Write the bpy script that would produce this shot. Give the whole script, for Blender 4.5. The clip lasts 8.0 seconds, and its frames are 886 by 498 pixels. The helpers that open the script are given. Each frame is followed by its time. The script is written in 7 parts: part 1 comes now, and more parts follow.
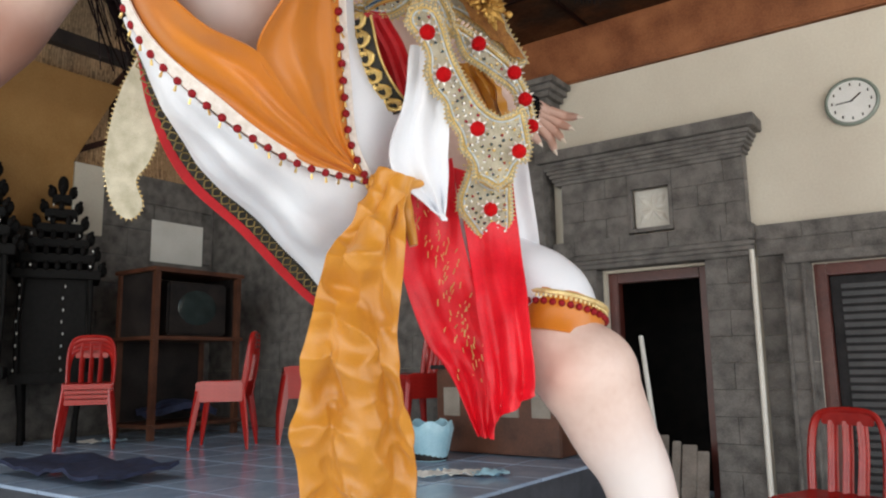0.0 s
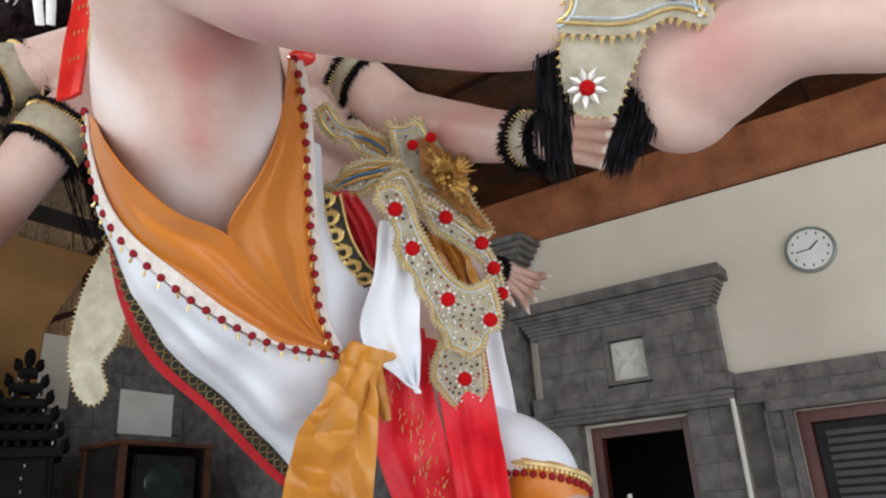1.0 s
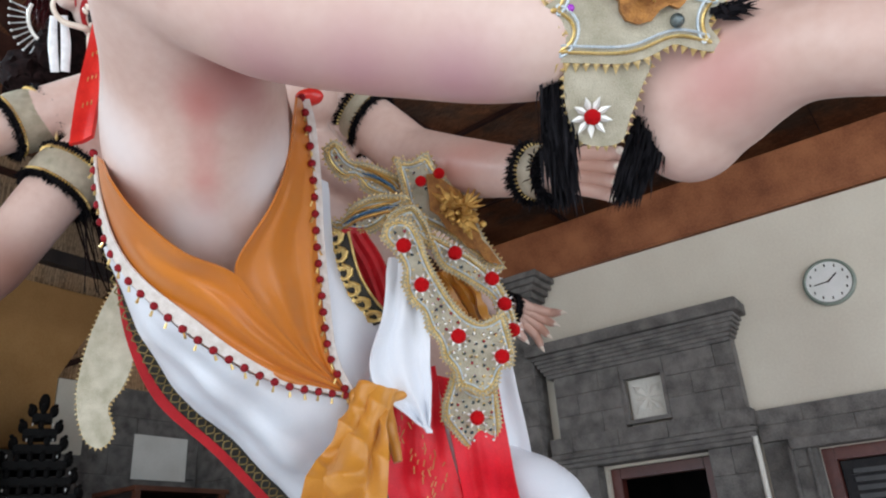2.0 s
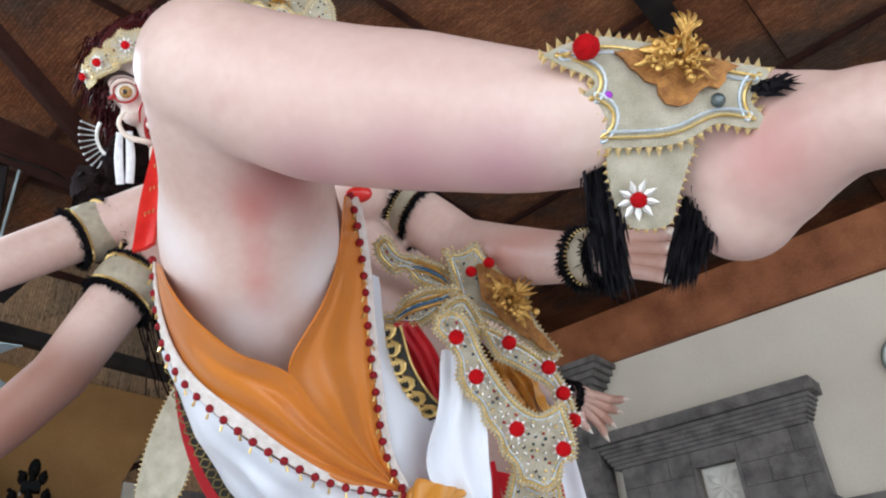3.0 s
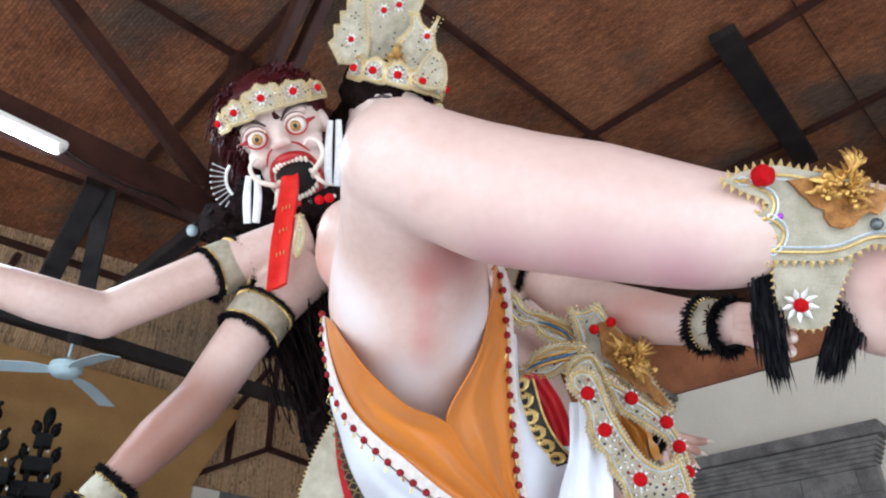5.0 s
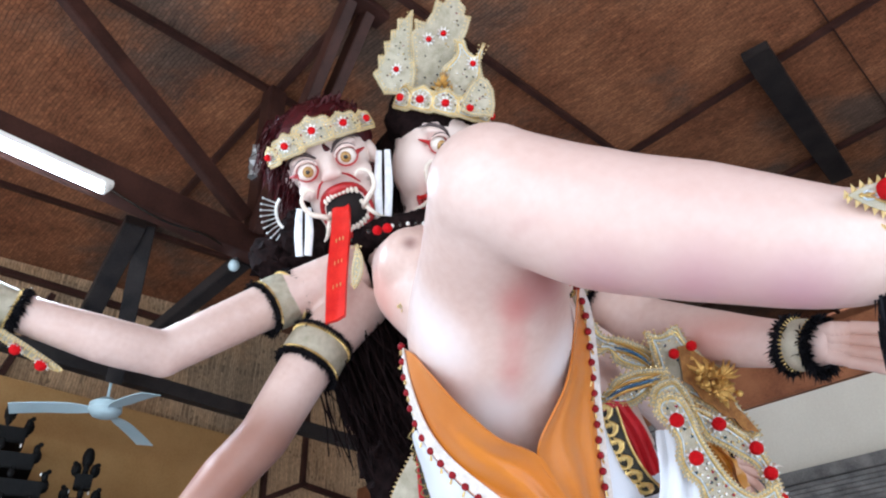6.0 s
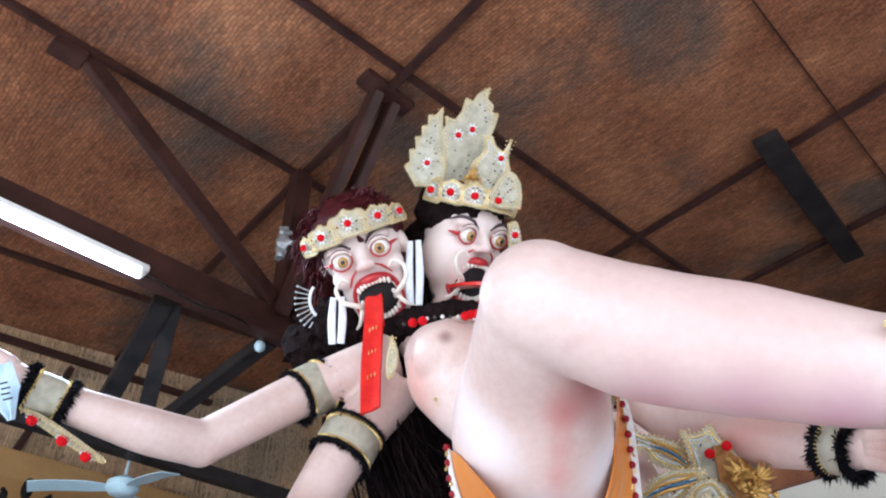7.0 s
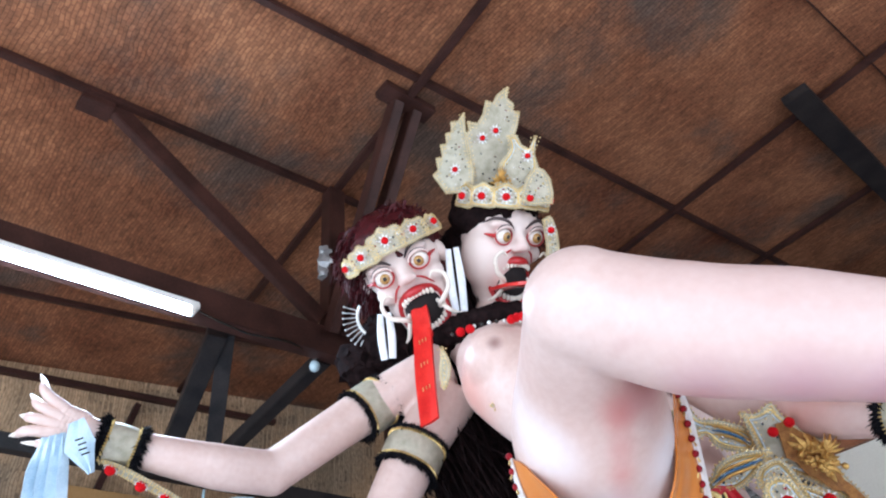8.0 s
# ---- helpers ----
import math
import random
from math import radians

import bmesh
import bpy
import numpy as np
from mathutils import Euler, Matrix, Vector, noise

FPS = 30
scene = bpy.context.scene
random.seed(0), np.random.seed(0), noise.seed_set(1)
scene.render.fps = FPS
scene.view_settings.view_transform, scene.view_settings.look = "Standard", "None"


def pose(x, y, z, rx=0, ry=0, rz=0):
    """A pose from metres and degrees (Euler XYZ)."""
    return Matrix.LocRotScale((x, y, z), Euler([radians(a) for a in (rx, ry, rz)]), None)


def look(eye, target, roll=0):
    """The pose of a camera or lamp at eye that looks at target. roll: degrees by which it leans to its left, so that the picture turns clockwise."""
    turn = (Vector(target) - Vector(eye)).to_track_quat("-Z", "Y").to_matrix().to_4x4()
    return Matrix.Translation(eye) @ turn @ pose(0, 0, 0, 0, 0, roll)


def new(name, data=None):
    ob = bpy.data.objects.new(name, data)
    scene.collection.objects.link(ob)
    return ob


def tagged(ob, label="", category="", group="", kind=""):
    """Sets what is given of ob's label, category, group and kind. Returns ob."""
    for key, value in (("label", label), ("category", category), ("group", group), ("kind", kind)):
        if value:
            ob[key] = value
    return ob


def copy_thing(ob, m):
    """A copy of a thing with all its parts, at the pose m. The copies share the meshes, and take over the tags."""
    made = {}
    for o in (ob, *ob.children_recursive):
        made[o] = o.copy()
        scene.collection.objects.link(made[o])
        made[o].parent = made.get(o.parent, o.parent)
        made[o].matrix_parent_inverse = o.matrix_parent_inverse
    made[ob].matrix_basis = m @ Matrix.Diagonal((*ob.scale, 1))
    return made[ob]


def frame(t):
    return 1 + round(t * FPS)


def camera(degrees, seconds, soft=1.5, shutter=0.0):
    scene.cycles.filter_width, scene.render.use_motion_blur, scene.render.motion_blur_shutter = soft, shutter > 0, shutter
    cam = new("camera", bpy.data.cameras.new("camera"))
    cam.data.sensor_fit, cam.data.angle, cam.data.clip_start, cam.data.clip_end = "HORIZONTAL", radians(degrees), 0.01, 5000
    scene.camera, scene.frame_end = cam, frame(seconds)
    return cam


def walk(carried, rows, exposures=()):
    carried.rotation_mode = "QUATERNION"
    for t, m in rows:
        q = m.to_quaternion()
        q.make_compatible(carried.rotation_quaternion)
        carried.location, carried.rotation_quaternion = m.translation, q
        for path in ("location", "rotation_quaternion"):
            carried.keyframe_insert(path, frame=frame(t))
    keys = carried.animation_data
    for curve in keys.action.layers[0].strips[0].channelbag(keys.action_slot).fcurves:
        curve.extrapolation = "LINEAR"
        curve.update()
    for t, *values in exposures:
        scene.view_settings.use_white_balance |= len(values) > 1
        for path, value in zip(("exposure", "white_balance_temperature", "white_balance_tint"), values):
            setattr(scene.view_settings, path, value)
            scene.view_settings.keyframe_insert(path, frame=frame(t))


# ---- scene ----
cam = camera(61.9, 8.0, soft=2.1)
PATH = [
    (0, (-0.042, -0.029, 1.126), (-1.191, 1.579, 1.434), -0.9),
    (0.5, (-0.028, -0.037, 1.163), (-1.115, 1.563, 1.671), -3.1),
    (1, (-0.025, -0.025, 1.178), (-1.052, 1.542, 1.879), -3.6),
    (1.2, (-0.026, -0.02, 1.182), (-1.06, 1.536, 1.896), -3.9),
    (2.3, (-0.027, 0.006, 1.173), (-1.068, 1.47, 2.052), -4.4),
    (2.5, (-0.022, 0.005, 1.178), (-1.087, 1.414, 2.116), -4.5),
    (3, (-0.022, 0.017, 1.185), (-1.09, 1.362, 2.21), -4.8),
    (3.5, (-0.011, 0.008, 1.196), (-1.04, 1.342, 2.273), -4.4),
    (4, (-0.017, -0.087, 1.204), (-1.052, 1.258, 2.262), -2.9),
    (4.5, (-0.037, -0.259, 1.21), (-1.14, 1.026, 2.275), -1.1),
    (5, (-0.065, -0.373, 1.215), (-1.197, 0.896, 2.266), -1.1),
    (5.2, (-0.089, -0.405, 1.221), (-1.244, 0.832, 2.286), -0.9),
    (6.3, (-0.241, -0.519, 1.244), (-1.358, 0.686, 2.385), -2.2),
    (6.5, (-0.221, -0.567, 1.239), (-1.345, 0.607, 2.404), -1.1),
    (7, (-0.203, -0.655, 1.279), (-1.267, 0.479, 2.537), -1.7),
    (7.5, (-0.183, -0.683, 1.309), (-1.279, 0.433, 2.556), -4.6),
    (8, (-0.145, -0.698, 1.316), (-1.292, 0.367, 2.561), -6.4),
]
walk(cam, [(t, look(eye, target, roll)) for t, eye, target, roll in PATH],
     exposures=[(0, 0.3, 7000, 10), (1, 0.08, 6500, 10), (2.5, 0.03, 6150, 10), (3.5, 0.3, 6050, 10), (4, 0.34, 6000, 10), (5, 0.4, 5900, 10), (6.5, 0.5, 5700, 10), (8, 0.52, 5500, 10)])

# ---------------------------------------------------------------- world and light
world = bpy.data.worlds.new("world")
scene.world = world
world.use_nodes = True
wn = world.node_tree.nodes
sky = wn.new("ShaderNodeTexSky")
sky.sky_type, sky.sun_disc = "NISHITA", False
sky.sun_elevation, sky.sun_rotation = radians(52), radians(160)
wn["Background"].inputs["Strength"].default_value = 0.13
world.node_tree.links.new(sky.outputs["Color"], wn["Background"].inputs["Color"])
SUN = bpy.data.lights.new("sun", "SUN")
SUN.energy, SUN.angle, SUN.color = 4.6, radians(0.6), (1.0, 0.95, 0.88)
sun = new("sun", SUN)
sun.matrix_world = look((6, -9, 14), (-2, 6, 0))


def area(name, eye, target, sx, sy, watts, colour=(1, 1, 1)):
    data = bpy.data.lights.new(name, "AREA")
    data.shape, data.size, data.size_y, data.energy, data.color = "RECTANGLE", sx, sy, watts, colour
    ob = new(name, data)
    ob.matrix_world = look(eye, target)
    return ob


# the open sides of the hall let the sky's light in
area("daylight_south", (-1.5, -5.6, 2.1), (-1.5, 0, 2.0), 9.0, 3.6, 245, (0.93, 0.97, 1.0))
area("daylight_east", (4.9, 0.2, 2.1), (0, 0.6, 2.0), 9.0, 3.6, 200, (0.95, 0.98, 1.0))


# ---------------------------------------------------------------- materials
def mat(name, low, high, rough=0.6, metal=0.0, scale=8.0, fine=90.0, bump=0.2, depth=0.004, sheen=0.0, coat=0.0, spec=0.5):
    """A surface with variation at two scales and a fine relief."""
    m = bpy.data.materials.new(name)
    m.use_nodes = True
    nt = m.node_tree
    b = nt.nodes["Principled BSDF"]
    tc = nt.nodes.new("ShaderNodeTexCoord")
    n1, n2 = nt.nodes.new("ShaderNodeTexNoise"), nt.nodes.new("ShaderNodeTexNoise")
    n1.inputs["Scale"].default_value, n1.inputs["Detail"].default_value = scale, 6
    n2.inputs["Scale"].default_value, n2.inputs["Detail"].default_value = fine, 3
    mix = nt.nodes.new("ShaderNodeMath")
    mix.operation = "MULTIPLY_ADD"
    mix.inputs[1].default_value, mix.inputs[2].default_value = 0.35, 0.0
    add = nt.nodes.new("ShaderNodeMath")
    add.operation = "MULTIPLY_ADD"
    add.inputs[1].default_value = 0.75
    ramp = nt.nodes.new("ShaderNodeValToRGB")
    ramp.color_ramp.elements[0].color, ramp.color_ramp.elements[1].color = (*low, 1), (*high, 1)
    ramp.color_ramp.elements[0].position, ramp.color_ramp.elements[1].position = 0.36, 0.7
    bp = nt.nodes.new("ShaderNodeBump")
    bp.inputs["Strength"].default_value, bp.inputs["Distance"].default_value = bump, depth
    link = nt.links.new
    link(tc.outputs["Object"], n1.inputs["Vector"])
    link(tc.outputs["Object"], n2.inputs["Vector"])
    link(n2.outputs["Fac"], mix.inputs[0])
    link(n1.outputs["Fac"], add.inputs[0])
    link(mix.outputs[0], add.inputs[2])
    link(add.outputs[0], ramp.inputs["Fac"])
    link(ramp.outputs["Color"], b.inputs["Base Color"])
    link(n2.outputs["Fac"], bp.inputs["Height"])
    link(bp.outputs["Normal"], b.inputs["Normal"])
    b.inputs["Roughness"].default_value, b.inputs["Metallic"].default_value = rough, metal
    b.inputs["Sheen Weight"].default_value = sheen
    b.inputs["Specular IOR Level"].default_value = spec
    b.inputs["Coat Weight"].default_value = coat
    return m


def tint_spots(m, spots):
    """Airbrushed paint, with light or shade put into some of it: soft spots (centre, reach along x, y, z, colour,
    strength) over the base colour.
    """
    nt = m.node_tree
    b = nt.nodes["Principled BSDF"]
    tc = nt.nodes.new("ShaderNodeTexCoord")
    last = b.inputs["Base Color"].links[0].from_socket
    for centre, turn, reach, colour, strength in spots:
        mp = nt.nodes.new("ShaderNodeMapping")
        mp.vector_type = "TEXTURE"
        mp.inputs["Location"].default_value = centre
        mp.inputs["Rotation"].default_value = turn
        mp.inputs["Scale"].default_value = reach
        ln = nt.nodes.new("ShaderNodeVectorMath")
        ln.operation = "LENGTH"
        fall = nt.nodes.new("ShaderNodeMapRange")
        fall.interpolation_type = "SMOOTHSTEP"
        for k, v in zip(("From Min", "From Max", "To Min", "To Max"), (0.0, 1.0, strength, 0.0)):
            fall.inputs[k].default_value = v
        mx = nt.nodes.new("ShaderNodeMix")
        mx.data_type = "RGBA"
        mx.inputs[7].default_value = (*colour, 1)
        nt.links.new(tc.outputs["Object"], mp.inputs["Vector"])
        nt.links.new(mp.outputs["Vector"], ln.inputs[0])
        nt.links.new(ln.outputs["Value"], fall.inputs["Value"])
        nt.links.new(fall.outputs["Result"], mx.inputs[0])
        nt.links.new(last, mx.inputs[6])
        last = mx.outputs[2]
    nt.links.new(last, b.inputs["Base Color"])


def woven(name, low, high, grey, per_metre):
    """Split bamboo beaten flat and woven to mats: broad strips in two ways, greyish stains over them."""
    m = mat(name, low, high, rough=0.8, scale=1.3, fine=26, bump=0.1, spec=0.25)
    nt = m.node_tree
    b = nt.nodes["Principled BSDF"]
    link = nt.links.new
    tc = nt.nodes.new("ShaderNodeTexCoord")
    wob = nt.nodes.new("ShaderNodeTexNoise")
    wob.inputs["Scale"].default_value, wob.inputs["Detail"].default_value = 3.0, 4
    shift = nt.nodes.new("ShaderNodeMix")
    shift.data_type, shift.blend_type = "RGBA", "LINEAR_LIGHT"
    shift.inputs[0].default_value = 0.05
    link(tc.outputs["Object"], wob.inputs["Vector"])
    link(tc.outputs["Object"], shift.inputs[6])
    link(wob.outputs["Color"], shift.inputs[7])
    ck = nt.nodes.new("ShaderNodeTexBrick")
    ck.offset, ck.inputs["Scale"].default_value = 0.5, per_metre
    ck.inputs["Color1"].default_value, ck.inputs["Color2"].default_value = (1, 1, 1, 1), (0.5, 0.5, 0.5, 1)
    ck.inputs["Mortar"].default_value, ck.inputs["Mortar Size"].default_value = (0.22, 0.22, 0.22, 1), 0.03
    ck.inputs["Mortar Smooth"].default_value, ck.inputs["Bias"].default_value = 0.6, -0.2
    link(shift.outputs[2], ck.inputs["Vector"])
    fibre = nt.nodes.new("ShaderNodeTexNoise")
    fibre.inputs["Scale"].default_value, fibre.inputs["Detail"].default_value, fibre.inputs["Roughness"].default_value = 1.0, 6, 0.7
    mp = nt.nodes.new("ShaderNodeMapping")
    mp.inputs["Scale"].default_value = (6, 34, 20)
    link(shift.outputs[2], mp.inputs["Vector"])
    link(mp.outputs["Vector"], fibre.inputs["Vector"])
    fr = nt.nodes.new("ShaderNodeMapRange")
    for k, v in zip(("From Min", "From Max", "To Min", "To Max"), (0.3, 0.7, 0.45, 1.2)):
        fr.inputs[k].default_value = v
    link(fibre.outputs["Fac"], fr.inputs["Value"])
    # stains: broad greyish patches with ragged rims
    stain = nt.nodes.new("ShaderNodeTexNoise")
    stain.inputs["Scale"].default_value, stain.inputs["Detail"].default_value, stain.inputs["Roughness"].default_value = 0.75, 8, 0.62
    link(tc.outputs["Object"], stain.inputs["Vector"])
    sr = nt.nodes.new("ShaderNodeMapRange")
    sr.interpolation_type = "SMOOTHSTEP"
    for k, v in zip(("From Min", "From Max", "To Min", "To Max"), (0.47, 0.66, 0.0, 0.85)):
        sr.inputs[k].default_value = v
    link(stain.outputs["Fac"], sr.inputs["Value"])
    greyed = nt.nodes.new("ShaderNodeMix")
    greyed.data_type = "RGBA"
    greyed.inputs[7].default_value = (*grey, 1)
    link(sr.outputs["Result"], greyed.inputs[0])
    link(b.inputs["Base Color"].links[0].from_socket, greyed.inputs[6])
    last = greyed.outputs[2]
    for sock, amount in ((ck.outputs["Color"], 0.65), (fr.outputs["Result"], 0.8)):
        mx = nt.nodes.new("ShaderNodeMix")
        mx.data_type, mx.blend_type = "RGBA", "MULTIPLY"
        mx.inputs[0].default_value = amount
        link(last, mx.inputs[6])
        link(sock, mx.inputs[7])
        last = mx.outputs[2]
    link(last, b.inputs["Base Color"])
    bp = nt.nodes.new("ShaderNodeBump")
    bp.inputs["Strength"].default_value, bp.inputs["Distance"].default_value = 0.6, 0.006
    link(ck.outputs["Color"], bp.inputs["Height"])
    link(bp.outputs["Normal"], b.inputs["Normal"])
    return m


def glow(name, colour, strength):
    m = bpy.data.materials.new(name)
    m.use_nodes = True
    b = m.node_tree.nodes["Principled BSDF"]
    b.inputs["Emission Color"].default_value, b.inputs["Emission Strength"].default_value = (*colour, 1), strength
    return m


SKIN = mat("painted_skin", (0.6, 0.41, 0.345), (0.71, 0.54, 0.475), rough=0.42, scale=2.2, fine=40, bump=0.05)
EYE_WHITE = mat("eye_white", (0.75, 0.68, 0.6), (0.85, 0.8, 0.75), rough=0.2)
IRIS = mat("iris", (0.25, 0.12, 0.03), (0.5, 0.3, 0.1), rough=0.2, scale=60)
PUPIL = mat("pupil", (0.01, 0.01, 0.01), (0.02, 0.015, 0.01), rough=0.15)
LIP = mat("lip_red", (0.33, 0.008, 0.01), (0.5, 0.02, 0.022), rough=0.3, scale=12)
MOUTH = mat("mouth_black", (0.004, 0.003, 0.003), (0.012, 0.006, 0.006), rough=0.95)
TOOTH = mat("ivory", (0.7, 0.6, 0.5), (0.85, 0.78, 0.68), rough=0.35, scale=20)
BROW = mat("brow_paint", (0.03, 0.02, 0.02), (0.08, 0.05, 0.05), rough=0.5)
TONGUE = mat("tongue_red", (0.55, 0.01, 0.01), (0.75, 0.03, 0.02), rough=0.3, scale=10, coat=0.3)
ORANGE = mat("orange_satin", (0.5, 0.14, 0.008), (0.62, 0.2, 0.014), rough=0.3, metal=0.0, scale=3, fine=420, bump=0.05, sheen=0.2)
CRINKLE = mat("orange_crepe", (0.44, 0.165, 0.011), (0.62, 0.27, 0.03), rough=0.34, metal=0.0, scale=4, fine=420, bump=0.06, sheen=0.2)
WHITE = mat("white_satin", (0.7, 0.74, 0.8), (0.8, 0.83, 0.88), rough=0.4, scale=4, fine=300, bump=0.06)
RED = mat("red_brocade", (0.55, 0.003, 0.013), (0.82, 0.012, 0.028), rough=0.4, scale=9, fine=220, bump=0.15, spec=0.35)
DARKRED = mat("red_velvet", (0.16, 0.002, 0.006), (0.3, 0.006, 0.014), rough=0.7, scale=60, fine=300, bump=0.6, spec=0.3)
POM = mat("red_pompom", (0.55, 0.003, 0.006), (0.8, 0.008, 0.014), rough=0.85, scale=80, fine=300, bump=0.8, spec=0.15)
LACE = mat("pale_lace", (0.62, 0.56, 0.5), (0.8, 0.76, 0.72), rough=0.6, scale=60, fine=260, bump=0.5)
GOLD = mat("gold_trim", (0.55, 0.36, 0.1), (0.85, 0.66, 0.28), rough=0.32, metal=0.75, scale=30, fine=200, bump=0.3)
PALEGOLD = mat("pale_gold_trim", (0.6, 0.43, 0.16), (0.85, 0.69, 0.36), rough=0.38, metal=0.35, scale=30, fine=200, bump=0.3)
OLDGOLD = mat("gilt_carving", (0.42, 0.22, 0.05), (0.75, 0.48, 0.14), rough=0.35, metal=0.7, scale=40, fine=200, bump=0.5)
BROWNGILT = mat("worn_brown_gilt", (0.17, 0.06, 0.012), (0.44, 0.2, 0.045), rough=0.42, metal=0.4, scale=50, fine=220, bump=0.7)
PLATE = mat("glitter_cloth", (0.36, 0.33, 0.23), (0.58, 0.54, 0.42), rough=0.45, metal=0.2, scale=26, fine=420, bump=0.8)
CORD = mat("silver_cord", (0.45, 0.55, 0.62), (0.75, 0.82, 0.86), rough=0.35, metal=0.4, scale=60, fine=300, bump=0.5)
GEM = mat("dark_gem", (0.03, 0.04, 0.04), (0.16, 0.2, 0.2), rough=0.12, metal=0.3, scale=90)
STONES = mat("mixed_stones", (0.03, 0.04, 0.04), (0.16, 0.2, 0.2), rough=0.12, metal=0.2, scale=90)
isl, pick = STONES.node_tree.nodes.new("ShaderNodeNewGeometry"), STONES.node_tree.nodes.new("ShaderNodeValToRGB")
pick.color_ramp.interpolation = "CONSTANT"
for pos, col in ((0.0, (0.03, 0.06, 0.07, 1)), (0.4, (0.85, 0.85, 0.8, 1)), (0.65, (0.3, 0.01, 0.03, 1)), (0.8, (0.75, 0.55, 0.2, 1))):
    el = pick.color_ramp.elements[0] if pos == 0 else pick.color_ramp.elements.new(pos)
    el.color = col
STONES.node_tree.links.new(isl.outputs["Random Per Island"], pick.inputs["Fac"])
STONES.node_tree.links.new(pick.outputs["Color"], STONES.node_tree.nodes["Principled BSDF"].inputs["Base Color"])
PURPLE = mat("purple_gem", (0.25, 0.02, 0.4), (0.4, 0.05, 0.6), rough=0.1)
ENAMEL = mat("blue_enamel", (0.03, 0.08, 0.16), (0.1, 0.2, 0.32), rough=0.2, scale=60)
SEQUIN = mat("white_sequin", (0.7, 0.7, 0.66), (0.88, 0.88, 0.84), rough=0.3, metal=0.3)
FUR = mat("black_fur", (0.003, 0.003, 0.004), (0.011, 0.01, 0.013), rough=0.7, scale=40, spec=0.12)
HAIR = mat("black_hair", (0.004, 0.003, 0.003), (0.018, 0.01, 0.01), rough=0.8, scale=30, spec=0.04)
REDHAIR = mat("dark_red_hair", (0.018, 0.002, 0.003), (0.07, 0.005, 0.008), rough=0.5, scale=30, spec=0.25)
BLACKCLOTH = mat("black_brocade", (0.008, 0.008, 0.006), (0.03, 0.028, 0.018), rough=0.6, scale=30)
TASSEL = mat("white_tassel", (0.7, 0.72, 0.75), (0.85, 0.87, 0.9), rough=0.6, scale=40)
BLUECLOTH = mat("pale_blue_cloth", (0.32, 0.45, 0.55), (0.6, 0.72, 0.8), rough=0.7, scale=10, fine=200)
MAT_CEIL = woven("bamboo_mat", (0.17, 0.053, 0.022), (0.44, 0.185, 0.085), (0.12, 0.09, 0.07), 9)
MAT_GABLE = woven("ochre_mat", (0.46, 0.27, 0.14), (0.72, 0.48, 0.28), (0.36, 0.27, 0.18), 9)
DARKWOOD = mat("dark_rafter_wood", (0.022, 0.009, 0.007), (0.058, 0.023, 0.017), rough=0.5, scale=5, fine=60, bump=0.3, spec=0.25)
BLACKWOOD = mat("blackened_wood", (0.008, 0.007, 0.008), (0.03, 0.024, 0.022), rough=0.5, scale=5, fine=60, spec=0.25)
BROWNWOOD = mat("brown_beam_wood", (0.16, 0.05, 0.02), (0.36, 0.14, 0.06), rough=0.42, scale=4, fine=70, bump=0.25)
CABWOOD = mat("cabinet_wood", (0.05, 0.018, 0.01), (0.12, 0.045, 0.025), rough=0.4, scale=6, fine=60)
STONE = mat("grey_volcanic_stone", (0.07, 0.066, 0.062), (0.205, 0.192, 0.18), rough=0.85, scale=9, fine=110, bump=0.6, depth=0.006)
PLASTER = mat("cream_plaster", (0.6, 0.55, 0.46), (0.72, 0.68, 0.58), rough=0.85, scale=1.2, fine=60, bump=0.15)
TANWALL = mat("tan_plaster", (0.34, 0.175, 0.055), (0.46, 0.26, 0.095), rough=0.85, scale=1.6, fine=60, bump=0.15)
WALLWHITE = mat("white_plaster", (0.62, 0.6, 0.54), (0.78, 0.76, 0.7), rough=0.85, scale=1.2, fine=60, bump=0.15)
TILE = mat("blue_grey_tile", (0.25, 0.34, 0.47), (0.38, 0.48, 0.62), rough=0.16, scale=3, fine=30, bump=0.05)
GROUT = mat("grout", (0.03, 0.035, 0.045), (0.06, 0.065, 0.08), rough=0.8)
CONCRETE = mat("pale_floor", (0.66, 0.67, 0.68), (0.78, 0.78, 0.78), rough=0.5, scale=2, fine=80, bump=0.1)
REDPLASTIC = mat("red_plastic", (0.3, 0.01, 0.009), (0.42, 0.02, 0.016), rough=0.25, scale=5, fine=40, bump=0.03)
SHRINE = mat("black_carved_wood", (0.003, 0.003, 0.003), (0.009, 0.008, 0.008), rough=0.6, scale=30, fine=90, bump=0.4, spec=0.12)
PAPER = mat("paper", (0.68, 0.67, 0.62), (0.8, 0.79, 0.75), rough=0.8, scale=3)
METAL = mat("pale_metal", (0.4, 0.42, 0.43), (0.6, 0.62, 0.62), rough=0.4, metal=0.6, scale=6)
FANBLUE = mat("pale_blue_enamel", (0.42, 0.56, 0.6), (0.55, 0.68, 0.72), rough=0.4, scale=4)
DARKGLASS = mat("dark_screen", (0.012, 0.02, 0.02), (0.03, 0.045, 0.045), rough=0.08)
DOORWOOD = mat("dark_red_door", (0.06, 0.012, 0.01), (0.12, 0.03, 0.022), rough=0.35, scale=5, fine=60)
VOID = mat("painted_dark", (0.01, 0.01, 0.012), (0.025, 0.024, 0.026), rough=0.9)
TUBE = glow("fluorescent", (0.66, 0.88, 1.0), 110.0)
CLOCKFACE = mat("clock_face", (0.68, 0.7, 0.68), (0.8, 0.81, 0.8), rough=0.3)
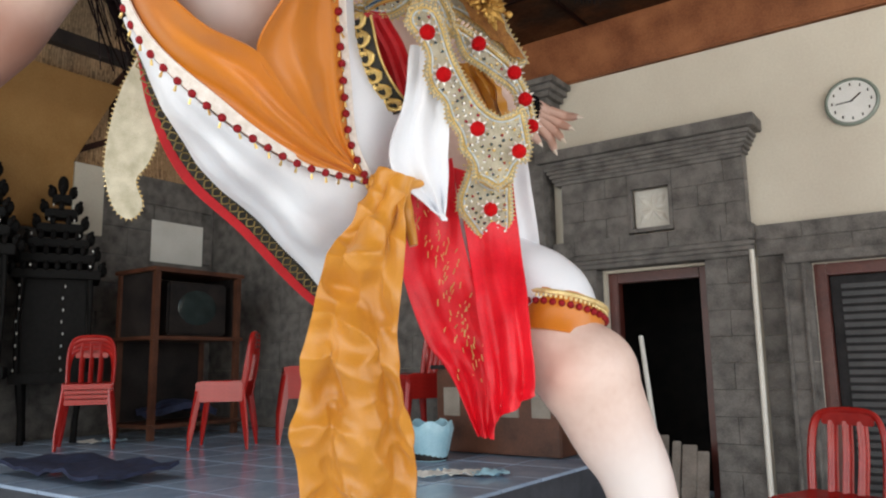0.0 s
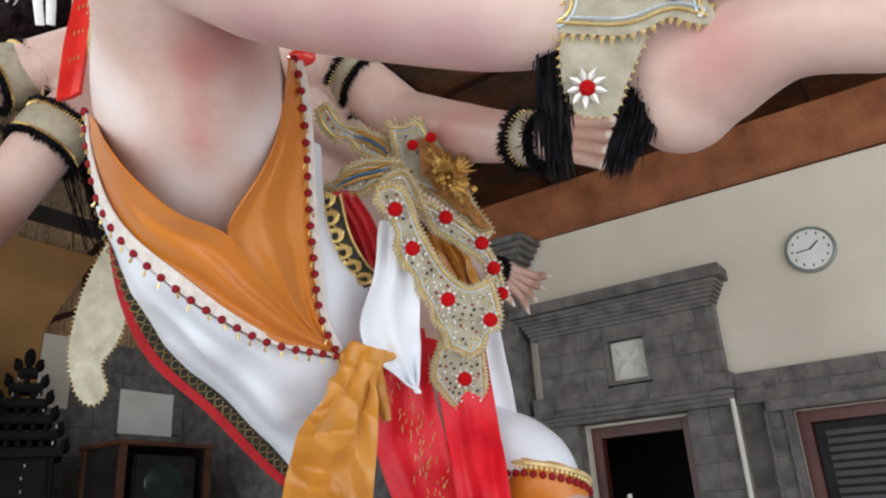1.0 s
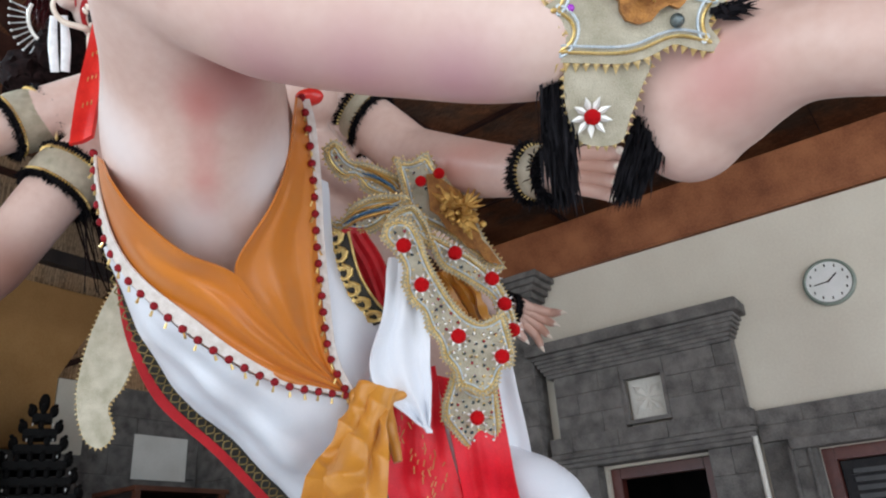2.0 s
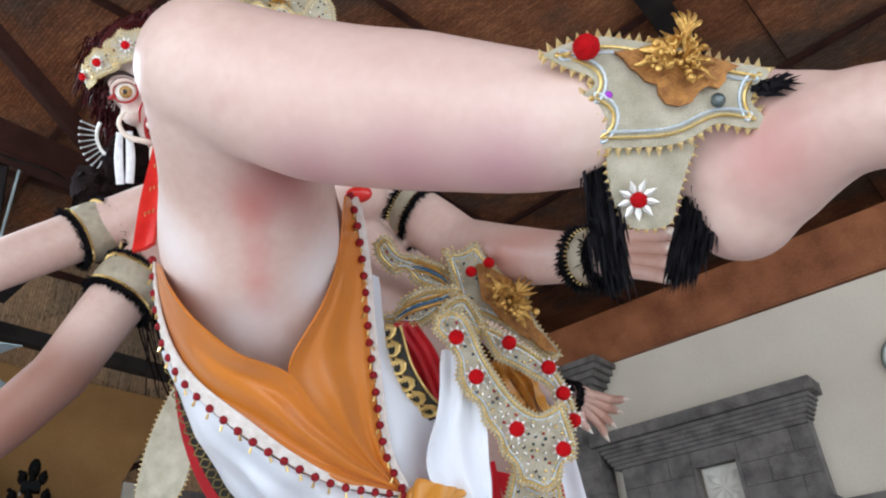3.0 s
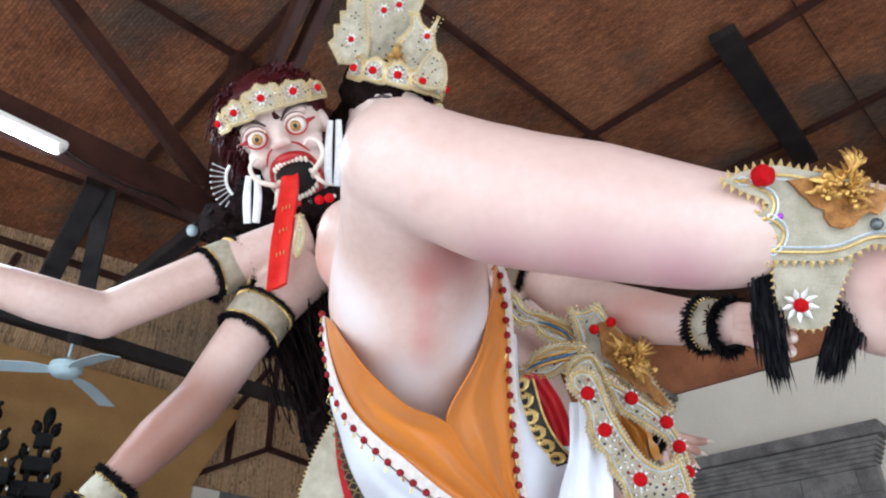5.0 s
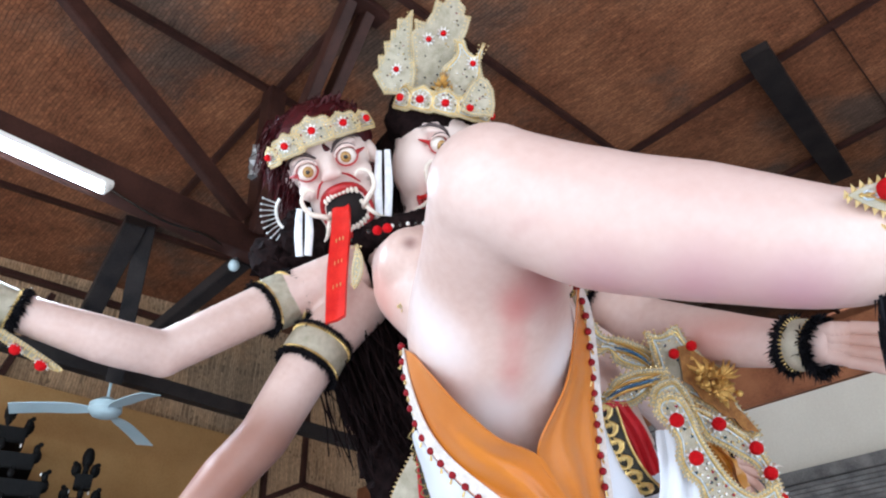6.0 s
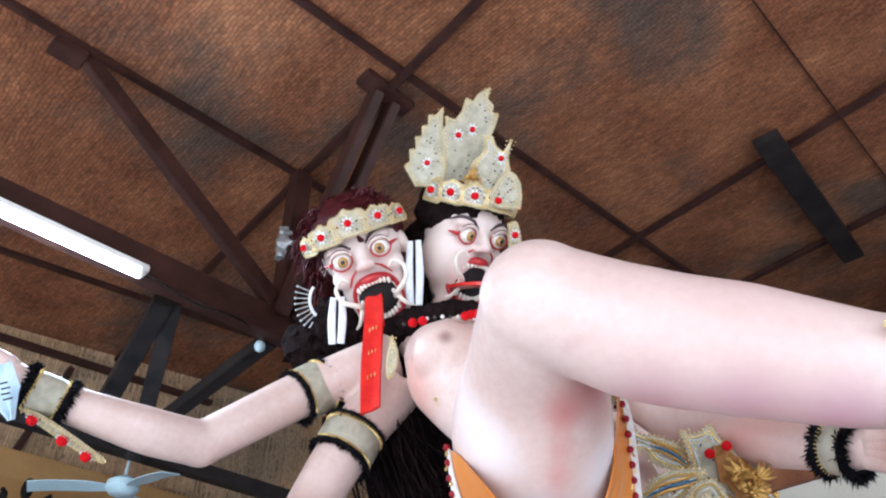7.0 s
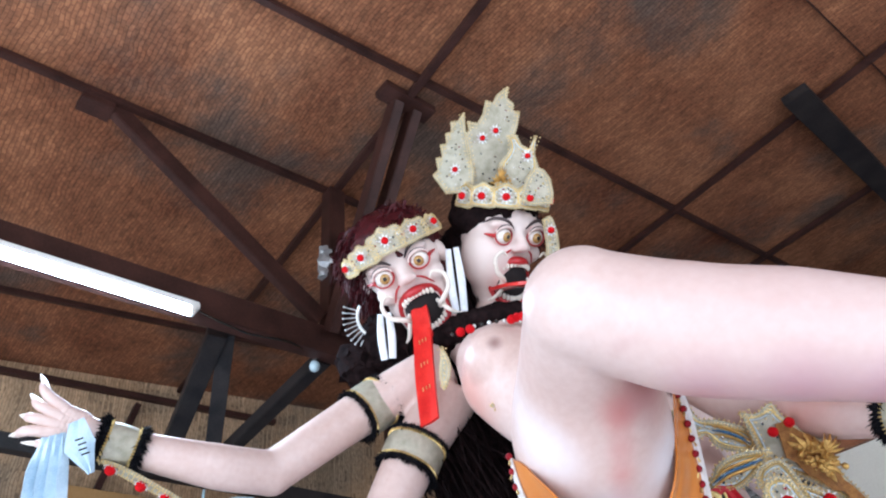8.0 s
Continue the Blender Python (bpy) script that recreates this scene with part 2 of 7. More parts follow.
CLOCKRIM = mat("grey_green_rim", (0.16, 0.2, 0.17), (0.25, 0.3, 0.26), rough=0.3)
BLUEBASKET = mat("pale_blue_plastic", (0.25, 0.5, 0.62), (0.45, 0.68, 0.78), rough=0.35)
BLUEFABRIC = mat("navy_cloth", (0.006, 0.01, 0.03), (0.02, 0.028, 0.07), rough=0.8, scale=14)


# ---------------------------------------------------------------- building helpers
def part(name, bm, material, parent=None, label="", smooth=True):
    me = bpy.data.meshes.new(name)
    bmesh.ops.recalc_face_normals(bm, faces=bm.faces)
    bm.to_mesh(me)
    bm.free()
    for m in material if isinstance(material, (list, tuple)) else [material]:
        me.materials.append(m)
    if smooth:
        me.shade_smooth()
        me.set_sharp_from_angle(angle=radians(40))
    ob = new(name, me)
    if parent is not None:
        ob.parent = parent
        ob.matrix_parent_inverse = parent.matrix_basis.inverted()
    return tagged(ob, label=label)


def thing(name, m, label, category, group="", kind=""):
    ob = new(name)
    ob.empty_display_size = 0.05
    ob.matrix_basis = m if isinstance(m, Matrix) else Matrix.Translation(m)
    return tagged(ob, label, category, group, kind)


def V(*a):
    return Vector(a[0] if len(a) == 1 else a)


def spline(pts, n=8):
    """Points along a smooth curve through pts (2D or 3D), n to each stretch."""
    p = [Vector(a) for a in pts]
    if len(p) == 2:
        return [p[0].lerp(p[1], i / n) for i in range(n + 1)]
    p = [2 * p[0] - p[1]] + p + [2 * p[-1] - p[-2]]
    out = []
    for i in range(1, len(p) - 2):
        a, b, c, d = p[i - 1:i + 3]
        for k in range(n):
            t = k / n
            out.append(0.5 * (2 * b + (c - a) * t + (2 * a - 5 * b + 4 * c - d) * t * t + (3 * b - a - 3 * c + d) * t ** 3))
    return out + [p[-2]]


def blend(vals, n):
    """Numbers of n + 1 even steps along vals."""
    out = []
    for i in range(n + 1):
        f = i / n * (len(vals) - 1)
        k = min(int(f), len(vals) - 2)
        out.append(vals[k] + (vals[k + 1] - vals[k]) * (f - k))
    return out


def tube(bm, pts, radii, sides=12, n=6, flat=1.0, matid=0):
    """A round limb along pts, with its radius changing along it; closed at both ends."""
    path = spline(pts, n)
    rad = blend(radii, len(path) - 1)
    ref = (path[1] - path[0]).normalized().orthogonal()
    rings = []
    for i, c in enumerate(path):
        d = (path[min(i + 1, len(path) - 1)] - path[max(i - 1, 0)]).normalized()
        u = (ref - d * ref.dot(d)).normalized()
        ref = u
        w = d.cross(u)
        rings.append([bm.verts.new(c + rad[i] * (math.cos(a) * u + flat * math.sin(a) * w)) for a in (2 * math.pi * k / sides for k in range(sides))])
    for r, s in zip(rings, rings[1:]):
        for k in range(sides):
            f = bm.faces.new((r[k], r[(k + 1) % sides], s[(k + 1) % sides], s[k]))
            f.material_index = matid
    for r in (rings[0][::-1], rings[-1]):
        bm.faces.new(r).material_index = matid


def ball(bm, c, r, m=None, seg=12, matid=0):
    """An ellipsoid; r one number or three."""
    rr = r if isinstance(r, (tuple, list)) else (r, r, r)
    mt = (m or Matrix()) @ Matrix.Translation(c) @ Matrix.Diagonal((*rr, 1))
    got = bmesh.ops.create_uvsphere(bm, u_segments=seg, v_segments=max(4, seg * 2 // 3), radius=1, matrix=mt)
    for v in got["verts"]:
        for f in v.link_faces:
            f.material_index = matid


def box(bm, c, size, m=None, bevel=0.0, matid=0):
    mt = (m or Matrix()) @ Matrix.Translation(c) @ Matrix.Diagonal((*size, 1))
    got = bmesh.ops.create_cube(bm, size=1, matrix=mt)
    faces = {f for v in got["verts"] for f in v.link_faces}
    for f in faces:
        f.material_index = matid
    if bevel:
        edges = list({e for f in faces for e in f.edges})
        bmesh.ops.bevel(bm, geom=edges, offset=bevel, segments=2, affect="EDGES", clamp_overlap=True)


def axes(p, q, up=(0, 0, 1)):
    """A pose at the middle of p and q whose x runs from p to q."""
    p, q = Vector(p), Vector(q)
    x = (q - p).normalized()
    u = Vector(up)
    if abs(x.dot(u)) > 0.98:
        u = Vector((0, 1, 0))
    y = u.cross(x).normalized()
    z = x.cross(y)
    m = Matrix((x, y, z)).transposed().to_4x4()
    m.translation = (p + q) / 2
    return m


def beam(bm, p, q, w, h, bevel=0.006, up=(0, 0, 1)):
    box(bm, (0, 0, 0), ((Vector(q) - Vector(p)).length, w, h), axes(p, q, up), bevel)


def lathe(bm, profile, seg=20, m=None, matid=0):
    """Turned about z: profile of (radius, height)."""
    m = m or Matrix()
    rings = [[bm.verts.new(m @ Vector((r * math.cos(a), r * math.sin(a), z))) for a in (2 * math.pi * k / seg for k in range(seg))] for r, z in profile]
    for r, s in zip(rings, rings[1:]):
        for k in range(seg):
            bm.faces.new((r[k], r[(k + 1) % seg], s[(k + 1) % seg], s[k])).material_index = matid
    bm.faces.new(rings[0][::-1]).material_index = matid
    bm.faces.new(rings[-1]).material_index = matid


def sheet(grid, thick=0.006, wrinkle=0.0, size=6.0, seed=0.0, creased=False):
    """A cloth of some thickness from rows of points, with folds."""
    bm = bmesh.new()
    rows = [[Vector(p) for p in r] for r in grid]
    nu, nv = len(rows), len(rows[0])
    nor = [[None] * nv for _ in rows]
    for i in range(nu):
        for j in range(nv):
            a = rows[min(i + 1, nu - 1)][j] - rows[max(i - 1, 0)][j]
            b = rows[i][min(j + 1, nv - 1)] - rows[i][max(j - 1, 0)]
            c = a.cross(b)
            nor[i][j] = c.normalized() if c.length > 1e-9 else Vector((0, 0, 1))
    def off(i, j):
        p = rows[i][j]
        if creased:
            q = V(p.x * 0.9, p.y * 0.9, p.z + 0.35 * p.x) * size
            return wrinkle * (1.1 - 2.2 * abs(noise.noise(q)) - 0.8 * abs(noise.noise(q * 2.1 + V(3, 1, 5))) + 0.5 * noise.noise(q * 0.5))
        return wrinkle * (noise.noise(p * size + V(seed, 0, 0)) + 0.5 * noise.noise(p * size * 2.3 + V(0, seed, 0)))
    front = [[bm.verts.new(rows[i][j] + nor[i][j] * (off(i, j) + thick / 2)) for j in range(nv)] for i in range(nu)]
    back = [[bm.verts.new(rows[i][j] + nor[i][j] * (off(i, j) - thick / 2)) for j in range(nv)] for i in range(nu)]
    for i in range(nu - 1):
        for j in range(nv - 1):
            bm.faces.new((front[i][j], front[i + 1][j], front[i + 1][j + 1], front[i][j + 1]))
            bm.faces.new((back[i][j], back[i][j + 1], back[i + 1][j + 1], back[i + 1][j]))
    ring = [(i, 0) for i in range(nu)] + [(nu - 1, j) for j in range(1, nv)] + [(i, nv - 1) for i in range(nu - 2, -1, -1)] + [(0, j) for j in range(nv - 2, 0, -1)]
    for (a, b), (c, d) in zip(ring, ring[1:] + ring[:1]):
        bm.faces.new((front[a][b], back[a][b], back[c][d], front[c][d]))
    return bm


def coons(lower, upper, nu=24, nv=16, bulge=0.0, toward=(0, 0, 1), folds=0.0, count=5, vfolds=0.0, vcount=3, rays=0.0, rcount=3.0):
    """Rows of points between two smooth edges; bulge swells the middle, folds run from edge to edge, rays gather towards the far end."""
    a, b = spline(lower, 12), spline(upper, 12)
    t = Vector(toward).normalized()
    def at(c, u):
        f = u * (len(c) - 1)
        k = min(int(f), len(c) - 2)
        return c[k].lerp(c[k + 1], f - k)
    rows = []
    for i in range(nu + 1):
        u = i / nu
        p, q = at(a, u), at(b, u)
        row = []
        for j in range(nv + 1):
            v = j / nv
            s = bulge * math.sin(math.pi * v) * (0.35 + 0.65 * math.sin(math.pi * u))
            s += folds * math.sin(math.pi * v) * math.sin(2 * math.pi * count * u + 1.5 * v)
            s += vfolds * math.sin(2 * math.pi * vcount * v + 2.5 * u + math.sin(6 * u)) * (0.4 + 0.6 * u)
            s += rays * math.sin(math.pi * v) ** 0.7 * math.sin(2 * math.pi * rcount * v + 1.2 * math.sin(4 * u)) * max(0.0, u - 0.25) * (1.12 - u) * 3.2
            row.append(p.lerp(q, v) + t * s)
        rows.append(row)
    return rows


def ribbon(line, widths, across, nu=48, nv=14, folds=0.0, count=3, toward=None, phase=0.0):
    """Rows of a hanging strip: its middle line, half widths, the way across, and folds along it."""
    path = spline(line, max(2, nu // max(1, len(line) - 1)))
    w = blend(widths, len(path) - 1)
    x = Vector(across).normalized()
    t = Vector(toward).normalized() if toward else x.cross(path[-1] - path[0]).normalized()
    rows = []
    for i, c in enumerate(path):
        row = []
        for j in range(nv + 1):
            v = 2 * j / nv - 1
            u = i / (len(path) - 1)
            row.append(c + x * v * w[i] + t * folds * math.sin(count * math.pi * v + phase + 2.2 * u + 0.6 * math.sin(5 * u)) * (0.5 + 0.5 * u))
        rows.append(row)
    return rows


def along(pts, step, closed=False):
    """Points every step metres along a line, with the way there."""
    p = [Vector(a) for a in pts]
    if closed:
        p = p + [p[0]]
    out, carry = [], 0.0
    for a, b in zip(p, p[1:]):
        d = b - a
        L = d.length
        s = carry
        while s < L:
            out.append((a + d * (s / L), d / L))
            s += step
        carry = s - L
    return out


# ---------------------------------------------------------------- the setting
def structure(name, bm, material, label, category, smooth=False):
    ob = part(name, bm, material, smooth=smooth)
    return tagged(ob, label, category, kind="structure")


bm = bmesh.new()
box(bm, (0, 0, -0.35), (400, 400, 0.4))
structure("ground", bm, mat("sunlit_ground", (0.2, 0.17, 0.13), (0.34, 0.3, 0.24), rough=0.9, scale=0.6, fine=30), "pale packed earth outside the open hall", "ground")
bm = bmesh.new()
box(bm, (-1.8, 0.1, -0.08), (13.4, 11.2, 0.16))
structure("floor", bm, CONCRETE, "pale smooth floor of the hall", "floor")

NORTH, WEST = 5.5, -7.3
STAGE_Z, STAGE_X, STAGE_Y = 0.5, -2.05, 2.0
bm = bmesh.new()
box(bm, ((WEST + STAGE_X) / 2, (NORTH + STAGE_Y) / 2, (STAGE_Z - 0.02) / 2), (STAGE_X - WEST, NORTH - STAGE_Y, STAGE_Z - 0.02))
stage = structure("stage_floor", bm, GROUT, "raised stage laid with glossy blue-grey tiles", "stage")

CEIL = lambda y: 5.34 + 0.098 * (y - 1.55)
# ceiling of woven mats in one mesh, nailed over a grid of battens
bm = bmesh.new()
xs = [-10.2, -8.9, -7.65, -6.1, -3.7, -2.5, -0.58, 1.3, 3.2, 5.1]
ys = [-5.8, -3.7, -1.6, 1.46, 4.41, 6.04, 8.2, 10.2]


def skew(x, y):
    """The battens were nailed a little out of square."""
    return x - (0.07 * (y - 0.4) if -4 < x < -3.5 else 0.0), y - (0.085 * (x + 2.5) if -2 < y < 7 else 0.0)


for a, b in zip(xs, xs[1:]):
    for c, d in zip(ys, ys[1:]):
        sag = random.uniform(0, 0.012)
        vs = [bm.verts.new((*skew(x, y), CEIL(skew(x, y)[1]) + 0.03 - (sag if (x, y) != (a, c) else 0))) for x, y in ((a, c), (b, c), (b, d), (a, d))]
        ws = [bm.verts.new(v.co + V(0, 0, 0.03)) for v in vs]
        bm.faces.new(vs[::-1])
        bm.faces.new(ws)
        for k in range(4):
            bm.faces.new((vs[k], vs[(k + 1) % 4], ws[(k + 1) % 4], ws[k]))
structure("ceiling", bm, MAT_CEIL, "brown ceiling of woven bamboo mats with dark stains", "ceiling")
for x in xs[1:-1]:
    bm = bmesh.new()
    beam(bm, (skew(x, ys[0])[0], ys[0], CEIL(ys[0])), (skew(x, ys[-1])[0], ys[-1], CEIL(ys[-1])), *((0.012, 0.02) if x == -0.58 else (0.05, 0.05)))
    structure("trim", bm, DARKWOOD, "dark brown batten nailed along the mats", "batten")
for y in ys[1:-1]:
    bm = bmesh.new()
    (ya, yb) = (skew(xs[0], y)[1], skew(xs[-1], y)[1])
    beam(bm, (xs[0], ya, CEIL(ya) - 0.02), (xs[-1], yb, CEIL(yb) - 0.02), 0.055, 0.05)
    structure("trim", bm, DARKWOOD, "dark brown batten nailed across the mats", "batten")


def wall_with_holes(y0, y1, x0, x1, z0, z1, holes):
    """A wall along x, pierced by holes (x0, x1, z0, z1)."""
    bm = bmesh.new()
    cx = sorted({x0, x1, *[h[0] for h in holes], *[h[1] for h in holes]})
    cz = sorted({z0, z1, *[h[2] for h in holes], *[h[3] for h in holes]})
    for a, b in zip(cx, cx[1:]):
        for c, d in zip(cz, cz[1:]):
            mx, mz = (a + b) / 2, (c + d) / 2
            if not any(h[0] < mx < h[1] and h[2] < mz < h[3] for h in holes):
                box(bm, (mx, (y0 + y1) / 2, mz), (b - a, y1 - y0, d - c))
    bmesh.ops.remove_doubles(bm, verts=bm.verts, dist=0.0005)
    return bm


DOOR1, DOOR2, GRILLE = (-2.4, -1.6, 0.0, 1.82), (-0.9, 0.1, 0.0, 1.76), (-2.12, -1.81, 2.11, 2.46)
structure("wall_north", wall_with_holes(NORTH, NORTH + 0.2, WEST - 0.2, 5.1, 0, 3.46, [DOOR1, DOOR2, GRILLE]), PLASTER, "cream plastered wall above grey stone", "wall")
bm = bmesh.new()
beam(bm, (WEST - 0.2, NORTH + 0.08, 3.68), (5.1, NORTH + 0.08, 3.72), 0.24, 0.46, 0.012)
structure("wall_plate", bm, BROWNWOOD, "broad varnished brown timber beam along the wall top", "beam")
# unseen room: the doorways' darkness is put into its near-black colour
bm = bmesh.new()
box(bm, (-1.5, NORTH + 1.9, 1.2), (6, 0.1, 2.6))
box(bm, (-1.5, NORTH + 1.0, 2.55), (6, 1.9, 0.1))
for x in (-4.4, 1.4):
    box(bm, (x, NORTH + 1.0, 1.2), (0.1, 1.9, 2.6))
structure("wall_back_room", bm, VOID, "near-black walls standing in for the dark behind the doorways", "wall")
bm = bmesh.new()
box(bm, (WEST - 0.1, 0.0, 1.6), (0.2, 11.4, 3.2))
structure("wall_west", bm, STONE, "grey volcanic stone wall behind the stage", "wall")
bm = bmesh.new()
box(bm, (WEST - 0.12, 2.3, 4.75), (0.16, 16.4, 3.1))
structure("wall_west_gable", bm, MAT_GABLE, "woven mat gable over the stone wall", "wall")
for p, q in (((WEST + 0.02, -0.3, 5.07), (WEST + 0.02, 3.0, 5.22)), ((WEST + 0.02, 1.45, 5.06), (WEST + 0.02, 1.2, 4.05)), ((WEST - 0.02, 4.62, 3.78), (WEST - 0.02, 4.62, 5.6)), ((WEST - 0.02, 3.5, 3.22), (WEST - 0.02, 4.62, 3.8)), ((WEST - 0.02, 4.62, 3.8), (WEST - 0.02, 5.5, 3.72)), ((WEST - 0.02, 3.5, 3.22), (WEST - 0.02, 4.5, 4.75)), ((WEST - 0.02, 4.1, 3.55), (WEST - 0.02, 4.1, 4.1))):
    bm = bmesh.new()
    beam(bm, p, q, 0.06, 0.07, up=(1, 0, 0))
    structure("trim", bm, DARKWOOD, "dark brown batten on the gable mats", "batten")
bm = bmesh.new()
box(bm, (-1.8, 10.3, 5.0), (14, 0.12, 3.6))
structure("wall_far", bm, BROWNWOOD, "brown boarded wall beyond the partition", "wall")

# tiles of the stage
step = 0.42
nx, ny = int((STAGE_X - WEST) / step), int((NORTH - STAGE_Y) / step)
bm = bmesh.new()
box(bm, (0, 0, 0), (step - 0.008, step - 0.008, 0.02), bevel=0.003)
first = part("tile", bm, TILE, stage, smooth=False)
tile_me = first.data
for i in range(nx + 1):
    for j in range(ny + 1):
        x, y = STAGE_X - step * (i + 0.5), STAGE_Y + step * (j + 0.5)
        if x - step / 2 < WEST or y + step / 2 > NORTH:
            continue
        ob = first if (i, j) == (0, 0) else new("tile", tile_me)
        ob.parent = stage
        ob.location = (x, y, STAGE_Z - 0.0105 + random.uniform(-0.0008, 0.0008))

# ---------------------------------------------------------------- the statue
limbs = bmesh.new()
KNEE, ANKLE = V(-1.062, 0.605, 2.327), V(-0.396, 1.028, 2.061)
HIP = V(-1.701, 1.541, 1.995)
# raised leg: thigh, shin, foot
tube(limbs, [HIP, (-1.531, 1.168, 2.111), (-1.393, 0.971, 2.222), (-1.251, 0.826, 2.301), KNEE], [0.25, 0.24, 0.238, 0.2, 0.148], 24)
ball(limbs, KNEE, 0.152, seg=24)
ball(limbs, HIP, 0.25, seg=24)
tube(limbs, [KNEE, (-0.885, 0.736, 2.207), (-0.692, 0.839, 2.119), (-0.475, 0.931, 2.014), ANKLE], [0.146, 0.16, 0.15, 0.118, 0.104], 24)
tube(limbs, [ANKLE, (-0.332, 1.114, 1.989), (-0.284, 1.208, 1.882)], [0.104, 0.095, 0.1], 20)
ball(limbs, (-0.290, 1.206, 1.878), 0.1, seg=20)
tube(limbs, [(-0.282, 1.206, 1.886), (-0.219, 1.177, 1.907), (-0.084, 1.127, 1.893), (0.054, 1.150, 1.849), (0.118, 1.164, 1.819)], [0.1, 0.11, 0.083, 0.078, 0.035], 20)
tube(limbs, [ANKLE, (-0.226, 1.137, 1.987), (-0.096, 1.120, 1.928)], [0.104, 0.1, 0.06], 20)
# standing leg
KNEE2 = V(-0.966, 1.970, 1.088)
tube(limbs, [(-1.655, 1.898, 2.023), (-1.347, 1.990, 1.435), KNEE2], [0.2, 0.16, 0.138], 24)
ball(limbs, KNEE2, 0.15, seg=24)
tube(limbs, [KNEE2, (-0.918, 2.015, 0.934), (-0.86, 2.084, 0.725), (-0.8, 2.12, 0.12)], [0.143, 0.122, 0.098, 0.075], 24)
tube(limbs, [(-0.82, 2.18, 0.07), (-0.74, 2.02, 0.06), (-0.63, 1.82, 0.035)], [0.08, 0.085, 0.05], 16, flat=0.6)
# trunk
tube(limbs, [(-1.602, 1.671, 1.998), (-1.639, 1.532, 2.378), (-1.886, 1.371, 2.681), (-2.056, 1.378, 2.856), (-2.223, 1.388, 3.015)], [0.26, 0.225, 0.24, 0.23, 0.13], 28)
ball(limbs, (-1.950, 1.213, 2.806), 0.14, seg=24)
ball(limbs, (-1.468, 1.395, 2.607), 0.11, seg=24)
tube(limbs, [(-2.293, 1.452, 3.040), (-2.533, 1.380, 3.475)], [0.1, 0.09], 16)
tube(limbs, [(-2.260, 1.493, 3.035), (-2.360, 1.709, 3.641)], [0.1, 0.09], 16)
# upper arm that holds the cloth
tube(limbs, [(-2.412, 1.344, 3.038), (-2.621, 1.082, 2.877), (-2.775, 0.663, 2.532)], [0.13, 0.105, 0.088], 18)
ball(limbs, (-2.775, 0.663, 2.532), 0.092, seg=18)
tube(limbs, [(-2.775, 0.663, 2.532), (-2.782, 0.425, 2.520), (-2.857, 0.086, 2.565), (-2.858, -0.074, 2.604)], [0.09, 0.088, 0.062, 0.05], 18)
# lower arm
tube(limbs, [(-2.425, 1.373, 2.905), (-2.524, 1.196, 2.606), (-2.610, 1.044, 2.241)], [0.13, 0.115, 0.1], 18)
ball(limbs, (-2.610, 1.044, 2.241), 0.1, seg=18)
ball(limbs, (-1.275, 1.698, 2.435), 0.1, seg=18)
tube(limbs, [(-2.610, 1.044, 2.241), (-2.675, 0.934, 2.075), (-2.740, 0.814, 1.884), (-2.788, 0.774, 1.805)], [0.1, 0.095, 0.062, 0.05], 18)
# right arm, hand under the anklet
tube(limbs, [(-1.584, 1.507, 2.734), (-1.446, 1.647, 2.638), (-1.275, 1.698, 2.435)], [0.13, 0.1, 0.1], 18)
tube(limbs, [(-1.275, 1.698, 2.435), (-1.023, 1.666, 2.279), (-0.776, 1.603, 2.143), (-0.692, 1.576, 2.109)], [0.1, 0.09, 0.062, 0.05], 18)
# far right arm
tube(limbs, [(-1.670, 1.706, 2.722), (-1.720, 2.307, 2.614), (-1.703, 2.866, 2.328), (-1.653, 2.984, 2.313)], [0.13, 0.1, 0.06, 0.05], 16)


def hand(bm, claws, wrist, way, across, palm=0.085, curl=0.6, spread=0.16, nails=0.03, fat=1.1, thumb=True):
    """A hand with four curled fingers and a thumb; long nails go to the list claws."""
    w, d, s = Vector(wrist), Vector(way).normalized(), Vector(across).normalized()
    s = (s - d * s.dot(d)).normalized()
    nrm = d.cross(s)
    for k in range(7):
        c = w + d * (palm * (k / 6) * 1.15 - 0.03)
        for o in (-0.75, -0.25, 0.25, 0.75):
            ball(bm, c + s * o * (0.03 + 0.022 * k / 6), (0.028 - 0.008 * abs(k - 2) / 4) * fat, None, 10)
    for k in range(4):
        o = (k - 1.5) / 1.5
        a = w + d * palm + s * o * 0.042
        q1 = a + d * 0.055 + s * o * spread * 0.12 + nrm * curl * 0.018
        q2 = q1 + d * 0.04 * (1 - curl * 0.5) + s * o * spread * 0.1 + nrm * curl * 0.04
        q3 = q2 + d * 0.03 * (1 - curl) + s * o * spread * 0.06 + nrm * curl * 0.035
        tube(bm, [a - d * 0.02, q1, q2, q3], [0.02 * fat, 0.018 * fat, 0.0155 * fat, 0.011 * fat], 10, n=4)
        ball(bm, q3, 0.011 * fat, None, 8)
        ball(bm, q1, 0.0185 * fat, None, 8)
        claws.append((q3, q3 + (q3 - q2).normalized() * nails + d * nails * 0.3))
    if not thumb:
        return
    a = w + d * 0.03 - s * 0.045
    q1 = a - s * 0.045 + d * 0.03 + nrm * 0.02
    q2 = q1 + d * 0.035 - s * 0.012 + nrm * 0.02
    tube(bm, [a, q1, q2], [0.024 * fat, 0.02 * fat, 0.013 * fat], 10, n=4)
    ball(bm, q2, 0.013 * fat, None, 8)
    claws.append((q2, q2 + (q2 - q1).normalized() * nails))


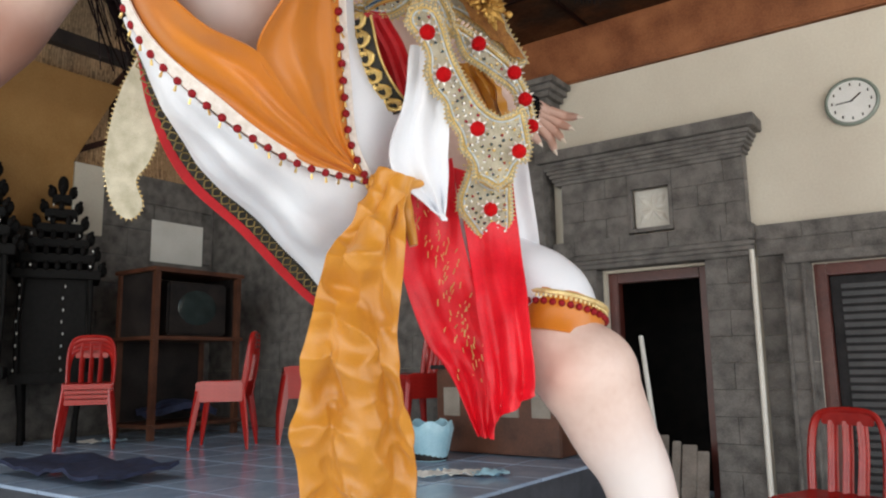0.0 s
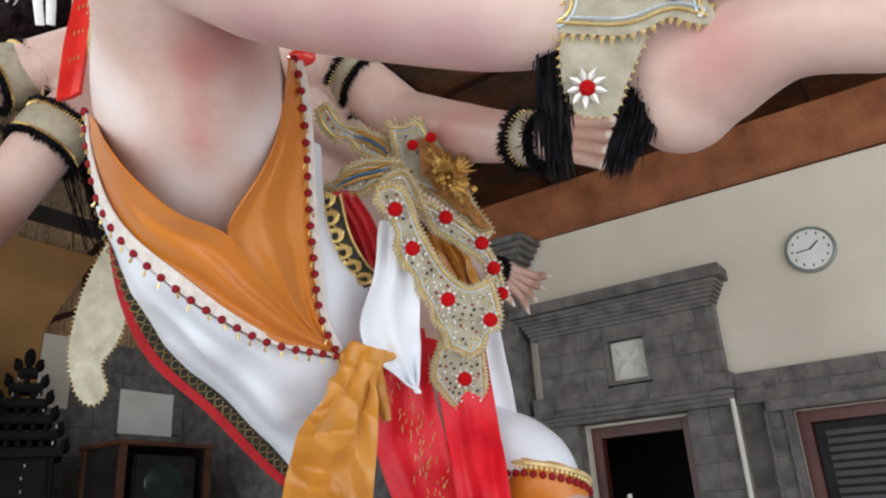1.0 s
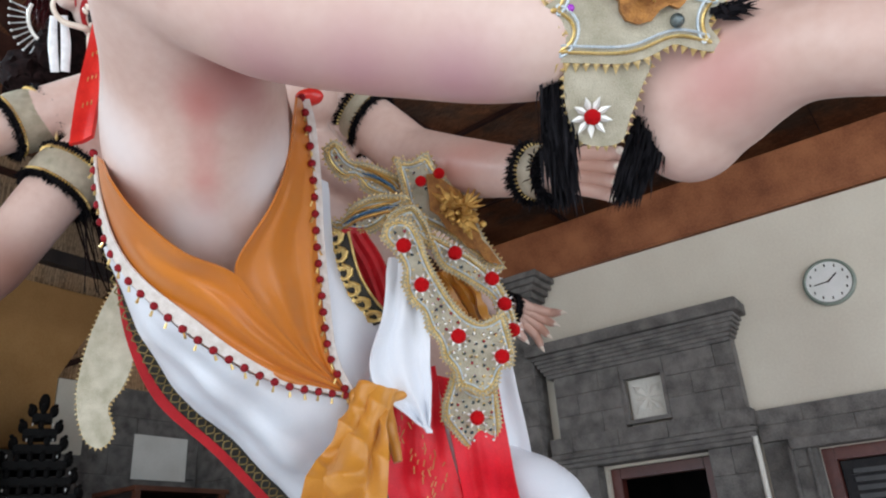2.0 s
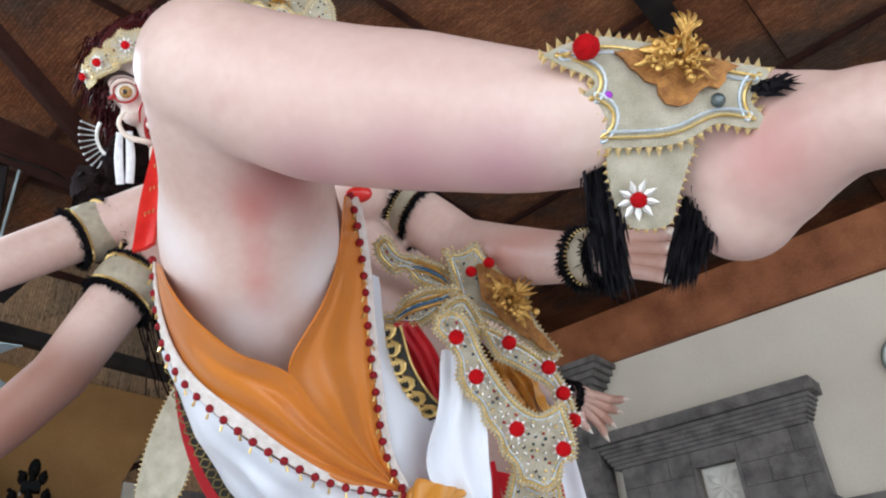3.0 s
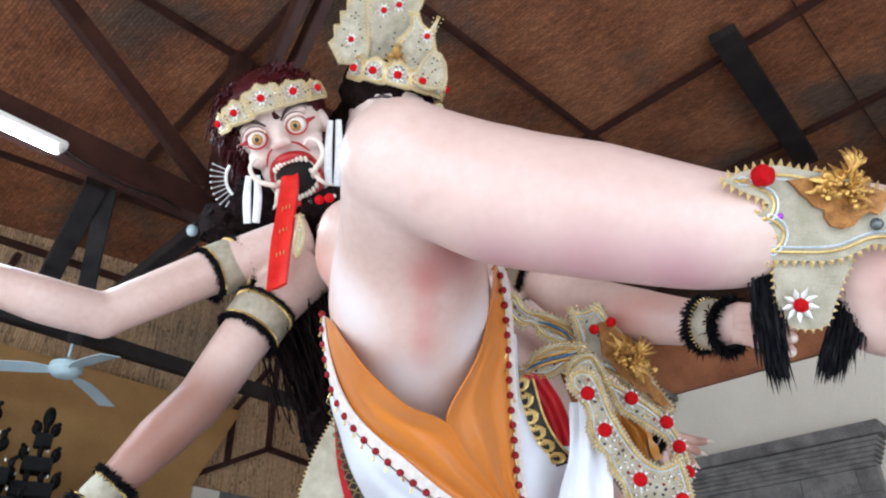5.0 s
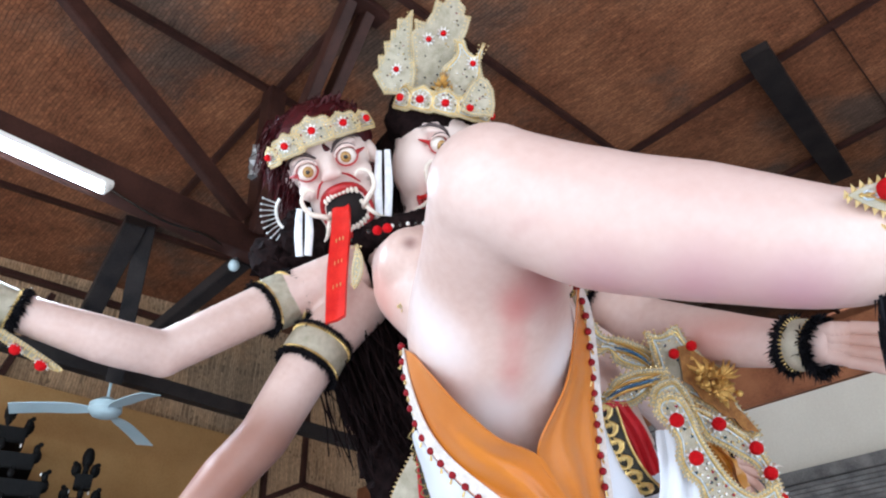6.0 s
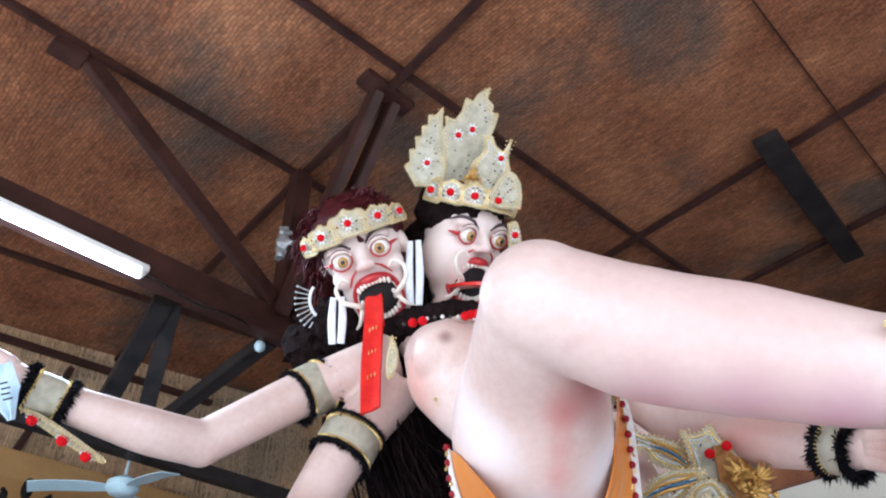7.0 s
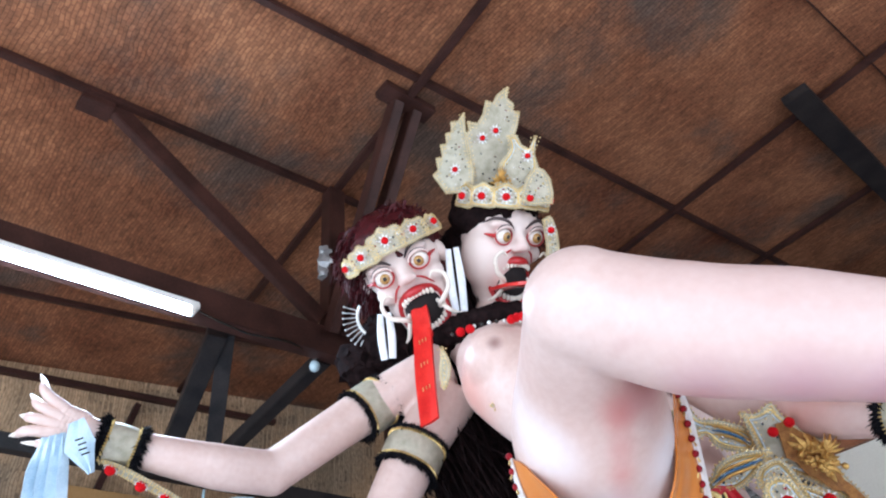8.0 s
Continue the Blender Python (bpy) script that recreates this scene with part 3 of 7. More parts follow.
HEAD1 = pose(-2.391, 1.104, 3.520, 134.7, -17.5, 32.6)
HEAD2 = pose(-2.090, 1.544, 3.711, 131.8, -11.6, 75.1)
for h in (HEAD1, HEAD2):
    ball(limbs, (0, 0.04, -0.06), (0.205, 0.23, 0.2), h, 28)
    ball(limbs, (0, -0.17, -0.03), (0.162, 0.16, 0.15), h, 24)
    ball(limbs, (0, -0.25, -0.015), (0.145, 0.145, 0.145), h, 24)
    for sx in (-1, 1):
        ball(limbs, (sx * 0.12, -0.085, 0.06), (0.06, 0.055, 0.06), h, 16)
        ball(limbs, (sx * 0.03, -0.055, 0.165), 0.024, h, 12)
        ball(limbs, (sx * 0.095, 0.055, 0.1), (0.07, 0.03, 0.05), h, 14)
    ball(limbs, (0, -0.045, 0.165), (0.034, 0.036, 0.045), h, 14)
    tube(limbs, [h @ V(0, 0.04, 0.12), h @ V(0, -0.03, 0.165)], [0.026, 0.03], 10)

ball(limbs, (-0.075, -0.1, -0.005), (0.15, 0.2, 0.15), HEAD2, 24)
rough = part("limbs", limbs, SKIN)
mod = rough.modifiers.new("remesh", "REMESH")
mod.mode, mod.voxel_size, mod.use_smooth_shade = "VOXEL", 0.0125, True
mod = rough.modifiers.new("soft", "SMOOTH")
mod.factor, mod.iterations = 0.5, 8
got = bpy.data.meshes.new_from_object(rough.evaluated_get(bpy.context.evaluated_depsgraph_get()))
bpy.data.objects.remove(rough)
bm = bmesh.new()
CLAWS = []
hand(bm, CLAWS, (-2.858, -0.074, 2.604), V(-2.857, -0.271, 2.629) - V(-2.858, -0.074, 2.604), V(-2.715, -0.214, 2.855) - V(-2.858, -0.074, 2.604), curl=0.95, spread=0.2, nails=0.06)
hand(bm, CLAWS, (-2.788, 0.774, 1.805), V(-2.894, 0.688, 1.643) - V(-2.788, 0.774, 1.805), (0, 0, 1))
hand(bm, CLAWS, (-0.692, 1.576, 2.109), V(-0.581, 1.605, 2.062) - V(-0.692, 1.576, 2.109), V(-0.648, 1.534, 2.221) - V(-0.692, 1.576, 2.109), palm=0.055, curl=0.75, spread=0.05, nails=0.014, thumb=False)
hand(bm, CLAWS, (-1.653, 2.984, 2.313), V(-1.535, 3.145, 2.205) - V(-1.653, 2.984, 2.313), V(-1.475, 3.016, 2.468) - V(-1.653, 2.984, 2.313), curl=0.7, spread=0.18, nails=0.035, fat=1.25)
for a, b in CLAWS:
    tube(bm, [a, (a + b) / 2, b], [0.011, 0.009, 0.002], 8, n=2, matid=6)


def features(bm, h, tongue):
    """Bulging eyes, painted brows, a wide open mouth with lips, teeth and curled tusks."""
    for sx in (-1, 1):
        e = V(sx * 0.096, 0.0, 0.128)
        ball(bm, e, 0.044, h, 18, 1)
        ball(bm, e + V(sx * -0.004, -0.002, 0.03), (0.027, 0.027, 0.02), h, 16, 2)
        ball(bm, e + V(sx * -0.005, -0.002, 0.041), (0.014, 0.014, 0.011), h, 12, 3)
        ring = [h @ (e + V(0.05 * math.cos(a), 0.043 * math.sin(a), 0.012 + 0.008 * abs(math.sin(a)))) for a in (2 * math.pi * k / 16 for k in range(17))]
        tube(bm, ring, [0.0042, 0.0042], 6, n=1, matid=4)
        lid = [h @ (e + V(0.05 * math.cos(a), 0.012 + 0.036 * math.sin(a), 0.024 + 0.012 * math.sin(a))) for a in (math.pi * k / 10 for k in range(11))]
        tube(bm, lid, [0.004, 0.011, 0.004], 8, n=1, matid=0)
        tube(bm, [p + h.to_3x3() @ V(0, 0.008, 0.004) for p in lid], [0.002, 0.004, 0.002], 6, n=1, matid=5)
        tube(bm, [h @ (e + V(sx * x, y, z)) for x, y, z in ((-0.06, 0.04, 0.01), (-0.02, 0.075, 0.012), (0.04, 0.085, -0.012), (0.085, 0.06, -0.05))], [0.004, 0.009, 0.008, 0.003], 6, matid=5)
        tube(bm, [h @ (e + V(sx * x, y, z)) for x, y, z in ((0.05, 0.0, 0.01), (0.085, 0.005, -0.03))], [0.012, 0.004], 6, matid=4)
        # tusk curling out of the mouth corner
        tube(bm, [h @ V(sx * x, y, z) for x, y, z in ((0.07, -0.25, 0.1), (0.1, -0.215, 0.18), (0.155, -0.17, 0.2), (0.165, -0.11, 0.19), (0.125, -0.075, 0.185), (0.095, -0.095, 0.19))], [0.012, 0.013, 0.0115, 0.01, 0.008, 0.004], 8, matid=6)
        tube(bm, [h @ V(sx * x, y, z) for x, y, z in ((0.075, -0.21, 0.12), (0.1, -0.26, 0.165), (0.125, -0.3, 0.15), (0.15, -0.32, 0.13))], [0.01, 0.011, 0.009, 0.004], 8, matid=6)
        tube(bm, [h @ V(sx * x, y, z) for x, y, z in ((0.045, -0.062, 0.15), (0.075, -0.085, 0.143), (0.105, -0.13, 0.11))], [0.004, 0.006, 0.003], 6, matid=4)
        if h is HEAD1:
            ball(bm, (sx * 0.2, -0.02, -0.05), (0.03, 0.06, 0.04), h, 12, 0)
    def oval(rx, ry, z, n=28):
        return [V(rx * math.cos(a) * (1 - 0.12 * math.sin(a)), -0.222 + ry * math.sin(a) + 0.018 * math.cos(2 * a) * (math.sin(a) > 0), z - 0.065 * math.cos(a) ** 2 - 0.012 * (math.sin(a) < 0)) for a in (2 * math.pi * k / n for k in range(n))]
    ball(bm, (0, -0.222, 0.085), (0.094, 0.108, 0.064), h, 24, 7)
    lips = [h @ p for p in oval(0.108, 0.118, 0.142)]
    fat = [0.012 + 0.013 * max(0.0, math.sin(2 * math.pi * k / 28)) ** 2 + 0.006 * max(0.0, -math.sin(2 * math.pi * k / 28)) for k in range(29)]
    tube(bm, lips + lips[:1], fat, 10, n=1, matid=4)
    gums = [h @ p for p in oval(0.088, 0.098, 0.136)]
    tube(bm, gums + gums[:1], [0.012, 0.012], 8, n=1, matid=4)
    for k in range(9):
        x = (k - 4) * 0.0185
        for y, z in ((-0.135 - 4.0 * x * x, 0.152), (-0.312 + 4.0 * x * x, 0.138)):
            ball(bm, (x, y, z - 4.0 * x * x), (0.0105, 0.017, 0.009), h, 8, 6)
    for k in range(3):
        c = V(tongue[1]).lerp(V(tongue[3]), 0.12 + 0.27 * k) - V(0.5, -0.7, 0.4).normalized() * -0.012
        x_ = h.to_3x3() @ V(1, 0, 0)
        for q in (-1, 0, 1):
            d_ = (V(tongue[3]) - V(tongue[1])).normalized() * 0.01
            tube(bm, [c + x_ * q * 0.016 - d_, c + x_ * q * 0.016 + d_ * (0.5 + 0.5 * abs(q))], [0.0028, 0.0028], 5, n=1, matid=9)
    rows = ribbon(tongue, [0.04, 0.045, 0.046, 0.042], h.to_3x3() @ V(1, 0, 0), nu=24, nv=6, folds=0.004, count=1)
    strip = sheet(rows, 0.016)
    me = bpy.data.meshes.new("strip")
    strip.to_mesh(me)
    strip.free()
    n0 = len(bm.faces)
    bm.from_mesh(me)
    bm.faces.ensure_lookup_table()
    for f in bm.faces[n0:]:
        f.material_index = 8


features(bm, HEAD1, [(-2.370, 1.173, 3.288), (-2.346, 1.160, 3.129), (-2.326, 1.139, 2.908), (-2.307, 1.128, 2.662)])
features(bm, HEAD2, [(-2.192, 1.539, 3.428), (-2.024, 1.496, 3.331), (-1.907, 1.537, 3.275), (-1.872, 1.646, 3.182)])
for f in bm.faces:
    f.smooth = True
bmesh.ops.recalc_face_normals(bm, faces=bm.faces)
got.polygons.foreach_set("material_index", [0] * len(got.polygons))
bm.from_mesh(got)
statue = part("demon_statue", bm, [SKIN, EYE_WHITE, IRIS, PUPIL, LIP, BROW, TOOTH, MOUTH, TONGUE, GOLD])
tagged(statue, "giant two-headed pale painted demon statue with one leg kicked up", "statue")
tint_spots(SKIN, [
    ((-1.151, 0.790, 2.149), (0, 0, 0), (0.100, 0.100, 0.1), (0.60, 0.17, 0.15), 0.45),
    ((-1.166, 0.808, 2.106), (0, 0, 0), (0.085, 0.085, 0.1), (0.60, 0.17, 0.15), 0.45),
    ((-1.182, 0.825, 2.062), (0, 0, 0), (0.075, 0.075, 0.1), (0.60, 0.17, 0.15), 0.45),
    ((-1.233, 0.868, 2.045), (0, 0, 0), (0.068, 0.068, 0.1), (0.60, 0.17, 0.15), 0.45),
    ((-1.286, 0.913, 2.025), (0, 0, 0), (0.062, 0.062, 0.1), (0.60, 0.17, 0.15), 0.45),
    ((-1.333, 0.953, 1.997), (0, 0, 0), (0.058, 0.058, 0.1), (0.60, 0.17, 0.15), 0.39),
    ((-1.385, 0.997, 1.978), (0, 0, 0), (0.054, 0.054, 0.1), (0.60, 0.17, 0.15), 0.30),
    ((-1.431, 1.036, 1.952), (0, 0, 0), (0.050, 0.050, 0.1), (0.60, 0.17, 0.15), 0.24),
    # white paint beside the streak, with light from below put into it
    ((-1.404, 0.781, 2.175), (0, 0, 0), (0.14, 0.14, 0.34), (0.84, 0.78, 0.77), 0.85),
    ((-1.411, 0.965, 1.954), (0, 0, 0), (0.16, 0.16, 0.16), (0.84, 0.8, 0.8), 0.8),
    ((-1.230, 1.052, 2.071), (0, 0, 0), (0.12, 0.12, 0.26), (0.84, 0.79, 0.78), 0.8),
    # knee hollow: dark red paint with some shade in it
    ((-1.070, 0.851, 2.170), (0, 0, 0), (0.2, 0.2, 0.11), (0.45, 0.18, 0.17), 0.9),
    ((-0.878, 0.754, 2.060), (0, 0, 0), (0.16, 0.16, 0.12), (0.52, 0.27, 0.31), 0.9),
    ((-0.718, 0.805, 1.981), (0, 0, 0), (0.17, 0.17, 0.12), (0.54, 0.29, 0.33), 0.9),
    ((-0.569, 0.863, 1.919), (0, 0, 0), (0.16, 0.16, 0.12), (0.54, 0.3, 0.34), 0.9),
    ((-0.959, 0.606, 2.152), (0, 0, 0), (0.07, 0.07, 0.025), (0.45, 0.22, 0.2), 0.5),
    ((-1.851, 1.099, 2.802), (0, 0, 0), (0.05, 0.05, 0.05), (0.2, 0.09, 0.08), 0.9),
    (tuple(HEAD1.translation), (0, 0, 0), (0.6, 0.6, 0.6), (0.8, 0.68, 0.62), 0.9),
    (tuple(HEAD2.translation), (0, 0, 0), (0.6, 0.6, 0.6), (0.8, 0.68, 0.62), 0.9),
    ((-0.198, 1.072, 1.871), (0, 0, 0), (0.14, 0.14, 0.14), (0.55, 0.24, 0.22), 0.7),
    ((-0.441, 0.968, 2.027), (0, 0, 0), (0.09, 0.09, 0.16), (0.4, 0.3, 0.3), 0.6),
    # brown airbrush from the elbow down, darkened further for the arm's shade
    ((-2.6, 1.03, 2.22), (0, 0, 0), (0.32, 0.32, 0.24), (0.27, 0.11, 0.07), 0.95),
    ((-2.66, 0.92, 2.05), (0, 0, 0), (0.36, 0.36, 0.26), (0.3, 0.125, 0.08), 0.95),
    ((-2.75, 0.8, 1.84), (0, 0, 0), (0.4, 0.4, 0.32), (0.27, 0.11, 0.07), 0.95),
    ((-2.106, 1.166, 2.674), (0, 0, 0), (0.22, 0.22, 0.3), (0.58, 0.26, 0.2), 0.75),
    ((-1.084, 1.603, 2.263), (0, 0, 0), (0.4, 0.4, 0.13), (0.58, 0.26, 0.2), 0.75),
    *[(tuple(h @ V(x, y, z)), (0, 0, 0), (r, r, r), (0.5, 0.1, 0.09), k) for h in (HEAD1, HEAD2) for x, y, z, r, k in ((-0.1, 0.0, 0.12, 0.085, 0.6), (0.1, 0.0, 0.12, 0.085, 0.6), (0.0, -0.2, 0.13, 0.18, 0.4), (0.0, -0.06, 0.17, 0.06, 0.4))],
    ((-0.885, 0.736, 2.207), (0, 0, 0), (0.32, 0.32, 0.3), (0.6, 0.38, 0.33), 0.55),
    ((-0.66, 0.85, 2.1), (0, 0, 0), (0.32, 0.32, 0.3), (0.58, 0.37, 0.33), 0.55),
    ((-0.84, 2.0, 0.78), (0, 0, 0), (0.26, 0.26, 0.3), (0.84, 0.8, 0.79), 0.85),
    # deeper in the hollow: the calf's shade on the thigh, painted in
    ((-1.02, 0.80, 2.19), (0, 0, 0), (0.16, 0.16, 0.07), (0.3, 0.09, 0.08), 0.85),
    # two hands: tan paint, partly shade put into the colour
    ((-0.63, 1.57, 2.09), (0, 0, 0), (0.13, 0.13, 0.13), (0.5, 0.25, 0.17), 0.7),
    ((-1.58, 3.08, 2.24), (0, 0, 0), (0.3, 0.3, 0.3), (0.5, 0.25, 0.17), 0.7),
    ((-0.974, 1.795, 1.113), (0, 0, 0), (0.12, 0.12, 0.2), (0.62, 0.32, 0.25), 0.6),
])

# ---------------------------------------------------------------- clothes of the statue
def cloth(name, rows, material, label, thick=0.006, wrinkle=0.0, size=6.0, category="cloth", seed=0.0, parent=None, creased=False):
    ob = part(name, sheet(rows, thick, wrinkle, size, seed, creased), material, parent)
    return tagged(ob, label, category if parent is None else "")


TO_EYE = V(0.58, -0.8, -0.15)
HEM_L = [(-1.588, 0.815, 2.170), (-1.603, 0.847, 2.062), (-1.597, 0.886, 1.948), (-1.550, 0.929, 1.849), (-1.480, 1.024, 1.745), (-1.433, 1.133, 1.677), (-1.398, 1.275, 1.631), (-1.362, 1.463, 1.625)]
HEM_R = [(-1.185, 1.115, 2.305), (-1.183, 1.135, 2.235), (-1.222, 1.194, 2.123), (-1.271, 1.255, 1.997), (-1.316, 1.320, 1.869), (-1.361, 1.395, 1.727), (-1.359, 1.460, 1.631)]
VEE_L = [(-1.526, 0.792, 2.125), (-1.439, 0.785, 2.022), (-1.376, 0.835, 1.923), (-1.349, 0.925, 1.871), (-1.326, 1.044, 1.847), (-1.339, 1.155, 1.771), (-1.364, 1.291, 1.709), (-1.374, 1.434, 1.653)]
VEE_R = [(-1.139, 1.052, 2.260), (-1.200, 1.088, 2.137), (-1.242, 1.073, 2.005), (-1.326, 1.044, 1.847), (-1.339, 1.155, 1.771), (-1.364, 1.291, 1.709), (-1.374, 1.434, 1.653)]
lining = thing("skirt_lining", (-1.396, 1.206, 1.759), "orange satin lining drawn tight round the raised thigh", "cloth")
part("left_lap", sheet(coons(HEM_L, VEE_L, 72, 40, folds=0.004, count=3, toward=TO_EYE, rays=0.024, rcount=2.1), 0.006, 0.008, 5), ORANGE, lining)
part("right_lap", sheet(coons(HEM_R, VEE_R, 72, 40, folds=0.003, count=3, toward=TO_EYE, rays=0.022, rcount=1.8), 0.006, 0.006, 5), ORANGE, lining)

SKIRT_LOW = [(-1.647, 0.913, 1.956), (-1.708, 1.051, 1.807), (-1.745, 1.211, 1.675), (-1.732, 1.404, 1.548), (-1.715, 1.626, 1.383), (-1.679, 1.822, 1.258)]
SKIRT_TOP = [(-1.598, 0.883, 1.950), (-1.556, 0.933, 1.847), (-1.486, 1.029, 1.742), (-1.438, 1.138, 1.674), (-1.403, 1.280, 1.628), (-1.360, 1.471, 1.615)]
skirt = thing("white_skirt", (-1.621, 1.292, 1.587), "white satin skirt trimmed with red beads and pale lace", "skirt")
part("front_lap", sheet(coons(SKIRT_TOP, SKIRT_LOW, 48, 24, bulge=0.05, folds=0.012, count=4, toward=TO_EYE, rays=0.03, rcount=2.3), 0.006, 0.012, 5), WHITE, skirt)
part("side_lap", sheet(coons(HEM_R[2:], [(-1.249, 1.267, 2.153), (-1.311, 1.359, 2.009), (-1.329, 1.475, 1.877), (-1.302, 1.549, 1.840), (-1.341, 1.561, 1.735), (-1.372, 1.519, 1.634)], 32, 14, bulge=0.02, folds=0.006, count=3, toward=TO_EYE), 0.006, 0.006, 6), WHITE, skirt)
STRIP_IN = [V(p).lerp(V(q), 0.2) for p, q in zip(HEM_L, VEE_L)]
STRIP_OUT = [V(p) - V(TO_EYE) * -0.006 for p in HEM_L]
part("lace", sheet(coons([p + V(TO_EYE) * 0.012 for p in STRIP_IN], [p + V(TO_EYE) * 0.012 for p in STRIP_OUT], 48, 4), 0.004), LACE, skirt, "pale lace strip")
part("lace", sheet(coons([V(p) + V(TO_EYE) * 0.008 for p in HEM_R], [V(p) + V(TO_EYE) * 0.008 + V(0.8, 0.58, 0) * 0.02 for p in HEM_R], 48, 4), 0.004), LACE, skirt, "pale lace strip")
# beads along both hems
bm = bmesh.new()
bmesh.ops.create_icosphere(bm, subdivisions=2, radius=0.0105)
for v in bm.verts:
    v.co *= 1 + 0.12 * noise.noise(v.co * 300)
bead = part("bead", bm, DARKRED, skirt)
bm = bmesh.new()
tube(bm, [(0, 0, -0.012), (0, 0, -0.026)], [0.0025, 0.004], 6, n=1)
drop = part("drop", bm, GOLD, skirt)
for line, off in ((HEM_L, 0.02), (HEM_R, 0.018)):
    pts = spline(line, 12)
    for k, (p, d) in enumerate(along(pts, 0.043)):
        for src in (bead, drop):
            ob = src if k == 0 and line is HEM_L else new(src.name.split(".")[0], src.data)
            ob.parent, ob.matrix_parent_inverse = skirt, skirt.matrix_basis.inverted()
            ob.location = p + V(TO_EYE) * off
            ob.rotation_euler = (random.uniform(-0.4, 0.4), random.uniform(-0.4, 0.4), random.uniform(0, 6))
# brocade border and red lining under the skirt's lower edge
def shifted(line, k):
    return [V(p) + k * min(1.0, i / 1.6) * V(-0.62, -0.45, -0.3).normalized() - V(TO_EYE) * 0.02 for i, p in enumerate(line)]
BORDER = [V(p) for p in SKIRT_LOW]
ob = cloth("brocade_border", coons(BORDER, shifted(SKIRT_LOW, 0.04), 40, 5), BLACKCLOTH, "black cloth border woven with dull gold along the skirt", 0.008)
bm = bmesh.new()
for p, d in along(spline([(V(a) + V(b)) / 2 for a, b in zip(BORDER, shifted(SKIRT_LOW, 0.04))], 10), 0.034):
    q = p + V(TO_EYE) * 0.012
    s = d.cross(V(TO_EYE)).normalized()
    for k in (-1, 1):
        tube(bm, [q - s * 0.016 * k, q + d * 0.014 * k, q + s * 0.016 * k], [0.002, 0.0025, 0.002], 5, n=2)
part("gold_thread", bm, mat("dull_gold_thread", (0.14, 0.1, 0.03), (0.3, 0.22, 0.08), rough=0.5, metal=0.4), ob)
cloth("red_underskirt", coons(shifted(SKIRT_LOW, 0.042), shifted(SKIRT_LOW, 0.07), 40, 5), mat("plain_red_cloth", (0.4, 0.006, 0.012), (0.55, 0.012, 0.02), rough=0.6), "plain red cloth edge under the black border", 0.01)

# belt, sashes
belt = thing("belt", (-1.320, 1.445, 1.934), "black belt with raised gold scrollwork", "belt")
BELT = [(-1.306, 1.356, 2.040), (-1.307, 1.397, 1.934), (-1.304, 1.459, 1.867), (-1.294, 1.522, 1.826)]
part("band", sheet(ribbon(BELT, [0.044, 0.044, 0.042], V(0.8, 0.58, 0.25), nu=20, nv=4), 0.012), BLACKCLOTH, belt)
bm = bmesh.new()
for k, (p, d) in enumerate(along(spline(BELT, 10), 0.05)):
    q, s = p + V(TO_EYE) * 0.012, V(0.8, 0.58, 0.25).normalized()
    for sg in (-1, 1):
        curl = [q + s * sg * (0.026 - 0.0022 * i) * math.cos(0.62 * i) + d * (0.03 - 0.0026 * i) * math.sin(0.62 * i) for i in range(11)]
        tube(bm, curl, [0.0055, 0.0035], 6, n=1)
        tube(bm, [q + s * sg * 0.004 - d * 0.02, q + s * sg * 0.022, q + s * sg * 0.006 + d * 0.022], [0.002, 0.007, 0.002], 6, n=3)
for sgn in (-1, 1):
    tube(bm, [V(p) + V(TO_EYE) * 0.012 + V(0.8, 0.58, 0.25).normalized() * 0.041 * sgn for p in BELT], [0.004, 0.004], 6)
part("scrollwork", bm, GOLD, belt)
cloth("red_waistband", ribbon([(-1.304, 1.415, 2.09), (-1.301, 1.435, 2.055), (-1.291, 1.487, 1.988), (-1.307, 1.567, 1.892)], [0.035, 0.04, 0.04], V(0.8, 0.58, 0.3), nu=20, nv=6, folds=0.006), mat("red_band", (0.4, 0.004, 0.008), (0.6, 0.012, 0.02), rough=0.5), "red waistband between belt and sash")
waist = thing("waist_drapery", (-1.273, 1.629, 1.515), "orange, red and white sashes knotted round the waist", "drapery")
SASH_L = [(-1.252, 1.398, 1.629), (-1.306, 1.379, 1.525), (-1.371, 1.347, 1.449), (-1.413, 1.337, 1.341), (-1.448, 1.337, 1.211), (-1.479, 1.343, 1.066), (-1.502, 1.346, 0.965), (-1.508, 1.376, 0.788), (-1.513, 1.394, 0.66)]
SASH_R = [(-1.200, 1.440, 1.601), (-1.204, 1.449, 1.540), (-1.224, 1.454, 1.439), (-1.242, 1.466, 1.309), (-1.264, 1.473, 1.193), (-1.256, 1.503, 1.062), (-1.250, 1.527, 0.960), (-1.263, 1.552, 0.783), (-1.280, 1.561, 0.66)]
SASH_L, SASH_R = ([V(p) - V(TO_EYE) * max(0.0, 0.1 - 0.033 * k) for k, p in enumerate(line)] for line in (SASH_L, SASH_R))
cloth("orange_sash", coons(SASH_L, SASH_R, 180, 70, toward=TO_EYE, folds=0.008, count=4, vfolds=0.02, vcount=2), CRINKLE, "crumpled orange satin sash hanging from the waist", 0.005, 0.032, 6.5, "sash", parent=waist, creased=True)
bm = bmesh.new()
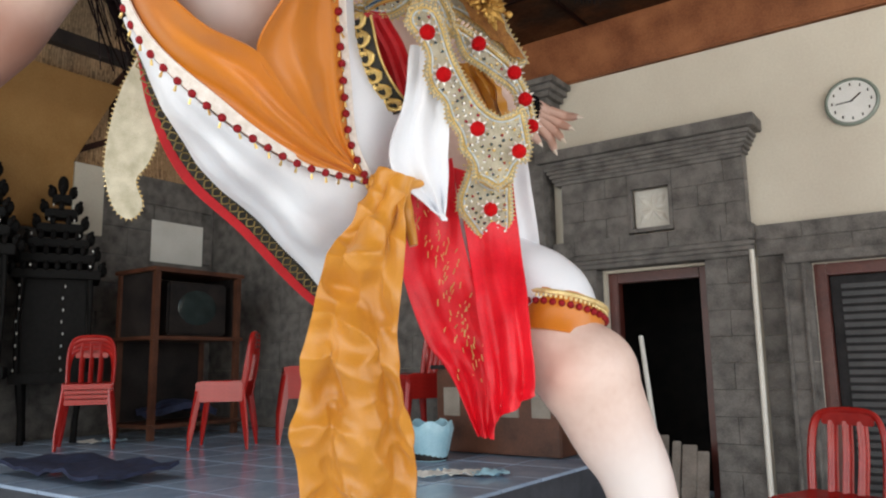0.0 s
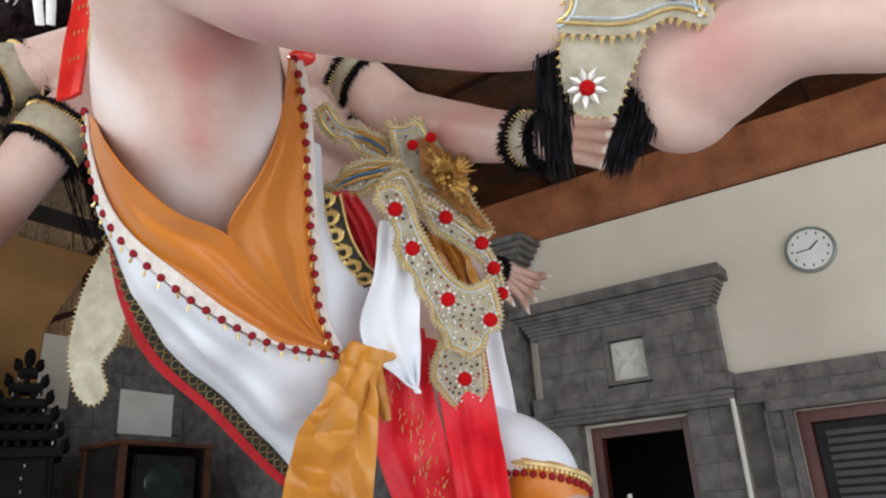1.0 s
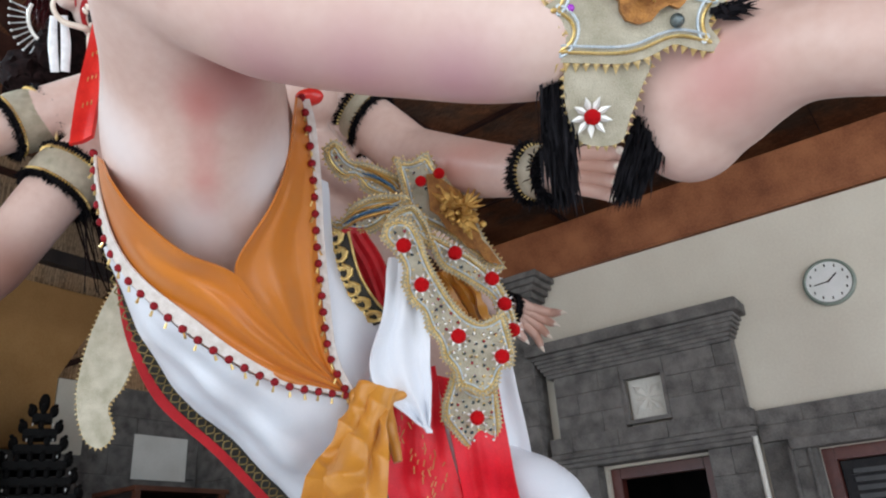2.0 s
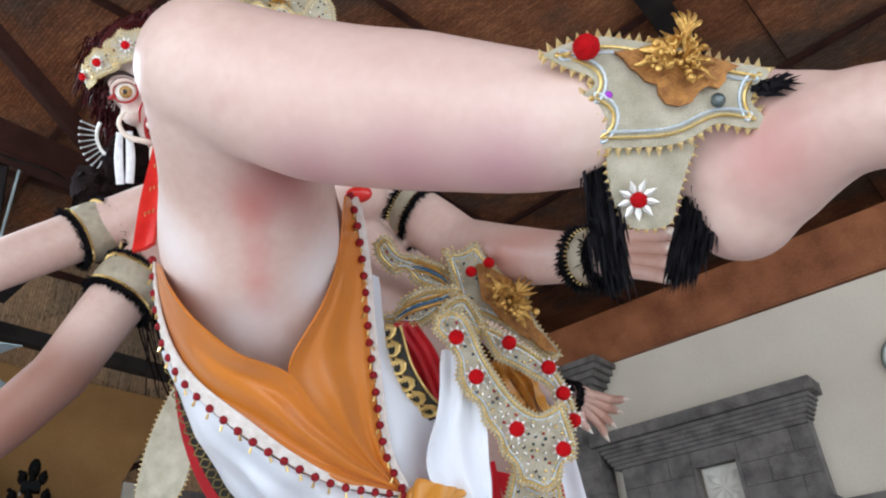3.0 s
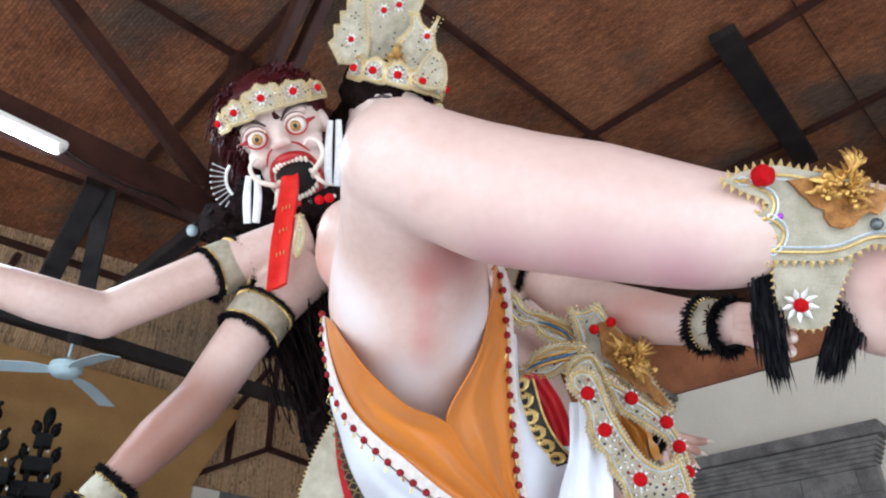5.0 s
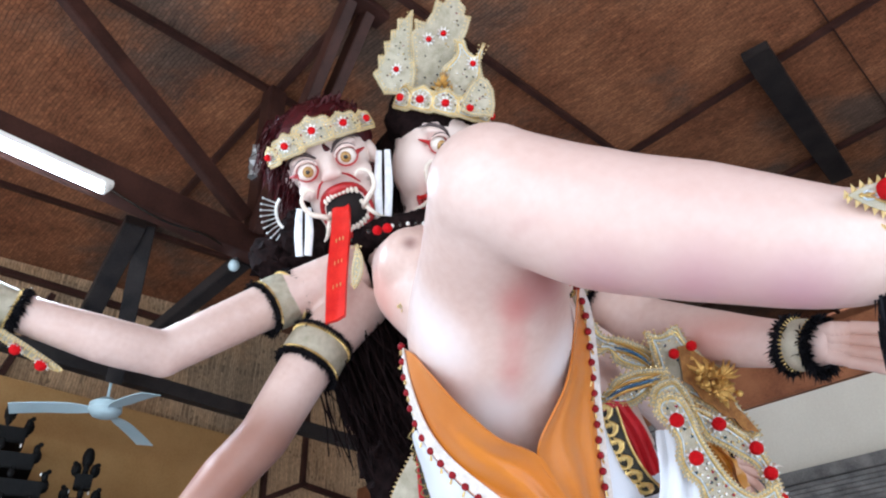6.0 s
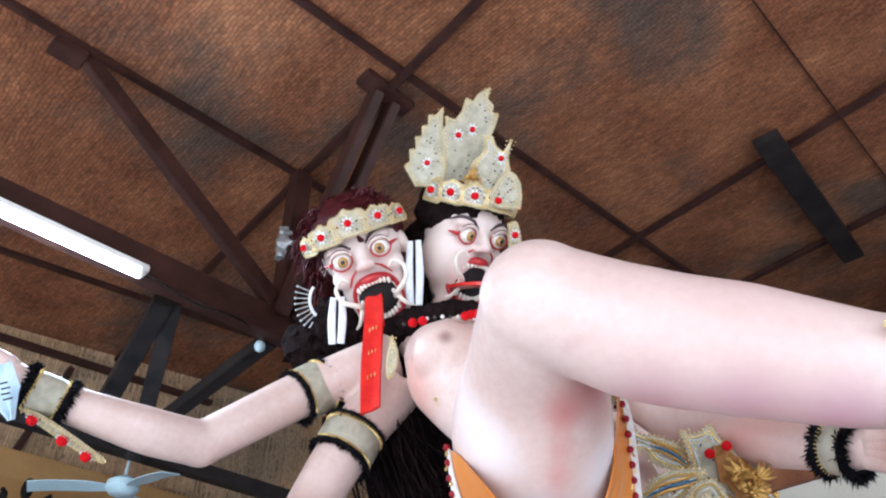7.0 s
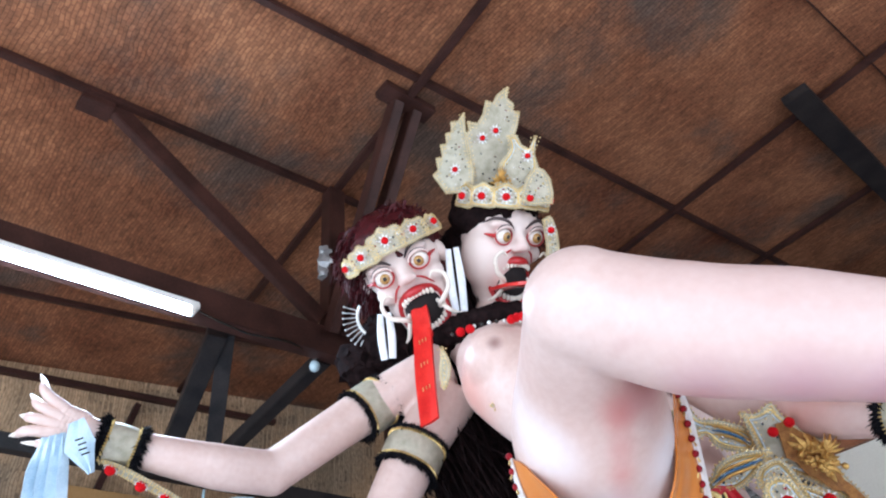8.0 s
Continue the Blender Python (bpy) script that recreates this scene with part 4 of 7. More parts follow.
for k in range(5):
    a = V(-1.275 + 0.018 * k, 1.41 + 0.012 * k, 1.605 - 0.006 * k) - V(TO_EYE) * 0.1
    tube(bm, [a + V(0.02, 0.02, 0.03), a + V(0.0, -0.03, 0.0) + V(TO_EYE) * 0.012 * (k % 2), a + V(-0.018, -0.005, -0.06), a + V(-0.045 + 0.012 * k, 0.0, -0.15)], [0.01, 0.017, 0.02, 0.012], 14, n=8)
for v in bm.verts:
    v.co += V(noise.noise(v.co * 30), noise.noise(v.co * 30 + V(7, 0, 0)), noise.noise(v.co * 30 + V(0, 7, 0))) * 0.004
part("knot", bm, CRINKLE, waist, "tight folds of orange satin at the knot")
cloth("red_sash", coons([(-1.321, 1.656, 1.711), (-1.366, 1.623, 1.526), (-1.360, 1.618, 1.376), (-1.328, 1.675, 1.199), (-1.282, 1.727, 1.101), (-1.239, 1.805, 0.920)], [(-1.256, 1.724, 1.732), (-1.240, 1.738, 1.527), (-1.215, 1.763, 1.360), (-1.200, 1.805, 1.197), (-1.161, 1.798, 1.052), (-1.178, 1.787, 0.918)], 60, 30, toward=TO_EYE, folds=0.008, count=3, vfolds=0.013, vcount=2), RED, "red brocade sash with gold thread hanging to a point", 0.005, 0.01, 6, "sash", parent=waist)
cloth("red_sash", coons([V(p) + V(TO_EYE) * 0.06 for p in [(-1.293, 1.776, 1.714), (-1.259, 1.794, 1.485), (-1.216, 1.781, 1.262), (-1.185, 1.771, 1.100), (-1.180, 1.787, 0.973)]], [V(p) + V(TO_EYE) * 0.06 for p in [(-1.151, 1.888, 1.660), (-1.124, 1.873, 1.446), (-1.072, 1.816, 1.289), (-1.059, 1.806, 1.130), (-1.061, 1.807, 1.049)]], 50, 20, toward=TO_EYE, vfolds=0.016, vcount=2), RED, "red brocade sash end folded behind the other", 0.005, 0.01, 6, "sash", parent=waist)
bm = bmesh.new()
rng = random.Random(5)
# gold threads lie on the red cloth in short dashes
for (p, q, n) in ((V(-1.327, 1.635, 1.606), V(-1.253, 1.680, 1.389), 9), (V(-1.274, 1.671, 1.488), V(-1.195, 1.758, 1.132), 12), (V(-1.256, 1.684, 1.357), V(-1.221, 1.752, 1.069), 10), (V(-1.127, 1.832, 1.392), V(-1.144, 1.845, 1.131), 8)):
    for k in range(3 * n):
        c = p.lerp(q, k / n / 3) + V(0.8, 0.58, 0) * rng.uniform(-0.04, 0.04)
        d = V(rng.uniform(-0.5, 0.7), rng.uniform(-0.3, 0.4), 1).normalized() * rng.uniform(0.003, 0.011)
        tube(bm, [c - d, c + d], [0.0016, 0.0016], 4, n=1)
tagged(part("gold_threads", bm, GOLD, waist), kind="stuff")
cloth("white_sash", coons([(-1.209, 1.469, 1.982), (-1.224, 1.455, 1.820), (-1.274, 1.455, 1.691), (-1.272, 1.489, 1.616), (-1.241, 1.557, 1.566), (-1.217, 1.617, 1.525)], [(-1.163, 1.521, 1.992), (-1.136, 1.540, 1.902), (-1.161, 1.576, 1.784), (-1.182, 1.597, 1.679), (-1.199, 1.613, 1.590), (-1.213, 1.622, 1.520)], 44, 18, toward=TO_EYE, vfolds=0.018, vcount=2), WHITE, "white satin sash end folded to a point", 0.005, 0.008, 7, "sash", parent=waist)
cloth("orange_knot", ribbon([(-1.196, 1.714, 2.011), (-1.183, 1.771, 1.940), (-1.176, 1.823, 1.870)], [0.05, 0.07, 0.05], V(0.8, 0.58, 0.1), nu=30, nv=14, folds=0.016, count=4), CRINKLE, "knotted orange satin behind the jewelled panel", 0.005, 0.02, 14, "sash", parent=waist)
cloth("white_sash", coons([(-1.190, 1.877, 1.827), (-1.190, 1.896, 1.668), (-1.180, 1.911, 1.491), (-1.128, 1.895, 1.313)], [(-1.135, 1.941, 1.832), (-1.126, 1.962, 1.689), (-1.119, 1.982, 1.547), (-1.106, 1.978, 1.421)], 40, 12, toward=TO_EYE, vfolds=0.014, vcount=1), WHITE, "white satin cloth hanging beside the leg", 0.005, 0.008, 7, "sash", parent=waist)
# trouser of the standing leg
bm = bmesh.new()
tube(bm, [(-1.656, 1.886, 2.041), (-1.507, 1.930, 1.665), (-1.396, 1.942, 1.503), (-1.225, 1.965, 1.395), (-1.085, 1.985, 1.31), (-1.06, 1.985, 1.255)], [0.21, 0.175, 0.152, 0.138, 0.13, 0.13], 36, n=10)
for v in bm.verts:
    v.co += V(1, 0, 0) * 0.014 * noise.noise(v.co * 6) + V(0, 0, 1) * 0.01 * noise.noise(v.co * 9)
tr = part("trouser", bm, WHITE)
tagged(tr, "white satin trouser leg gathered above the standing knee", "trousers")
bm = bmesh.new()
tube(bm, [(-1.056, 1.998, 1.306), (-1.065, 1.965, 1.187)], [0.134, 0.14], 40, n=6)
for v in bm.verts:
    v.co += (v.co - V(-1.059, 1.982, 1.249)).normalized() * 0.008 * noise.noise(v.co * 22)
part("hem", bm, ORANGE, tr, "orange satin hem")
kn = V(-1.059, 1.990, 1.270)
ax = (V(-1.067, 1.965, 1.179) - V(-1.054, 1.998, 1.315)).normalized()
u1 = ax.orthogonal().normalized()
u2 = ax.cross(u1)
bm = bmesh.new()
ring = [kn - ax * 0.03 + 0.139 * (math.cos(a) * u1 + math.sin(a) * u2) for a in (2 * math.pi * k / 60 for k in range(61))]
tube(bm, ring, [0.008, 0.008], 6, n=1)
for p in ring[:-1]:
    ball(bm, p + ax * 0.012, 0.006, None, 6)
tagged(part("gold_braid", bm, PALEGOLD, tr, "pale gold braid over the hem"), kind="stuff")
for k in range(34):
    a = 2 * math.pi * k / 34
    ob = new("bead", bead.data)
    ob.parent, ob.matrix_parent_inverse = tr, tr.matrix_basis.inverted()
    ob.location = kn + 0.14 * (math.cos(a) * u1 + math.sin(a) * u2)

# ---------------------------------------------------------------- ornaments
def solid(outline, thick, m, bend=0.0, axis=(1, 0), fine=0.012):
    """A plate from a 2D outline, curved about the axis by bend (1 / metres)."""
    bm = bmesh.new()
    vs = [bm.verts.new((p[0], p[1], 0)) for p in outline]
    f = bm.faces.new(vs)
    if f.normal.z < 0:
        f.normal_flip()
    if bend:
        bmesh.ops.triangulate(bm, faces=bm.faces[:])
        for _ in range(4):
            long = [e for e in bm.edges if e.calc_length() > 0.03]
            if not long:
                break
            bmesh.ops.subdivide_edges(bm, edges=long, cuts=1)
            bmesh.ops.triangulate(bm, faces=bm.faces[:])
    got = bmesh.ops.extrude_face_region(bm, geom=bm.faces[:])
    for v in got["geom"]:
        if isinstance(v, bmesh.types.BMVert):
            v.co.z += thick
    ax = V(axis[0], axis[1], 0).normalized()
    for v in bm.verts:
        v.co = m @ bent(v.co, ax, bend)
    return bm


def bent(p, ax, bend):
    p = Vector((p[0], p[1], p[2] if len(p) > 2 else 0.0))
    if not bend:
        return p
    off = p - ax * p.dot(ax)
    s = ax.cross(V(0, 0, 1))
    w = p.dot(s)
    return p - V(0, 0, 1) * bend * w * w / 2


def jewelled(name, m, outline, label, category, teeth=0.016, bend=0.0, axis=(1, 0), poms=(), gems=0, seed=1, pomr=0.02, petal=0.033, cords=True, parent=None, sharp=False, bite=0.62, beads=True):
    """A flat padded plate with a toothed gold edge, a cord inside it, pompoms in white petals, and small stones."""
    rng = random.Random(seed)
    top = parent if parent is not None else thing(name, m, label, category)
    sub = (lambda nm, b, mt, lb="": part(nm, b, mt, top, lb))
    ax = V(axis[0], axis[1], 0).normalized()
    if sharp:
        ends = [V(p[0], p[1]) for p in outline]
        edge = [a.lerp(b, k / 4) for a, b in zip(ends, ends[1:] + ends[:1]) for k in range(4)]
    else:
        edge = [V(p[0], p[1]) for p in spline([*outline, outline[0]], 4)[:-1]]
    area2 = sum(a.x * b.y - b.x * a.y for a, b in zip(edge, edge[1:] + edge[:1]))
    plate = sub("plate" if parent is None else name, solid(edge, 0.008, m, bend, axis), PLATE)
    bm = bmesh.new()
    sgn = 1 if area2 > 0 else -1
    for p, d in along(edge, teeth * 0.95, True):
        nrm = V(d.y, -d.x) * sgn
        base = p - nrm * teeth * 0.25
        tip = p + nrm * teeth * bite * rng.uniform(0.8, 1.15)
        a, b = base - d * teeth * 0.5, base + d * teeth * 0.5
        q = [bent((a.x, a.y, 0.002), ax, bend), bent((b.x, b.y, 0.002), ax, bend), bent((tip.x, tip.y, 0.007), ax, bend), bent(((base.x + tip.x) / 2, (base.y + tip.y) / 2, 0.004 + teeth * 0.5), ax, bend), bent((base.x, base.y, -0.004), ax, bend)]
        w = [bm.verts.new(m @ c) for c in q]
        for tri in ((0, 3, 2), (3, 1, 2), (0, 1, 3), (4, 0, 2), (1, 4, 2), (4, 1, 0)):
            bm.faces.new([w[i] for i in tri])
    if parent is None:
        part("toothed_edge", bm, PALEGOLD, top, "pale gold toothed edge", smooth=False)["kind"] = "stuff"
    else:
        part("toothed_edge", bm, PALEGOLD, plate, "pale gold toothed edge", smooth=False)["kind"] = "stuff"
    cx = sum(p.x for p in edge) / len(edge)
    cy = sum(p.y for p in edge) / len(edge)
    host = top if parent is None else plate
    if cords:
        for inset, mt, r in ((1.3, GOLD, 0.0028), (2.1, CORD, 0.0024)):
            line = []
            for i, p in enumerate(edge):
                d = (edge[(i + 1) % len(edge)] - edge[i - 1]).normalized()
                q = p - V(d.y, -d.x) * sgn * teeth * inset * 0.7
                line.append(m @ bent((q.x, q.y, 0.0095), ax, bend))
            for _ in range(5):
                line = [(line[i - 1] + 2 * p + line[(i + 1) % len(line)]) / 4 for i, p in enumerate(line)]
            bm = bmesh.new()
            tube(bm, line + line[:1], [r, r], 5, n=1)
            part("cord", bm, mt, host)
    bm = bmesh.new()
    for inset in (1.0, 3.1) if beads else ():
        for i, (p, d) in enumerate(along(edge, 0.0105, True)):
            q = p - V(d.y, -d.x) * sgn * teeth * inset * 0.55
            if inset > 2 and i % 2:
                continue
            ball(bm, bent((q.x, q.y, 0.0095), ax, bend), 0.0042, m, 5)
    if beads:
        tagged(part("beading", bm, PALEGOLD, host), kind="stuff")
    bm = bmesh.new()
    tries = 0
    placed = []
    xs_, ys_ = [p.x for p in edge], [p.y for p in edge]
    while len(placed) < gems and tries < gems * 30:
        tries += 1
        c = V(rng.uniform(min(xs_), max(xs_)), rng.uniform(min(ys_), max(ys_)))
        inside = False
        for a, b in zip(edge, edge[1:] + edge[:1]):
            if (a.y > c.y) != (b.y > c.y) and c.x < (b.x - a.x) * (c.y - a.y) / (b.y - a.y) + a.x:
                inside = not inside
        near = min((c - p).length for p in edge)
        if not inside or near < teeth * 1.9 or any((c - q).length < 0.015 for q in placed) or any((c - V(q[0], q[1])).length < 0.035 for q in poms):
            continue
        placed.append(c)
        ball(bm, bent((c.x, c.y, 0.011), ax, bend), (0.0055, 0.0055, 0.004), m, 7)
    if placed:
        tagged(part("stone_setting", bm, STONES, host), kind="stuff")
    for px, py in poms:
        petals = bmesh.new()
        for k in range(9):
            a = 2 * math.pi * k / 9
            tip = V(px + petal * math.cos(a), py + petal * math.sin(a))
            l, r = V(px + petal * 0.62 * math.cos(a - 0.27), py + petal * 0.62 * math.sin(a - 0.27)), V(px + petal * 0.62 * math.cos(a + 0.27), py + petal * 0.62 * math.sin(a + 0.27))
            q = [bent((*l, 0.014), ax, bend), bent((*r, 0.014), ax, bend), bent((*tip, 0.019), ax, bend), bent((px, py, 0.014), ax, bend)]
            w = [petals.verts.new(m @ c) for c in q]
            for tri in ((0, 3, 2), (3, 1, 2)):
                petals.faces.new([w[i] for i in tri])
        fl = part("flower", petals, SEQUIN, host, "white sequin flower", smooth=False)
        pompom("pompom", m @ bent((px, py, 0.02), ax, bend), pomr, fl if parent is None else host)
    return top


def pompom(name, c, r, parent):
    ob = new(name, POMMESH)
    ob.parent, ob.matrix_parent_inverse = parent, world_of(parent).inverted()
    ob.matrix_basis = Matrix.Translation(c) @ Matrix.Scale(r, 4)
    return ob


def world_of(ob):
    m = ob.matrix_basis
    p = ob
    while p.parent:
        m = p.parent.matrix_basis @ p.matrix_parent_inverse @ m
        p = p.parent
    return m


bm = bmesh.new()
bmesh.ops.create_icosphere(bm, subdivisions=3, radius=1.0)
for v in bm.verts:
    v.co *= 1 + 0.14 * noise.noise(v.co * 7)
POMMESH = bpy.data.meshes.new("pompom")
bm.to_mesh(POMMESH)
bm.free()
POMMESH.materials.append(POM)


def tufts(bm, ring, length, way, spread, rng, n=5, w=0.004):
    """Fur: thin pointed blades that stand along a line and fall the same way."""
    for p, out in ring:
        for _ in range(n):
            d = (V(way) + V(rng.gauss(0, spread), rng.gauss(0, spread), rng.gauss(0, spread)) + V(out) * 0.45).normalized()
            L = length * rng.uniform(0.6, 1.25)
            s = d.cross(V(rng.gauss(0, 1), rng.gauss(0, 1), rng.gauss(0, 1))).normalized() * w * rng.uniform(0.6, 1.4)
            a = V(p) + V(rng.gauss(0, 1), rng.gauss(0, 1), rng.gauss(0, 1)) * 0.005
            mid = a + d * L * 0.55 + V(0, 0, -0.08 * L)
            tip = a + d * L + V(0, 0, -0.3 * L)
            q = [bm.verts.new(c) for c in (a - s, a + s, mid + s * 0.8, mid - s * 0.8, tip)]
            bm.faces.new(q[:4])
            bm.faces.new((q[3], q[2], q[4]))


def armlet(name, c, way, r, w, label, fur=(1, 1), furlen=0.022, teeth=0.011, band=True, seed=1):
    """A padded band round an arm, with toothed gold edges and black fur on both sides."""
    rng = random.Random(seed)
    c, d = V(c), V(way).normalized()
    u = d.orthogonal().normalized()
    v = d.cross(u)
    m = Matrix((u, v, d)).transposed().to_4x4()
    m.translation = c
    top = thing(name, m, label, "bracelet")
    if band:
        bm = bmesh.new()
        lathe(bm, [(r * 0.9, -w / 2), (r * 1.0, -w / 2), (r * 1.06, -w * 0.2), (r * 1.06, w * 0.2), (r * 1.0, w / 2), (r * 0.9, w / 2)], 32, m)
        part("band", bm, PLATE, top)
        for sg in (-1, 1):
            bm = bmesh.new()
            k = int(2 * math.pi * r / teeth)
            for i in range(k):
                a = 2 * math.pi * i / k
                e = math.cos(a) * u + math.sin(a) * v
                t = -math.sin(a) * u + math.cos(a) * v
                b0 = c + e * r * 1.03 + d * sg * w * 0.44
                tip = c + e * (r * 1.03 + 0.006) + d * sg * (w * 0.44 + teeth * 1.1)
                q = [bm.verts.new(x) for x in (b0 - t * teeth * 0.5, b0 + t * teeth * 0.5, tip, b0 + e * 0.008, b0 - d * sg * 0.006)]
                for tri in ((0, 3, 2), (3, 1, 2), (4, 3, 0), (4, 1, 3), (0, 2, 1), (4, 0, 1)):
                    bm.faces.new([q[j] for j in tri])
            part("gold_edge", bm, GOLD, top, "gold toothed edge", smooth=False)
    for sg, on in zip((-1, 1), fur):
        if not on:
            continue
        bm = bmesh.new()
        ringpts = []
        for i in range(54):
            a = 2 * math.pi * i / 54
            e = math.cos(a) * u + math.sin(a) * v
            ringpts.append((c + e * r * 0.99 + d * sg * w * 0.56, e))
        tufts(bm, ringpts, furlen, d * sg * 0.6, 0.4, rng, 26, 0.0028)
        ring = [p for p, e in ringpts]
        tube(bm, ring + ring[:1], [0.012, 0.012], 6, n=1)
        tagged(part("fur", bm, FUR, top, "black fur edging", smooth=False), kind="stuff")
    return top


armlet("armlet", (-2.643, 1.066, 2.863), V(-2.775, 0.663, 2.532) - V(-2.621, 1.082, 2.877), 0.112, 0.125, "grey-gold armlet with black fur on the raised arm", seed=2)
armlet("armlet", (-2.527, 1.197, 2.613), V(-2.610, 1.044, 2.241) - V(-2.524, 1.196, 2.606), 0.125, 0.12, "grey-gold armlet with black fur on the lowered arm", seed=3)
armlet("bracelet", (-2.859, 0.080, 2.568), V(-2.858, -0.074, 2.604) - V(-2.782, 0.425, 2.520), 0.07, 0.115, "grey-gold wrist cuff with long black fur", furlen=0.032, seed=4)
armlet("bracelet", (-2.752, 0.803, 1.865), V(-2.788, 0.774, 1.805) - V(-2.675, 0.934, 2.075), 0.068, 0.1, "wrist cuff with black fur on the lowered arm", furlen=0.032, seed=5)
armlet("armlet", (-1.444, 1.650, 2.635), V(-1.275, 1.698, 2.435) - V(-1.584, 1.507, 2.734), 0.105, 0.06, "narrow grey-gold armlet with black fur near the shoulder", seed=6)
armlet("bracelet", (-0.772, 1.601, 2.141), V(-0.692, 1.576, 2.109) - V(-1.023, 1.666, 2.279), 0.07, 0.07, "wrist cuff with thick black fur below the anklet", furlen=0.026, seed=7)
armlet("bracelet", (-1.677, 2.936, 2.315), V(-1.653, 2.984, 2.313) - V(-1.703, 2.866, 2.328), 0.065, 0.04, "black fur cuff at the far wrist", band=False, seed=8)

# anklet
AM = pose(-0.302, 0.938, 1.976, 122.7, 3.7, 40.0)
anklet = jewelled("anklet", AM, [(-0.176, 0.06), (-0.138, 0.078), (-0.083, 0.09), (-0.029, 0.083), (0.025, 0.073), (0.079, 0.058), (0.123, 0.045), (0.164, 0.039), (0.184, 0.029), (0.161, 0.0), (0.152, -0.018), (0.172, -0.043), (0.164, -0.06), (0.13, -0.057), (0.098, -0.052), (0.064, -0.071), (0.025, -0.084), (-0.028, -0.086), (-0.082, -0.086), (-0.1, -0.083), (-0.105, -0.07), (-0.088, -0.053), (-0.071, -0.045), (-0.085, -0.03), (-0.112, -0.018), (-0.114, -0.005), (-0.094, 0.012), (-0.103, 0.026), (-0.139, 0.04)], "large scalloped grey-gold anklet plate with red pompom and gilt mask", "anklet", teeth=0.017, bend=4.0, axis=(0.98, -0.2), gems=0, bite=0.85, beads=False)
pompom("pompom", V(-0.350, 0.832, 2.033), 0.021, anklet)
bm = bmesh.new()
ball(bm, V(-0.356, 0.890, 1.974), 0.007, None, 10)
part("purple_stone", bm, PURPLE, anklet, "small purple stone")
bm = bmesh.new()
ball(bm, V(-0.227, 1.001, 1.951), (0.012, 0.012, 0.012), None, 10)
part("black_stone", bm, GEM, anklet, "round black stone")


def gilt_mask(name, m, w, h, parent, label, seed=1):
    """A carved gilt piece: a wing on each side, layered leaves, a knob of curls in the middle."""
    rng = random.Random(seed)
    bm = bmesh.new()
    for sx in (-1, 1):
        for k in range(6):
            a = radians(-20 + 26 * k)
            L = w * (0.42 - 0.03 * k)
            base = V(sx * w * 0.06, h * 0.02 * k, 0.012 + 0.004 * k)
            tip = base + V(sx * math.cos(a) * L, math.sin(a) * L * h / w, 0.006)
            mid = (base + tip) / 2 + V(0, 0, 0.014)
            tube(bm, [m @ base, m @ mid, m @ tip], [w * 0.05, w * 0.06, w * 0.008], 6, n=3, flat=0.5)
        for k in range(4):
            c = V(sx * w * (0.08 + 0.035 * k), h * (0.18 - 0.09 * k), 0.045 - 0.005 * k)
            ring = [m @ (c + V(w * 0.045 * math.cos(t) * (1 - t / 14), w * 0.045 * math.sin(t) * (1 - t / 14), 0.002 * t)) for t in (0.8 * i for i in range(10))]
            tube(bm, ring, [w * 0.016, w * 0.01], 6, n=1)
    for k in range(44):
        c = V(rng.gauss(0, 0.15) * w, rng.uniform(-0.26, 0.26) * h, 0.026 + rng.uniform(0, 0.014))
        ball(bm, c, w * rng.uniform(0.02, 0.055), m, 8)
    for k in range(5):
        a = radians(50 + 20 * k)
        tube(bm, [m @ V(0, h * 0.2, 0.05), m @ V(math.cos(a) * w * 0.18, h * 0.2 + math.sin(a) * h * 0.22, 0.06), m @ V(math.cos(a) * w * 0.26, h * 0.2 + math.sin(a) * h * 0.4, 0.045)], [w * 0.03, w * 0.03, w * 0.006], 6, n=3)
    for v in bm.verts:
        v.co += V(noise.noise(v.co * 60), noise.noise(v.co * 60 + V(9, 0, 0)), noise.noise(v.co * 60 + V(0, 9, 0))) * 0.004
    part(name, bm, OLDGOLD, parent, label)


part("wing_plate", solid([(-0.064, 0.062), (-0.005, 0.068), (0.076, 0.056), (0.133, 0.037), (0.112, 0.026), (0.108, 0.012), (0.098, 0.001), (0.082, 0.006), (0.068, -0.002), (0.055, -0.02), (0.035, -0.026), (0.015, -0.021), (0.004, -0.006), (0.002, 0.009), (-0.016, 0.014), (-0.029, 0.029), (-0.04, 0.036), (-0.05, 0.05)], 0.01, AM @ Matrix.Translation((0, 0, 0.01)), 4.0, (0.98, -0.2)), BROWNGILT, anklet, "brown gilt wings under the carving", smooth=False)
gilt_mask("gilt_carving", pose(-0.265, 0.943, 2.005, 103.7, 13.8, 46.7), 0.14, 0.13, anklet, "gilt carving of curled leaves", 3)
FM = pose(-0.383, 1.010, 1.874, 133.0, 8.7, 43.3)
flap = jewelled("ankle_flap", FM, [(-0.069, 0.061), (0.005, 0.058), (0.07, 0.082), (0.066, 0.032), (0.059, -0.015), (0.051, -0.061), (-0.009, -0.071), (-0.042, -0.034), (-0.059, 0.011)], "grey-gold flap with a white flower hanging under the anklet", "anklet", teeth=0.015, gems=0, pomr=0.0135, petal=0.036, poms=[(-0.007, -0.024)], cords=False, beads=False)
bm = bmesh.new()
rng = random.Random(3)
